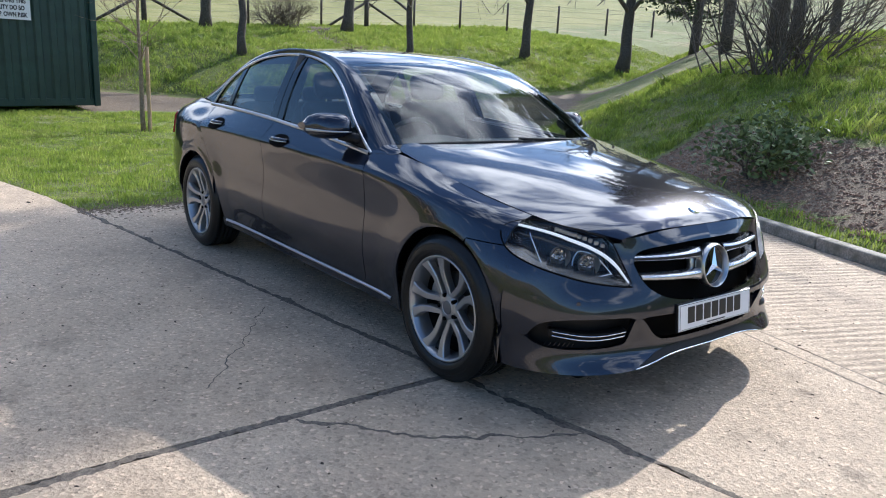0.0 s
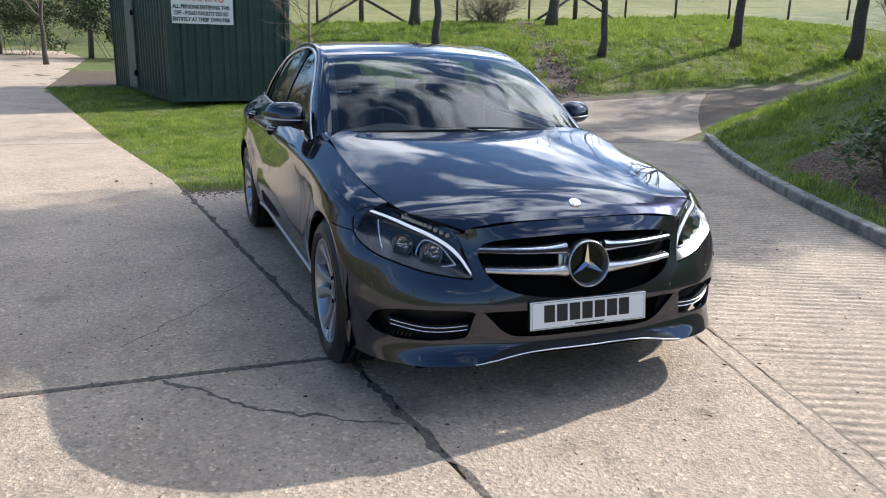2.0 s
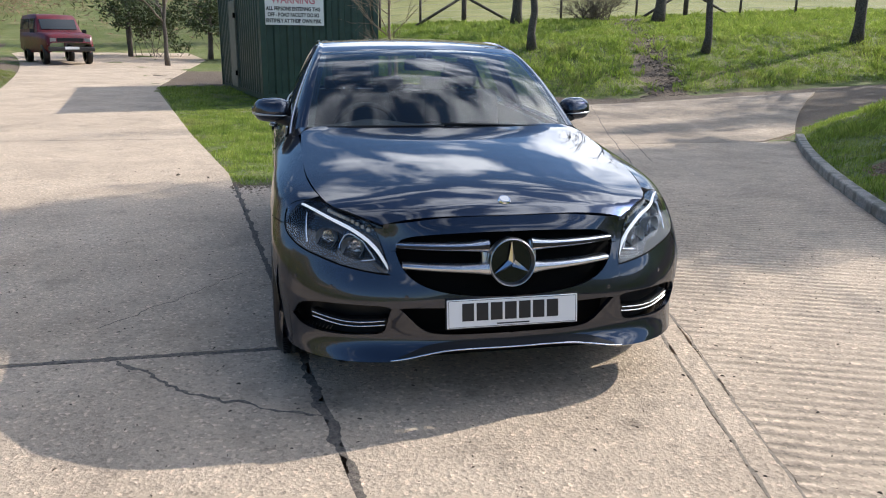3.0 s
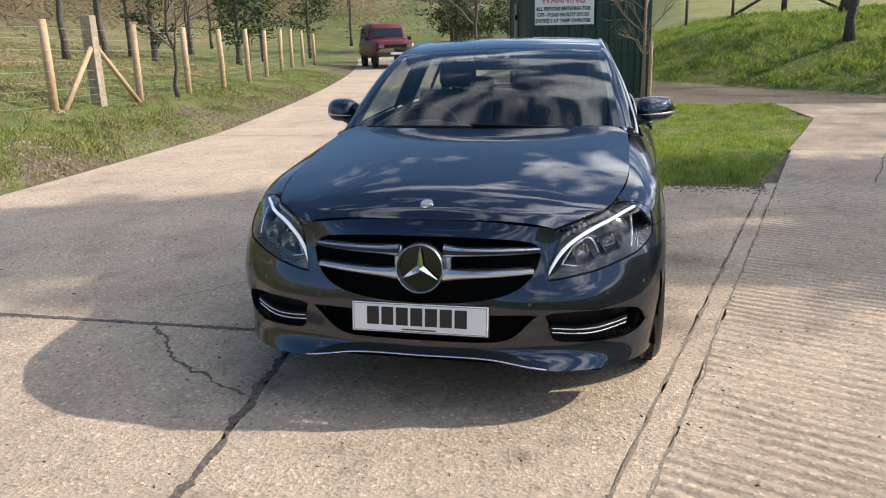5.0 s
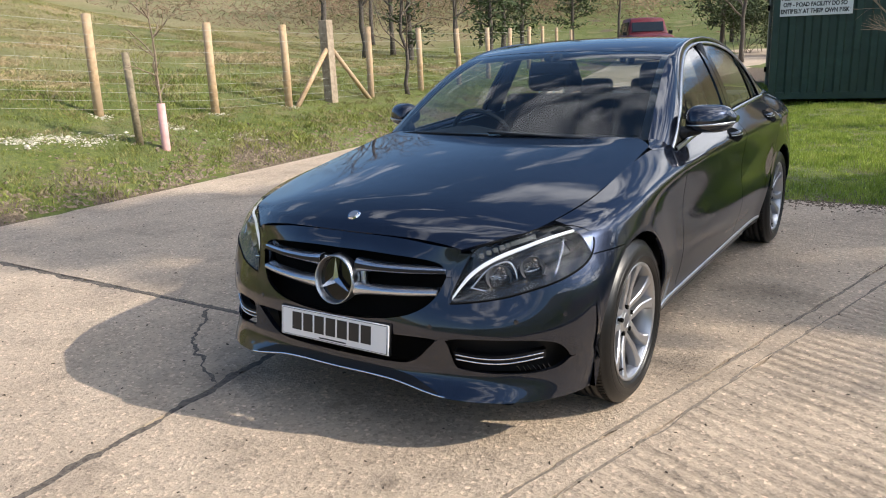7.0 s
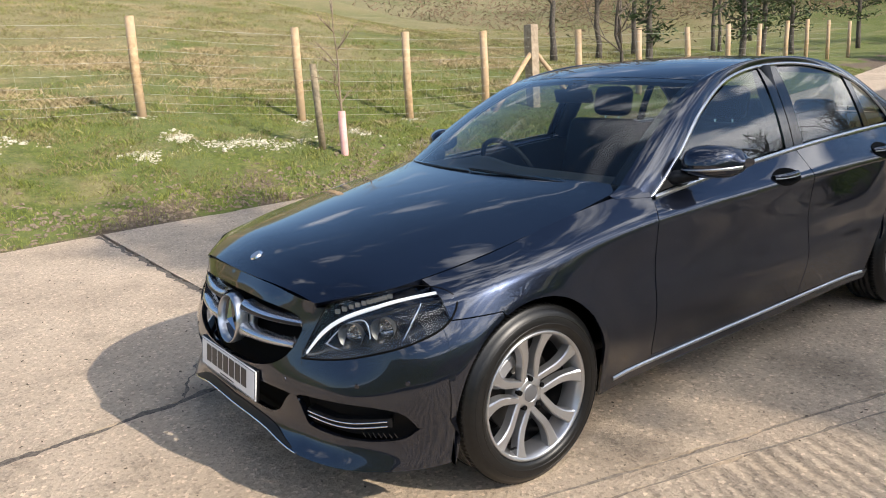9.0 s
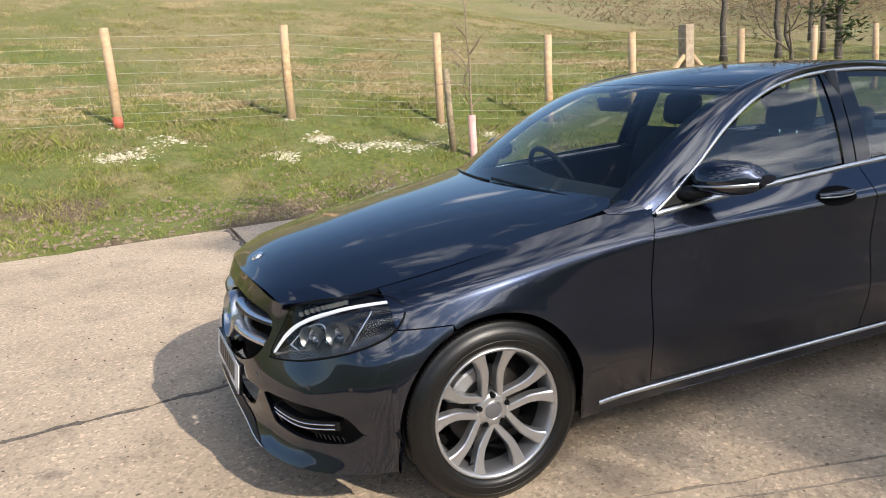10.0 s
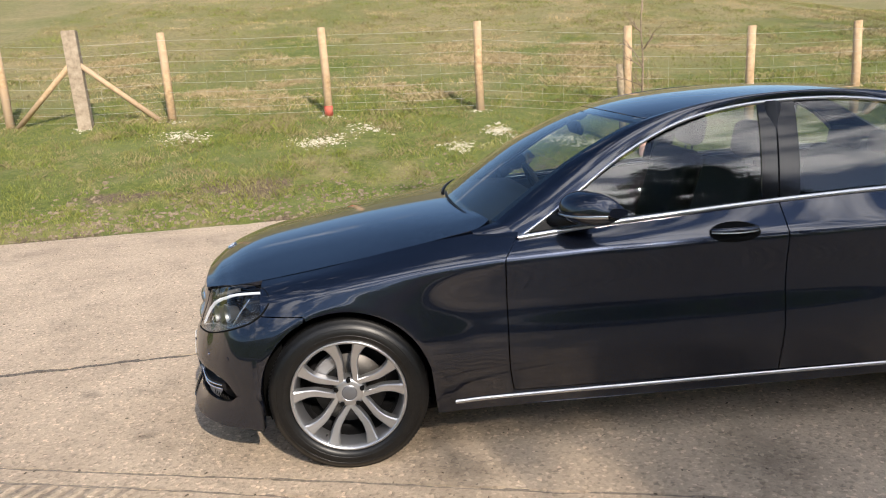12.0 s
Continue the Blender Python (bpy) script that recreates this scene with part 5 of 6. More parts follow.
joint = lambda x: -.80 + .117 * x
strip_a = lambda x: 1.0 - .243 * x
strip_b = lambda x: 1.115 - .243 * x
FINE = lambda a, b, s=.12: np.append(np.arange(a, b, s), b)
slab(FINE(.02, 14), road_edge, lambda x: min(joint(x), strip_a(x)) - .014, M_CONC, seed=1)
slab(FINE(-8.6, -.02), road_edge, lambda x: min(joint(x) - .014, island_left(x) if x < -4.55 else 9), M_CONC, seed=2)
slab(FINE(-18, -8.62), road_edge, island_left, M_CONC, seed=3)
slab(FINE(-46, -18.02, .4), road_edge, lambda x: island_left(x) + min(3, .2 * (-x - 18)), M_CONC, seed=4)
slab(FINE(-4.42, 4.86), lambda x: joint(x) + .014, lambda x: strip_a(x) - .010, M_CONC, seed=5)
slab(FINE(-4.65, 14), lambda x: strip_a(x) + .006, lambda x: strip_b(x) - .004, M_CONC, "smooth concrete strip", 4, seed=6)
slab(FINE(-7.2, 14), lambda x: max(strip_b(x) + .006, float(island_right(x)) if x < -4.6 else -9), lambda x: kerb_line(x) - .01, M_RIB, "ribbed concrete slab", 16, seed=7)
slab(FINE(-13.4, -7.22), island_right, lambda x: min(float(kerb_line(x)), 6.6 - (.82 * (x + 7.4)) / .57), M_DIRTY, seed=8)
# tar in the joints
M_SAND = grain("joint_sand", (.13, .105, .08), (.30, .245, .185), 50.0, .9, .5, .008)


def tar(pts, width, seed, name="joint_tar", lift=.002, mat=None, jag=0.0):
    p = catmull(pts, np.linspace(0, len(pts) - 1, 60 * (len(pts) - 1)))
    t = np.gradient(p, axis=0)
    t /= np.linalg.norm(t, axis=1, keepdims=True)
    rows = []
    for i, (q, d) in enumerate(zip(p, t)):
        s = np.sum(np.linalg.norm(np.diff(p[:i + 1], axis=0), axis=1)) if i else 0
        w = width * max(.12, 1 + 1.1 * noise.noise((s * 5, seed, 0)) + 1.2 * noise.noise((s * 21, seed, 1)) + .5 * noise.noise((s * 60, seed, 2)))
        o = .7 * width * noise.noise((s * 6, seed, 8)) + .03 * noise.noise((s * 1.1, seed, 9)) + jag * (noise.noise((s * 7, seed, 3)) + .6 * noise.noise((s * 19, seed, 4)))
        nrm = np.array((-d[1], d[0]))
        zz = float(lane_z(q[0], q[1])) + lift
        rows.append([(*(q + nrm * (o + w * k)), zz - .003 * abs(k) * 2) for k in (-.5, 0, .5)])
    return sheet(name, np.array(rows), mat or M_TAR, road, "sandy joint filler" if mat else "dark joint filler", centre=(0, 0, -50), flange=.01)


tar([(x, joint(x)) for x in np.linspace(-4.6, 4.9, 11)], .048, 11)
tar([(.02 + .02 * math.sin(y), y) for y in np.linspace(-5.1, -.85, 9)], .050, 12)
tar([(.03, -1.60), (.15, -1.50), (.31, -1.38), (.46, -1.22), (.59, -1.00), (.67, -.83), (.71, -.73)], .026, 13, jag=.035)
tar([(-.42, -1.78), (-.60, -1.62), (-.88, -1.40), (-1.02, -1.30), (-1.30, -1.12)], .007, 20, jag=.03)
tar([(x, strip_a(x)) for x in np.linspace(-4.6, 9, 14)], .022, 15, lift=.001, mat=M_SAND)
tar([(x, strip_b(x)) for x in np.linspace(-4.6, 9, 14)], .024, 16, lift=.001, mat=M_SAND)
tar([(-8.6, y) for y in np.linspace(-5.9, -2.2, 5)], .03, 17)
tar([(x, 2.6 - .34 * (x + 4.6) + .5) for x in np.linspace(-13, -4.8, 8)], .022, 18)
tar([(x, 3.2 - .34 * (x + 4.6) + .2) for x in np.linspace(-9, -5.4, 5)], .014, 19)

# kerb stones along the mound
M_KERB = grain("kerb_stone", (.20, .18, .155), (.42, .385, .33), 60.0, .85, .4, .006, mid=(.16, .15, .12))
kerb = tagged(empty("kerb"), "low weathered concrete kerb stones", "kerb", kind="structure")
x = 9.0
while x > -6.9:
    x1 = x - .86
    p0, p1 = np.array((x, float(kerb_line(x)))), np.array((x1, float(kerb_line(x1))))
    L = np.linalg.norm(p1 - p0)
    c = (p0 + p1) / 2
    ang = math.degrees(math.atan2(*(p1 - p0)[::-1]))
    bm = bmesh.new()
    bm_box(bm, (L - .008, .125, .26), pose(c[0], c[1] + .06, float(lane_z(*c)) - .03, 0, 0, ang), .018, 2)
    part("kerb_stone", bm, M_KERB, kerb)
    x = x1

# ---- plants ----
M_BARK = grain("grey_brown_bark", (.045, .036, .028), (.16, .135, .11), 26.0, .9, .8, .02)
M_TWIG = grain("bare_twigs", (.075, .058, .045), (.20, .16, .12), 30.0, .9, .3, .01)
M_PINE = material("pine_needles", (.035, .06, .018), .8)
link(M_PINE, ramp(M_PINE, noise_tex(M_PINE, 3.0, 4), (.3, (.022, .040, .012)), (.7, (.075, .105, .030))), bsdf(M_PINE).inputs["Base Color"])
M_LEAF = material("evergreen_leaves", (.04, .07, .02), .75)
link(M_LEAF, ramp(M_LEAF, noise_tex(M_LEAF, 9.0, 4), (.3, (.022, .040, .010)), (.7, (.10, .13, .04))), bsdf(M_LEAF).inputs["Base Color"])

M_SHRUB = material("light_shrub_leaves", (.12, .18, .05), .6)
link(M_SHRUB, ramp(M_SHRUB, noise_tex(M_SHRUB, 14.0, 4), (.3, (.05, .085, .02)), (.7, (.22, .27, .09))), bsdf(M_SHRUB).inputs["Base Color"])


def limbs(bm, p, d, length, radius, depth, rnd, spread, gravity=0.0):
    """A limb and its forks; returns the tips."""
    pts, rad = [p], [radius]
    n = 5
    for i in range(n):
        d = (d + Vector((rnd.gauss(0, .10), rnd.gauss(0, .10), rnd.gauss(0, .06) + gravity))).normalized()
        p = p + d * length / n
        pts.append(p)
        rad.append(radius * (1 - .42 * (i + 1) / n))
    bm_tube(bm, pts, rad, 6 if radius > .03 else (4 if radius > .008 else 3), False)
    tips = [(p, d)]
    if depth:
        for k in range(rnd.choice((2, 3, 3))):
            q = pts[rnd.randint(2, n)]
            a = d.orthogonal().normalized()
            a.rotate(Matrix.Rotation(rnd.uniform(0, 6.28), 3, d))
            tips += limbs(bm, q, (d + a * rnd.uniform(.5, 1.0) * spread).normalized(), length * rnd.uniform(.55, .8), radius * .52, depth - 1, rnd, spread, gravity)
    return tips


def bare_tree(x, y, h, r, seed, label, lean=(0, 0), depth=4, first=.30):
    rnd = random.Random(seed)
    z = float(land_z(x, y)) - .1
    r *= .82
    t = tagged(empty("bare_tree", Matrix.Translation((x, y, z))), label, "tree", "bare trees")
    bm = bmesh.new()
    pts = [Vector((lean[0] * u, lean[1] * u, h * .62 * u)) + Vector((rnd.gauss(0, .025), rnd.gauss(0, .025), 0)) * (u > 0) for u in np.linspace(0, 1, 9)]
    rad = [r * (1.35 if i == 0 else 1.0 - .55 * i / 8) for i in range(9)]
    bm_tube(bm, pts, rad, 10, True)
    part("trunk", bm, M_BARK, t, "", True)
    bm = bmesh.new()
    for i in range(3, 9):
        if i / 8 < first:
            continue
        for k in range(2):
            a = rnd.uniform(0, 6.28)
            limbs(bm, pts[i], Vector((math.cos(a), math.sin(a), rnd.uniform(.5, 1.3))).normalized(), h * rnd.uniform(.16, .28), rad[i] * .5, depth - 1, rnd, .9)
    part("crown", bm, M_TWIG, t, "bare branches", True)
    return t


def leaf_cloud(verts, faces, centre, n, size, rnd, flat=1.0, long=1.0):
    for _ in range(n):
        v = Vector((rnd.gauss(0, 1), rnd.gauss(0, 1), rnd.gauss(0, 1) * flat))
        p = Vector(centre[0]) + v * centre[1] * .5
        a = Vector((rnd.gauss(0, 1), rnd.gauss(0, 1), rnd.gauss(0, .6))).normalized()
        b = a.orthogonal().normalized()
        b.rotate(Matrix.Rotation(rnd.uniform(0, 6.28), 3, a))
        s = size * rnd.uniform(.6, 1.3)
        k = len(verts)
        verts += [p - b * s * .16, p + a * s * long * .5 - b * s * .25, p + a * s * long, p + a * s * long * .5 + b * s * .25]
        faces.append((k, k + 1, k + 2, k + 3))


def pine_tree(x, y, h, seed, label, r=.11, bare=.25, group="pine trees", dens=1.0, wide=.24, taper=.7):
    rnd = random.Random(seed)
    z = float(land_z(x, y)) - .1
    t = tagged(empty("pine_tree", Matrix.Translation((x, y, z))), label, "tree", group)
    bm = bmesh.new()
    pts = [Vector((.10 * noise.noise((u * 2, seed, 0)), .10 * noise.noise((u * 2, seed, 5)), h * u)) for u in np.linspace(0, 1, 12)]
    bm_tube(bm, pts, [r * (1.2 - 1.12 * u) for u in np.linspace(0, 1, 12)], 8)
    verts, faces = [], []
    lv = int(h * 3.2)
    for i in range(lv):
        u = bare + (1 - bare) * i / lv
        p = Vector((0, 0, h * u))
        reach = h * wide * (1 - u) ** taper * min(1, (u - bare) * 6 + .45) + .15
        for k in range(rnd.choice((3, 4, 4))):
            a = rnd.uniform(0, 6.28)
            ln = reach * rnd.uniform(.55, 1.15)
            d = Vector((math.cos(a), math.sin(a), rnd.uniform(-.05, .40)))
            tip = p + d * ln
            bm_tube(bm, [p, p + d * ln * .5, tip + Vector((0, 0, .08))], [.022 * (1.1 - u), .014 * (1.1 - u) + .003, .004], 4, False)
            for q in np.linspace(.35, 1.05, max(2, int(4 * ln))):
                leaf_cloud(verts, faces, (p + d * ln * q + Vector((0, 0, .06)), .20 + .06 * ln), int(11 * dens), .15, rnd, .6, 1.6)
    part("trunk", bm, M_BARK, t, "", True)
    obj("crown", verts, faces, M_PINE, t, "dark green needles", False)
    return t


def bush(x, y, w, h, n, seed, mat, label, name="bush", twiggy=False, size=.09):
    rnd = random.Random(seed)
    z = float(land_z(x, y)) - .05
    t = tagged(empty(name, Matrix.Translation((x, y, z))), label, "bush")
    bm = bmesh.new()
    tips = []
    for k in range(14 if not twiggy else 64):
        a = rnd.uniform(0, 6.28)
        d = Vector((math.cos(a) * rnd.uniform(.2, 1.0), math.sin(a) * rnd.uniform(.2, 1.0), rnd.uniform(.35, 1.2))).normalized()
        base = Vector((rnd.gauss(0, .12) * w, rnd.gauss(0, .12) * w, 0))
        s = Vector((w * .5, w * .5, h))
        ln = Vector((d.x * s.x, d.y * s.y, d.z * s.z)).length
        tips += limbs(bm, base, d, ln * rnd.uniform(.45, .75), .016, 2 if not twiggy else 4, rnd, .8)
    part("twig_crown", bm, M_TWIG, t, "bare twigs", True)
    if n:
        verts, faces = [], []
        for p, d in tips:
            leaf_cloud(verts, faces, (p, .22), max(1, n // len(tips)), size, rnd)
        obj("foliage", verts, faces, mat, t, "", False)
    return t


# trees on the far bank and by its fence
bare_tree(-18.8, 6.4, 7.5, .15, 21, "slim bare tree on the grassy bank", (.1, 0))
bare_tree(-17.5, 11.2, 7.0, .14, 22, "slim bare tree on the grassy bank", (0, .1))
bare_tree(-17.7, 16.3, 8.0, .20, 23, "bare tree on the grassy bank", (.1, .2))
bare_tree(-16.1, 19.6, 9.0, .27, 24, "thick bare tree on the grassy bank", (-.2, .5), 4, .2)
bare_tree(-25.4, 7.9, 8.0, .24, 25, "forked bare tree by the far fence", (.3, .2), 4, .15)
bare_tree(-24.2, 13.0, 8.0, .27, 26, "forked bare tree by the far fence", (-.4, .6), 4, .15)
bush(-26.0, 11.3, 2.6, 1.3, 0, 27, M_TWIG, "heap of bare twigs beside the fence", "twig_bush", True)
# on the mound
bush(-4.4, 9.4, 3.4, 2.1, 0, 28, M_TWIG, "large bare thorny bush on the mound", "bare_bush", True)
bush(-2.0, 5.15, .85, .78, 1500, 30, M_SHRUB, "small light green shrub in the wood-chip bed", "evergreen_bush", False, .085)
bare_tree(-5.2, 11.2, 7.5, .16, 29, "bare tree on the mound behind the bush", (.0, .3), 4, .3)
# on the sun's side, seen in the car's windows and by their shade
pine_tree(-7.6, 14.8, 12.0, 34, "tall broad dark pine tree behind the mound", .20, .30, dens=2.6, wide=.235, taper=.35)
pine_tree(-6.3, 14.9, 7.6, 38, "slim dark pine tree behind the mound", .10, .50, dens=2.4, wide=.27)
pine_tree(-9.3, 15.4, 11.0, 36, "dark pine tree on the slope behind the mound", .14, .36, dens=2.6, wide=.20, taper=.45)
pine_tree(-14.5, 21.5, 10.0, 35, "dark pine tree on the slope behind the mound", .15, .12, dens=1.4)
M_STEM = grain("pale_sapling_bark", (.16, .115, .075), (.34, .26, .18), 30.0, .85, .3, .006)
# sapling by the container, and young trees along the fence
def sapling(x, y, h, seed, label, stake=True, tube=False):
    rnd = random.Random(seed)
    z = float(land_z(x, y)) - .03
    t = tagged(empty("sapling", Matrix.Translation((x, y, z))), label, "tree", "saplings")
    bm = bmesh.new()
    pts = [Vector((.05 * noise.noise((u * 3, seed, 0)), .05 * noise.noise((u * 3, seed, 4)), h * u)) for u in np.linspace(0, 1, 10)]
    bm_tube(bm, pts, [(.035 if stake else .016) * (1.1 - u) + .004 for u in np.linspace(0, 1, 10)], 7)
    for i in range(3, 10):
        for k in range(4 if stake else 2):
            a = rnd.uniform(0, 6.28)
            limbs(bm, pts[i], Vector((math.cos(a), math.sin(a), rnd.uniform(.5, 1.2))).normalized(), h * rnd.uniform(.12, .22), .010, 2 if stake else 1, rnd, .7)
    part("stem", bm, M_STEM, t, "", True)
    return t


M_POST = grain("new_fence_timber", (.36, .235, .12), (.60, .42, .245), 16.0, .75, .3, .006, mid=(.46, .33, .21))
M_OLDPOST = grain("dark_old_timber", (.05, .04, .03), (.14, .11, .085), 16.0, .85, .4, .006)
M_PALEPOST = grain("pale_sawn_timber", (.24, .185, .125), (.42, .34, .25), 12.0, .8, .3, .006)
M_WIRE = material("galvanised_wire", (.50, .49, .43), .5, .6)
sapling(-10.6, 1.10, 3.4, 41, "bare sapling in the grass before the container")
st = tagged(empty("tree_stake", Matrix.Translation((-10.62, 1.21, float(land_z(-10.62, 1.21))))), "weathered wooden stake beside the sapling", "stake")
bm = bmesh.new()
bm_tube(bm, [(0, 0, -.1), (.01, 0, 1.35)], [.035, .03], 8)
part("stake_pole", bm, M_POST, st)
sapling(-3.52, -6.47, 2.1, 42, "thin bare sapling in a pink tree guard", False)
tg = tagged(empty("tree_guard", Matrix.Translation((-3.52, -6.47, float(land_z(-3.52, -6.47)) - .02))), "pale pink plastic tube round the sapling", "tree guard")
M_PINK = grain("pink_plastic", (.55, .30, .27), (.68, .42, .38), 8.0, .5, .1, .003)
bm = bmesh.new()
rr = [[bm.verts.new((q * math.cos(a), q * math.sin(a), zz)) for a in (2 * math.pi * k / 20 for k in range(20))] for q, zz in ((.052, 0), (.050, .6), (.044, .6), (.044, .0))]
for a, b in zip(rr, rr[1:]):
    for k in range(20):
        bm.faces.new((a[k], a[(k + 1) % 20], b[(k + 1) % 20], b[k]))
part("guard_tube", bm, M_PINK, tg, "", True)
sp = tagged(empty("short_post", Matrix.Translation((-3.34, -6.74, float(land_z(-3.34, -6.74)) - .05))), "weathered short round post on the bank", "post")
bm = bmesh.new()
bm_tube(bm, [(0, 0, 0), (.05, .01, 1.18)], [.048, .045], 10)
part("post_shaft", bm, grain("weathered_post", (.20, .16, .10), (.36, .29, .19), 20.0, .85, .3, .005), sp, "", True)

# ---- post and wire fence along the bank ----
fence = tagged(empty("fence"), "new round timber posts with stock wire on the bank", "fence", kind="structure")
FENCE = [(8.2, -9.2), (5.95, -9.10), (4.70, -8.90), (3.40, -9.15), (.85, -8.96), (-1.60, -8.80), (-3.85, -8.30), (-5.65, -7.95), (-7.3, -7.95), (-8.58, -8.08), (-9.9, -8.15), (-12.0, -8.35), (-14.2, -8.7), (-16.6, -9.2), (-19.0, -9.8), (-21.5, -10.4), (-24, -11.1), (-27, -11.9), (-30, -12.6)]
tops = []
for i, (x, y) in enumerate(FENCE):
    z = float(land_z(x, y))
    big = i in (2, 9)
    h = 1.50 if big else 1.38
    bm = bmesh.new()
    if big:
        bm_box(bm, (.21, .18, h + .3), pose(x, y, z + h / 2 - .15, 0, 1, 8), .012)
    else:
        bm_tube(bm, [(x, y, z - .3), (x + .01 * math.sin(i * 3), y, z + h * .5), (x + .02 * math.sin(i * 7), y + .02 * math.cos(i * 5), z + h)], [.068, .065, .062], 12)
    part("fence_post", bm, M_PALEPOST if big else M_POST, fence, "square strainer post" if big else "", not big)
    tops.append((x, y, z))
    if big:
        for nb in (FENCE[i - 1], FENCE[i + 1]):
            a = (nb[0] + .08 * (x - nb[0]), nb[1] + .07)
            dx = nb[0] - x
            bm = bmesh.new()
            bm_tube(bm, [(a[0], a[1], float(land_z(*a)) - .05), (x + .05 * (dx > 0) - .05 * (dx < 0), y + .04, z + 1.0)], [.045, .042], 8)
            part("brace", bm, M_POST, fence, "slanting brace", True)
    if i == 4:
        bm = bmesh.new()
        bm_tube(bm, [(x, y, z), (x, y, z + .16)], [.0705, .0695], 12)
        part("paint_band", bm, grain("red_paint", (.42, .08, .05), (.55, .14, .09), 20.0, .7), fence, "faded red painted foot", True)
for a, b in zip(tops, tops[1:]):
    bm = bmesh.new()
    A, B = Vector(a), Vector(b)
    for hh in (.08, .20, .32, .45, .60, .76, .93, 1.10, 1.26):
        bm_tube(bm, [A + Vector((0, .05, hh)), (A + B) / 2 + Vector((0, .05, hh - .012)), B + Vector((0, .05, hh))], .0022, 4, False)
    n = int((B - A).length / .30)
    for k in range(1, n):
        p = A + (B - A) * k / n + Vector((0, .05, 0))
        bm_tube(bm, [p + Vector((0, 0, .06)), p + Vector((0, 0, .93))], .0010, 3, False)
    part("wire_span", bm, M_WIRE, fence, "stock wire")

# ---- dark rail fence on the crest of the far bank ----
fence2 = tagged(empty("far_fence"), "dark timber posts with braces and wire on the crest", "fence", kind="structure")
POSTS2 = [(-27.0, 3.0), (-27.2, 4.6), (-27.1, 6.3), (-27.0, 8.4), (-26.9, 10.2), (-26.9, 13.4), (-26.6, 15.4), (-26.2, 17.6), (-25.6, 19.7), (-25.0, 22.0), (-24.2, 24.5), (-23.4, 27.0), (-22.6, 29.5)]
for i, (x, y) in enumerate(POSTS2):
    z = float(land_z(x, y))
    big = i in (2, 6)
    bm = bmesh.new()
    bm_tube(bm, [(x, y, z - .2), (x, y, z + (1.35 if big else 1.25))], .10 if big else .05, 8)
    part("fence_post", bm, M_OLDPOST, fence2, "", True)
    if big:
        for dy in (1.9, -1.9):
            bm = bmesh.new()
            bm_tube(bm, [(x + .05, y + dy, float(land_z(x, y + dy))), (x, y + .1 * math.copysign(1, dy), z + .95)], .055, 7)
            part("brace", bm, M_OLDPOST, fence2, "slanting brace", True)
for (x0, y0), (x1, y1) in zip(POSTS2, POSTS2[1:]):
    bm = bmesh.new()
    for hh in (.25, .5, .75, 1.0, 1.18):
        bm_tube(bm, [(x0, y0, float(land_z(x0, y0)) + hh), (x1, y1, float(land_z(x1, y1)) + hh)], .004, 3, False)
    part("wire_span", bm, M_WIRE, fence2, "wire")

# ---- green steel container with its sign ----
M_GREEN = grain("dark_green_steel", (.008, .030, .022), (.022, .058, .042), 5.0, .50, .12, .004, mid=(.012, .034, .024))
M_DOORGREY = grain("grey_green_door", (.10, .11, .085), (.17, .18, .14), 6.0, .55, .1, .003)
CW, CL, CH = 2.5, 6.06, 2.6
CORNER = Vector((-13.50, -1.16, 0))
cang = math.degrees(math.atan2(-.20, .98)) + 0
# local axes: +x along the sign's face, +y along the long side away from it
fx = Vector((-.20, .98, 0)).normalized()
fy = Vector((-.98, -.20, 0)).normalized()
cz = float(lane_z(-14, 0)) + .05
box = tagged(empty("shipping_container", Matrix((( fx.x, fy.x, 0, CORNER.x), (fx.y, fy.y, 0, CORNER.y), (0, 0, 1, cz), (0, 0, 0, 1)))), "dark green corrugated steel container standing on grass", "container")


def corrugated(name, n0, length, height, pitch, depth, origin, along, out, parent, mat):
    pts = []
    s = 0.0
    while s < length:
        for a, d in ((0, 0), (.30, 0), (.42, 1), (.85, 1), (.97, 0)):
            if s + a * pitch <= length:
                pts.append((s + a * pitch, -depth * d))
        s += pitch
    pts.append((length, 0))
    P = [[Vector(origin) + Vector(along) * a + Vector(out) * d + Vector((0, 0, z)) for z in (.12, height / 2, height - .1)] for a, d in pts]
    ob = sheet(name, np.array(P), mat, parent, "corrugated steel wall", centre=tuple(Vector(origin) + Vector(along) * length / 2 - Vector(out) * 2), flange=.01)
    ob.data.polygons.foreach_set("use_smooth", [False] * len(ob.data.polygons))
    return ob


corrugated("end_wall", 0, CW, CH, .28, .036, (0, 0, 0), (1, 0, 0), (0, -1, 0), box, M_GREEN)
corrugated("side_wall", 0, CL, CH, .28, .036, (0, 0, 0), (0, 1, 0), (-1, 0, 0), box, M_GREEN)
corrugated("side_wall", 0, CL, CH, .28, .036, (CW, 0, 0), (0, 1, 0), (1, 0, 0), box, M_GREEN)
corrugated("end_wall", 0, CW, CH, .28, .036, (0, CL, 0), (1, 0, 0), (0, 1, 0), box, M_GREEN)
for (sx, sy, sz), (px, py, pz) in (((CW, CL, .04), (CW / 2, CL / 2, CH - .06)), ((CW, CL, .14), (CW / 2, CL / 2, .10))):
    bm = bmesh.new()
    bm_box(bm, (sx - .02, sy - .02, sz), pose(px, py, pz), .01)
    part("roof_sheet" if pz > 1 else "base_frame", bm, M_GREEN, box)
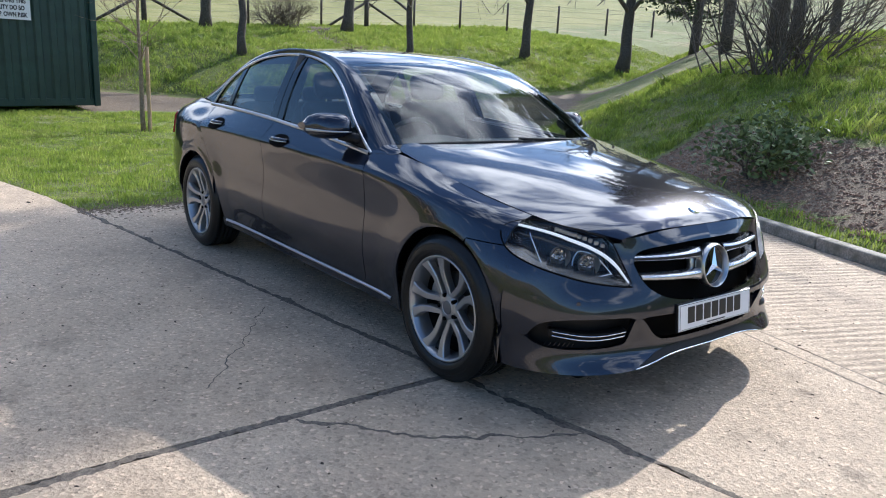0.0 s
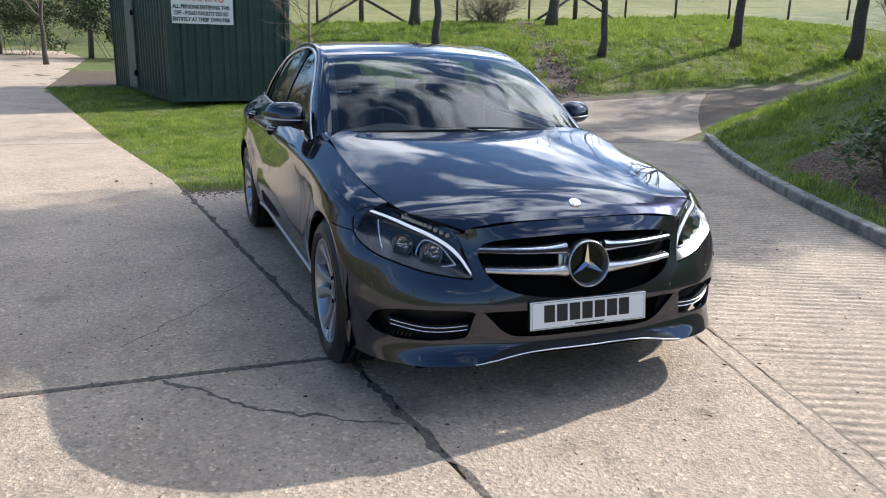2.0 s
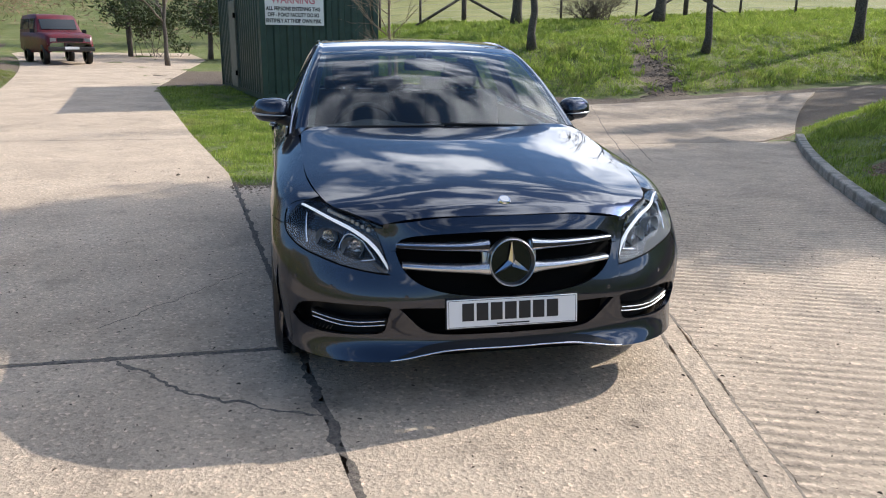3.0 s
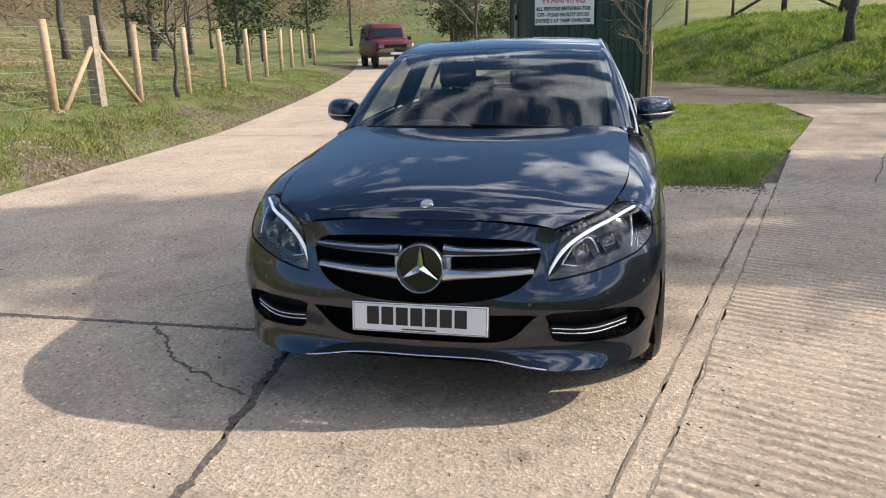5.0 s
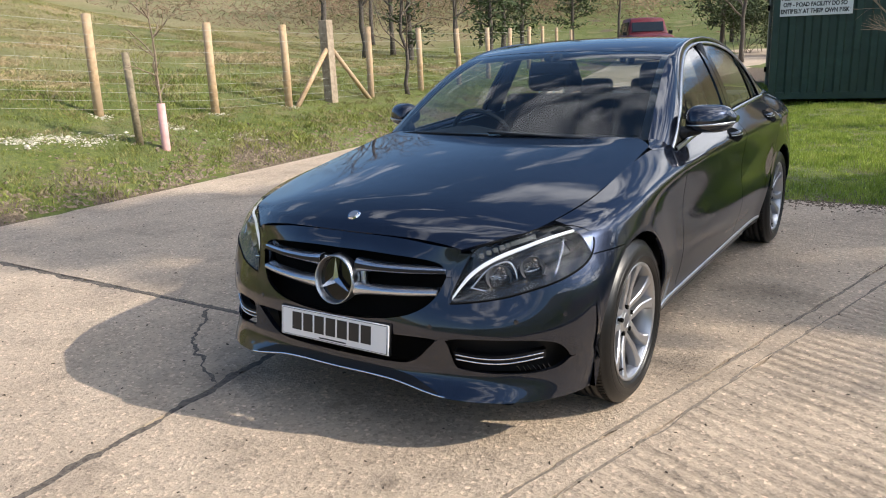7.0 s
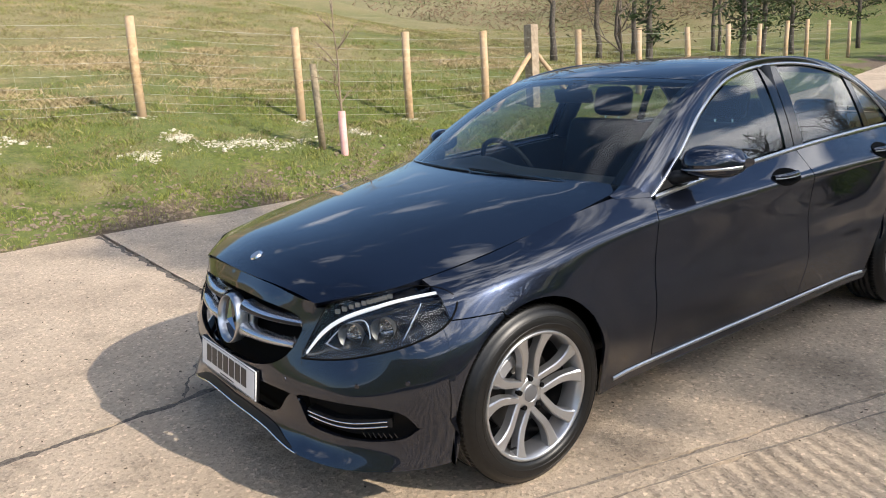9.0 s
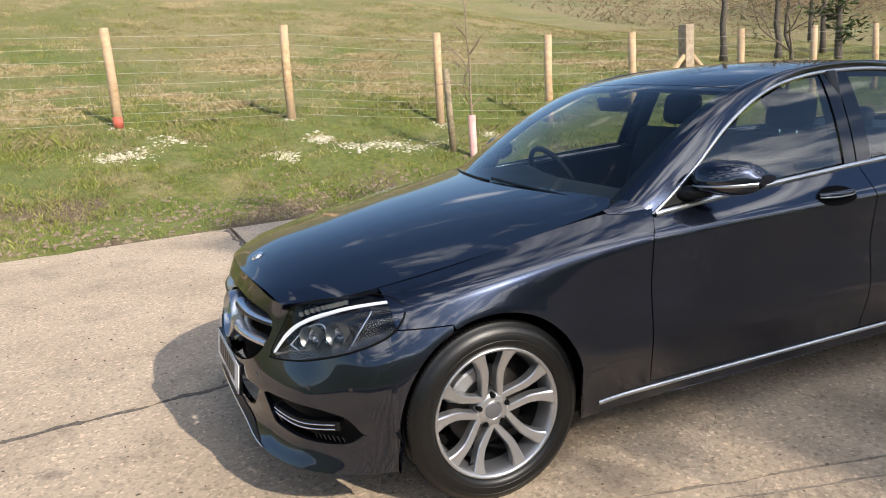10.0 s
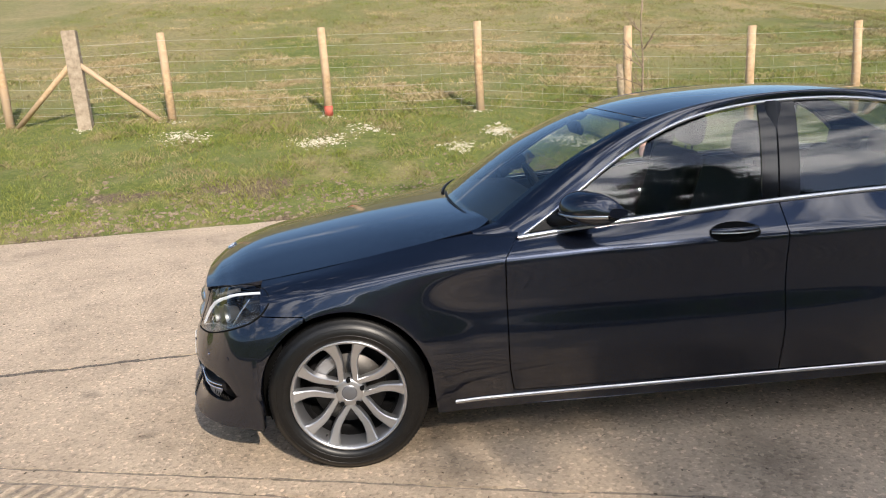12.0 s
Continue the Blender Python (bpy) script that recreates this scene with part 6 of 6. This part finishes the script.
for px in (0, CW):
    for py in (0, CL):
        bm = bmesh.new()
        bm_box(bm, (.12, .12, CH), pose(px + (.03 if px == 0 else -.03), py + (.03 if py == 0 else -.03), CH / 2 + .02), .015)
        part("corner_post", bm, M_GREEN, box)
# side door
bm = bmesh.new()
bm_box(bm, (.05, .90, 2.05), pose(-.028, 3.6, 1.18), .012)
part("side_door", bm, M_DOORGREY, box, "grey-green steel door", False)
for zz in (.5, 1.85):
    bm = bmesh.new()
    bm_box(bm, (.05, .07, .12), pose(-.07, 3.12, zz), .01)
    part("door_hinge", bm, M_DARK, box, "dark hinge")
# warning sign on the end wall
sign = tagged(empty("warning_sign", box.matrix_world @ pose(.68, -.012, 1.83)), "white warning sign with black and red capitals on the container", "sign")
M_SIGN = grain("white_sign_board", (.66, .67, .66), (.76, .77, .77), 3.0, .45, .03, .002)
M_SIGNRED = material("faded_red_letters", (.50, .16, .20), .5)
bm = bmesh.new()
bm_box(bm, (1.28, .012, .95), pose(0, 0, .22), .003)
part("sign_board", bm, M_SIGN, sign)
def lettering(text, size, x, z, mat, parent, wide=None):
    cu = bpy.data.curves.new("lettering", "FONT")
    cu.body, cu.size, cu.align_x, cu.extrude = text, size, "CENTER", .002
    cu.offset = .004
    tmp = bpy.data.objects.new("lettering", cu)
    scene.collection.objects.link(tmp)
    bpy.context.view_layer.update()
    me = bpy.data.meshes.new_from_object(tmp.evaluated_get(bpy.context.evaluated_depsgraph_get()))
    scene.collection.objects.unlink(tmp)
    bpy.data.objects.remove(tmp)
    me.materials.clear()
    me.materials.append(mat)
    ob = new("lettering", me)
    w = max(v.co.x for v in me.vertices) - min(v.co.x for v in me.vertices)
    k = (wide / w) if wide else 1
    ob.parent = parent
    ob.matrix_local = Matrix.Translation((x, -.0075, z)) @ pose(0, 0, 0, 90, 0, 0) @ Matrix.Diagonal((k, 1, 1, 1))
    return ob


lettering("WARNING", .21, 0, .18, M_SIGNRED, sign, .92)
lettering("ALL PERSONS ENTERING THIS", .105, 0, .035, M_INK, sign, 1.14)
lettering("OFF - ROAD FACILITY DO SO", .105, 0, -.085, M_INK, sign, 1.08)
lettering("ENTIRELY AT THEIR OWN RISK", .105, 0, -.205, M_INK, sign, 1.16)

# ---- woods and trees along the road, far off ----
for k, (x, y, h, nm) in enumerate(((-33.5, -3.8, 7.0, "tall pine tree on the grass beside the road"), (-36, -7.6, 7.5, "tall pine tree by the road"), (-22.0, -12.2, 4.5, "young pine tree beyond the fence"), (-25.5, -13.6, 5.0, "young pine tree beyond the fence"), (-38, -16, 8, "pine tree on the hillside"), (-44, -9, 9, "pine tree beyond the road's bend"), (-46, -3, 9, "pine tree beyond the road's bend"), (-31, -15.5, 6, "pine tree on the hillside"), (-18.5, -13.2, 4.0, "young pine tree beyond the fence"))):
    pine_tree(x, y, h, 50 + k, nm, .10, .18, "roadside pines", .8)
bush(-36.5, -6.2, 5.4, 2.6, 8000, 70, M_LEAF, "broad dark evergreen bush on the grass", "evergreen_bush", False, .14)
bush(-33.0, -2.0, 4.6, 2.6, 7000, 71, M_LEAF, "broad dark evergreen bush on the grass", "evergreen_bush", False, .14)
for k, (x, y, h) in enumerate(((-11.0, -8.0, 4.4), (-13.6, -12.5, 6.5), (-16.5, -13.5, 7), (-20, -15, 7.5), (-29, -18, 8), (-34, -21, 9), (-24, -19, 8), (-40, -23, 9), (-28.5, -5.0, 7.5), (-45, -16, 9))):
    bare_tree(x, y, h, .055 if k == 0 else .11, 80 + k, "slim bare tree near the fence" if k == 0 else "bare tree on the wooded hillside", (.1, 0), 4, .3)
rnd = random.Random(5)
verts, faces = [], []
for k in range(320):
    a = rnd.uniform(0, 1)
    x, y = -48 - 60 * rnd.random(), -48 + 66 * a
    if k % 4 == 0:
        x, y = -30 - 45 * rnd.random(), -26 - 30 * rnd.random()
    z = float(land_z(x, y))
    h = rnd.uniform(3, 7)
    for j in range(7):
        leaf_cloud(verts, faces, (Vector((x + rnd.gauss(0, 1), y + rnd.gauss(0, 1), z + h * (.15 + .12 * j))), 2.4), 56, .13, rnd, 1.0, 3.4)
M_WOOD = material("far_wood", (.1, .08, .05), .9)
link(M_WOOD, ramp(M_WOOD, noise_tex(M_WOOD, .25, 4, .6), (.35, (.10, .11, .045)), (.50, (.29, .215, .14)), (.66, (.44, .29, .20))), bsdf(M_WOOD).inputs["Base Color"])
wtr = M_WOOD.node_tree.nodes.new("ShaderNodeBsdfTranslucent")
link(M_WOOD, bsdf(M_WOOD).inputs["Base Color"].links[0].from_socket, wtr.inputs["Color"])
wms = M_WOOD.node_tree.nodes.new("ShaderNodeMixShader")
link(M_WOOD, bsdf(M_WOOD).outputs[0], wms.inputs[1])
link(M_WOOD, wtr.outputs[0], wms.inputs[2])
link(M_WOOD, wms.outputs[0], M_WOOD.node_tree.nodes["Material Output"].inputs["Surface"])
w = obj("far_wood", verts, faces, M_WOOD, None, "", False)
tagged(w, "distant brown and green woodland on the hill", "woodland", kind="stuff")

# ---- red off-road car by the road's bend ----
M_REDPAINT = grain("faded_red_paint", (.085, .007, .012), (.15, .013, .018), 3.0, .35, .03, .002)
M_4GLASS = material("dark_car_glass", (.02, .025, .03), .06)
off = tagged(empty("offroad_car", pose(-30.2, -9.3, float(land_z(-30.2, -9.3)), 0, 0, 28)), "boxy dark red off-road car parked at the bend", "car")
body = []
for x, zl, zh, w in ((1.95, .52, .78, .74), (1.90, .45, 1.02, .80), (1.75, .42, 1.10, .84), (.95, .42, 1.16, .86), (.80, .42, 1.18, .87), (-1.0, .42, 1.20, .87), (-2.0, .42, 1.20, .86), (-2.15, .50, 1.18, .82)):
    body.append([(x, w * .86, zl), (x, w, zl + .15), (x, w, zh - .25), (x, w * .97, zh - .04), (x, w * .86, zh), (x, 0, zh + .03), (x, -w * .86, zh), (x, -w * .97, zh - .04), (x, -w, zh - .25), (x, -w, zl + .15), (x, -w * .86, zl)])
sheet("body", body, M_REDPAINT, off, "", centre=(0, 0, .6))
top = []
for x, zh, w in ((.62, 1.20, .80), (.25, 1.72, .70), (.1, 1.82, .68), (-.8, 1.86, .68), (-1.95, 1.84, .68), (-2.08, 1.74, .70), (-2.14, 1.20, .80)):
    top.append([(x, .80, 1.16), (x, w + (.80 - w) * .5, 1.18 + (zh - 1.18) * .5), (x, w, zh - .03), (x, w * .9, zh), (x, 0, zh + .02), (x, -w * .9, zh), (x, -w, zh - .03), (x, -w - (.80 - w) * .5, 1.18 + (zh - 1.18) * .5), (x, -.80, 1.16)])
sheet("cab", top, M_REDPAINT, off, "", centre=(-.8, 0, 1.3))


def flat_part(name, size, m, mat, parent, label="", bev=.01):
    bm = bmesh.new()
    bm_box(bm, size, m, bev)
    return part(name, bm, mat, parent, label)


flat_part("front_window", (.02, 1.28, .46), pose(.46, 0, 1.47, 0, -36, 0), M_4GLASS, off, "dark windscreen")
for sg in (1, -1):
    for x0, ln in ((-.25, .72), (-1.15, .8), (-1.85, .42)):
        flat_part("side_window", (ln, .02, .40), pose(x0, sg * .762, 1.49, sg * 12, 0, 0), M_4GLASS, off, "dark side window")
    for x0 in (1.25, -1.25):
        wh = empty("wheel")
        wh.parent = off
        wh.matrix_local = Matrix.Translation((x0, sg * .76, .36))
        revolve("tyre", [(.20, .09), (.30, .11), (.35, .09), (.36, .0), (.35, -.09), (.30, -.11), (.2, -.1)], M_RUBBER, wh, "black tyre", 28)
        revolve("rim", [(.0, .07), (.12, .08), (.2, .09)], M_ALLOYDARK, wh, "grey rim", 24)
    flat_part("headlight", (.03, .20, .14), pose(1.925, sg * .60, .88), M_LAMPGREY, off, "clear headlight")
    flat_part("wing_mirror", (.08, .16, .14), pose(.45, sg * .93, 1.22), M_BLACK, off, "black mirror")
flat_part("grille", (.03, .92, .16), pose(1.93, 0, .88), M_BLACK, off, "black grille")
flat_part("bumper", (.14, 1.62, .17), pose(2.02, 0, .56), M_DISC, off, "dull grey bumper", .03)
flat_part("front_plate", (.01, .50, .10), pose(2.10, 0, .60), M_PLATE, off, "white plate")

# ---- grass, litter ----
def blades(name, label, n, region, size, wide, mats, seed, lean=.5):
    """Many grass blades standing on the land; region(rng, n) gives places and may drop some."""
    rng = np.random.default_rng(seed)
    x, y = region(rng, n)
    z = land_z(x, y) - .004
    m = len(x)
    a = rng.uniform(0, 2 * np.pi, m)
    clump = np.sin(x * 6.1 + 2.3 * np.sin(y * 3.7)) * np.sin(y * 5.3 + 2.1 * np.sin(x * 2.9 + 1)) + .8 * np.sin(x * 1.7 + 1.9 * np.sin(y * 1.3)) * np.sin(y * 1.9 + 1.5 * np.sin(x * .9))
    h = size * rng.uniform(.5, 1.35, m) * np.clip(.80 + .50 * clump, .28, 1.7)
    w = wide * rng.uniform(.7, 1.3, m)
    b = rng.uniform(0, 2 * np.pi, m)
    ln = rng.uniform(.1, 1.0, m) * lean * h
    dx, dy = np.cos(a) * w / 2, np.sin(a) * w / 2
    v = np.empty((m, 4, 3))
    v[:, 0] = np.stack([x - dx, y - dy, z], -1)
    v[:, 1] = np.stack([x + dx, y + dy, z], -1)
    v[:, 2] = np.stack([x + dx * .6 + np.cos(b) * ln * .4, y + dy * .6 + np.sin(b) * ln * .4, z + h * .62], -1)
    v[:, 3] = np.stack([x + np.cos(b) * ln, y + np.sin(b) * ln, z + h], -1)
    me = bpy.data.meshes.new(name)
    me.vertices.add(4 * m)
    me.vertices.foreach_set("co", v.ravel())
    tri = np.array([[0, 1, 2], [0, 2, 3]])
    fi = (np.arange(m)[:, None, None] * 4 + tri[None]).reshape(-1)
    me.loops.add(len(fi))
    me.loops.foreach_set("vertex_index", fi.astype(np.int32))
    me.polygons.add(2 * m)
    me.polygons.foreach_set("loop_start", np.arange(0, len(fi), 3, dtype=np.int32))
    me.update(calc_edges=True)
    me.validate()
    me.materials.append(mats)
    ob = new(name, me)
    return tagged(ob, label, "grass", kind="stuff")


M_BLADE = material("grass_blades", (.07, .12, .02), .6)
bl = ramp(M_BLADE, noise_tex(M_BLADE, 3.0, 6, .75), (.30, (.085, .140, .016)), (.48, (.235, .315, .044)), (.70, (.44, .46, .12)))
bl = mix(M_BLADE, ramp(M_BLADE, noise_tex(M_BLADE, 1.1, 6, .7), (.56, 0.0), (.72, .55)), bl, (.36, .31, .13))
gi = M_BLADE.node_tree.nodes.new("ShaderNodeNewGeometry")
tint = ramp(M_BLADE, gi.outputs["Random Per Island"], (.0, .75), (.5, 1.0), (1.0, 1.35))
bc = mix(M_BLADE, 1.0, bl, tint, "MULTIPLY")
link(M_BLADE, bc, bsdf(M_BLADE).inputs["Base Color"])
trl = M_BLADE.node_tree.nodes.new("ShaderNodeBsdfTranslucent")
link(M_BLADE, bc, trl.inputs["Color"])
mxs = M_BLADE.node_tree.nodes.new("ShaderNodeMixShader")
mxs.inputs[0].default_value = .45
link(M_BLADE, bsdf(M_BLADE).outputs[0], mxs.inputs[1])
link(M_BLADE, trl.outputs[0], mxs.inputs[2])
link(M_BLADE, mxs.outputs[0], M_BLADE.node_tree.nodes["Material Output"].inputs["Surface"])
M_BLADE2 = material("mixed_dry_blades", (.15, .16, .05), .65)
b2 = ramp(M_BLADE2, noise_tex(M_BLADE2, 1.6, 6, .75), (.30, (.085, .115, .016)), (.46, (.168, .186, .030)), (.58, (.230, .205, .070)), (.72, (.40, .31, .16)))
b2 = mix(M_BLADE2, ramp(M_BLADE2, noise_tex(M_BLADE2, .55, 7, .7), (.52, 0.0), (.58, .95)), b2, (.44, .33, .17))
gi2 = M_BLADE2.node_tree.nodes.new("ShaderNodeNewGeometry")
link(M_BLADE2, mix(M_BLADE2, 1.0, b2, ramp(M_BLADE2, gi2.outputs["Random Per Island"], (.0, .65), (.5, 1.0), (1.0, 1.4)), "MULTIPLY"), bsdf(M_BLADE2).inputs["Base Color"])
M_BANK = material("bank_blades", (.15, .16, .05), .6)
b3 = ramp(M_BANK, noise_tex(M_BANK, 2.2, 6, .75), (.30, (.070, .100, .012)), (.46, (.175, .205, .030)), (.58, (.22, .225, .05)), (.72, (.38, .33, .15)))
b3 = mix(M_BANK, ramp(M_BANK, noise_tex(M_BANK, .85, 6, .7), (.54, 0.0), (.62, .8)), b3, (.33, .255, .135))
b3 = mix(M_BANK, ramp(M_BANK, noise_tex(M_BANK, 1.6, 5, .65), (.54, 0.0), (.68, .7)), b3, (.065, .105, .014))
gi3 = M_BANK.node_tree.nodes.new("ShaderNodeNewGeometry")
link(M_BANK, mix(M_BANK, 1.0, b3, ramp(M_BANK, gi3.outputs["Random Per Island"], (.0, .7), (.5, 1.0), (1.0, 1.25)), "MULTIPLY"), bsdf(M_BANK).inputs["Base Color"])
M_STRAW = grain("dry_grass_blades", (.16, .135, .058), (.32, .265, .13), 2.0, .8, .0)


def keep(x, y, *conds):
    k = ~on_lane(x, y)
    for c in conds:
        k &= c
    return x[k], y[k]


def box_region(x0, x1, y0, y1, cond=lambda x, y: x > -999):
    def f(rng, n):
        x, y = rng.uniform(x0, x1, n), rng.uniform(y0, y1, n)
        return keep(x, y, cond(x, y))
    return f


foot_x = lambda y: -19.5 + 5.0 * smooth(1.0, 7.5, y)
not_chips = lambda x, y: ~((y > kerb_line(x) + .5) & (y < kerb_line(x) + 2.2) & (x > -4) & (x < 1.6))
d2f = lambda x, y: .82 * (x + 7.4) + .57 * (y - 6.6)
blades("island_grass", "short sunlit green lawn grass", 170000, box_region(-13.4, -4.42, -3.2, 5.5, lambda x, y: (y > island_left(x)) & (y < island_right(x))), .050, .010, M_BLADE, 1)
blades("verge_grass", "short green grass beside the container", 30000, box_region(-18.4, -13.3, -5.0, 1.0, lambda x, y: y > island_left(x) + .05), .055, .014, M_BLADE, 21)
blades("mound_grass", "rough green grass on the mound", 170000, box_region(-9, 2.5, 3.2, 13, lambda x, y: (y > kerb_line(x) + .13) & (d2f(x, y) > 0) & not_chips(x, y)), .062, .012, M_BLADE, 2)
blades("bank_grass", "rough green grass on the roadside bank", 200000, box_region(-24, 7.5, -10.5, -4.4, lambda x, y: (y < road_edge(x) - .02)), .046, .0075, M_BANK, 3, .8)
blades("bank_straw", "dry straw-coloured grass on the hillside", 110000, box_region(-24, 10, -26, -8, lambda x, y: (y < road_edge(x) - 2.8) & (np.sin(x * 1.1 + 2 * np.sin(y * .7)) * np.cos(y * .9 + np.sin(x * .6)) > .34)), .055, .008, M_STRAW, 4, 1.3)
blades("hill_grass", "green grass on the hillside beyond the fence", 150000, box_region(-24, 10, -26, -8, lambda x, y: y < road_edge(x) - 2.8), .055, .010, M_BLADE2, 5, 1.0)
blades("far_bank_grass", "bright green grass on the far bank", 200000, box_region(-28, -14, 1.5, 24, lambda x, y: (x < foot_x(y) - .1) & (np.abs(y - (8.6 - .36 * (x + 15))) > .50 + .25 * np.sin(x * 7 + 3 * np.sin(y * 5)))), .085, .020, M_BLADE, 6)


def tufts(count, blades_each, x0, x1, y0, y1, spread, cond, seed):
    """Places of blades gathered into tussocks."""
    def f(rng, n):
        r2 = np.random.default_rng(seed)
        cx, cy = r2.uniform(x0, x1, count), r2.uniform(y0, y1, count)
        size = r2.uniform(.5, 1.5, count)
        k = rng.integers(0, count, count * blades_each)
        x = cx[k] + rng.normal(0, 1, len(k)) * spread * size[k] * 1.7
        y = cy[k] + rng.normal(0, 1, len(k)) * spread * size[k]
        return keep(x, y, cond(x, y))
    return f


blades("hill_tussocks", "matted pale dry grass tussocks on the hillside", 0, tufts(700, 70, -20, 10, -24, -8.4, .16, lambda x, y: y < road_edge(x) - 3.0, 61), .060, .007, M_STRAW, 15, 1.7)
M_PALE = grain("bleached_grass", (.27, .205, .10), (.50, .40, .23), 6.0, .85, .0)
blades("bleached_patches", "pale flattened dead grass patches on the hillside", 0, tufts(44, 1500, -18, 8, -15, -9.2, .26, lambda x, y: y < road_edge(x) - 3.2, 71), .058, .011, M_PALE, 25, 1.9)
blades("bank_straw_tufts", "matted dead grass lying on the roadside bank", 0, tufts(260, 90, -14, 7, -9.2, -5.4, .13, lambda x, y: y < road_edge(x) - .3, 66), .055, .006, M_STRAW, 20, 1.8)
blades("green_tussocks", "dark green grass tussocks on the hillside", 0, tufts(600, 55, -20, 10, -24, -7.5, .10, lambda x, y: y < road_edge(x) - 2.0, 62), .065, .007, M_BANK, 16, .9)
blades("bank_tussocks", "uneven green grass tufts on the roadside bank", 0, tufts(420, 60, -14, 7, -8.6, -4.6, .08, lambda x, y: y < road_edge(x) - .15, 63), .070, .006, M_BANK, 17, .9)
blades("far_bank_tussocks", "leafy green clumps on the far bank", 0, tufts(420, 70, -27, -14, 2, 23, .16, lambda x, y: x < foot_x(y) - .2, 64), .15, .022, M_BLADE, 18, .9)
blades("mound_tussocks", "rough grass tufts on the mound", 0, tufts(260, 60, -8, 2.5, 3.6, 12, .09, lambda x, y: (y > kerb_line(x) + .3) & (d2f(x, y) > .2) & not_chips(x, y), 65), .13, .011, M_BLADE, 19, .9)


def scatter(name, label, n, region, size, mat, seed, flat=.5, cat="litter"):
    rng = np.random.default_rng(seed)
    x, y = region(rng, n)
    z = np.where(on_lane(x, y), lane_z(x, y), land_z(x, y))
    verts, faces = [], []
    for px, py, pz in zip(x, y, z):
        s = size * rng.uniform(.5, 1.5)
        a = rng.uniform(0, 6.28)
        c, d = math.cos(a), math.sin(a)
        k = len(verts)
        lx, ly, lz = s * rng.uniform(.7, 1.4), s * rng.uniform(.4, .8), s * flat * rng.uniform(.5, 1.2)
        for ux, uy, uz in ((-1, -.6, -.2), (1, -.5, -.2), (.8, .7, -.2), (-.9, .6, -.2), (-.5, -.3, 1), (.5, -.2, .9), (.3, .4, 1.1), (-.4, .3, .8)):
            verts.append((px + ux * lx * c - uy * ly * d, py + ux * lx * d + uy * ly * c, pz + uz * lz))
        faces += [(k, k + 1, k + 5, k + 4), (k + 1, k + 2, k + 6, k + 5), (k + 2, k + 3, k + 7, k + 6), (k + 3, k, k + 4, k + 7), (k + 4, k + 5, k + 6, k + 7)]
    return tagged(obj(name, verts, faces, mat, None, "", False), label, cat, kind="stuff")


M_CHIP = grain("wood_chips", (.16, .09, .055), (.36, .24, .16), 40.0, .85, .2, .004)
M_CHALK = grain("chalk_rubble", (.36, .33, .245), (.62, .575, .45), 30.0, .9, .3, .006)
M_CLOD = grain("dark_soil_clods", (.05, .038, .026), (.13, .10, .07), 30.0, .95, .4, .006)
M_DIRT = grain("pale_dirt", (.13, .098, .066), (.30, .235, .165), 30.0, .95, .4, .006)
scatter("wood_chip_bed", "brown wood chips behind the kerb", 5200, lambda r, n: (lambda x, t: (x, kerb_line(x) + t))(r.uniform(-3.9, 1.6, n), r.uniform(.42, 2.1, n)), .022, M_CHIP, 7)


def chalk_places(r, n):
    cx = np.array([-1.75, .95, -2.3, -1.1, 3.0, -3.0, -4.3, .2, -5.0])
    cy = np.array([-7.75, -7.7, -7.3, -7.2, -8.2, -7.1, -7.3, -8.2, -6.6])
    k = np.minimum(r.integers(0, 9, n), r.integers(0, 11, n))
    return cx[k] + r.normal(0, .24, n) * (.4 + .8 * (k % 3) / 2), cy[k] + r.normal(0, .13, n)


scatter("chalk_rubble", "white chalk rubble lying on the bank", 2300, chalk_places, .016, M_CHALK, 8)
scatter("chalk_lumps", "larger cream chalk lumps on the bank", 260, chalk_places, .034, M_CHALK, 28)
scatter("post_chalk", "white chalk round the feet of the posts", 300, lambda r, n: (lambda k: (np.array([p[0] for p in FENCE])[k] + r.normal(0, .10, n), np.array([p[1] for p in FENCE])[k] + .08 + r.normal(0, .08, n)))(r.integers(2, 9, n)), .020, M_CHALK, 9)
scatter("bank_soil", "brown soil clods along the foot of the bank", 4200, lambda r, n: (lambda x: (x, road_edge(x) - .05 - np.abs(r.normal(0, .50, n)) * (.5 + np.sin(x * 2.1) ** 2)))(r.uniform(-14, 7, n)), .030, M_DIRT, 10)
scatter("island_soil", "dark soil along the front of the lawn", 3800, lambda r, n: (-4.42 + r.normal(0, .17, n) - .10 * np.abs(r.normal(0, 1, n)), r.uniform(-1.35, 2.1, n)), .012, M_DIRT, 11)
st = scatter("stone", "small brown stone lying on the concrete", 1, lambda r, n: (np.array([-5.2]), np.array([-1.95])), .06, M_CLOD, 12, .5, "stone")
st["kind"] = "thing"
for k, (px, py, size, words) in enumerate(((-3.75, 10.6, .17, "dark rock lying in the grass on the mound"), (-4.98, -1.62, .035, "small brown stone lying on the concrete"))):
    st = scatter("stone", words, 1, lambda r, n: (np.array([px]), np.array([py])), size, M_CLOD, 70 + k, .6, "stone")
    st["kind"] = "thing"

scatter("loose_grit", "small loose grit and leaf bits on the concrete", 2200, lambda r, n: (r.uniform(-6, 5, n), r.uniform(-5, 3.2, n)), .006, M_CLOD, 13, .6)

scatter("path_litter", "dark leaf litter and clods on the worn path", 1500, lambda r, n: (lambda x: (x, 8.6 - .36 * (x + 15) + r.normal(.25, .32, n)))(r.uniform(-25.5, -14.3, n)), .035, M_CLOD, 14, .4)
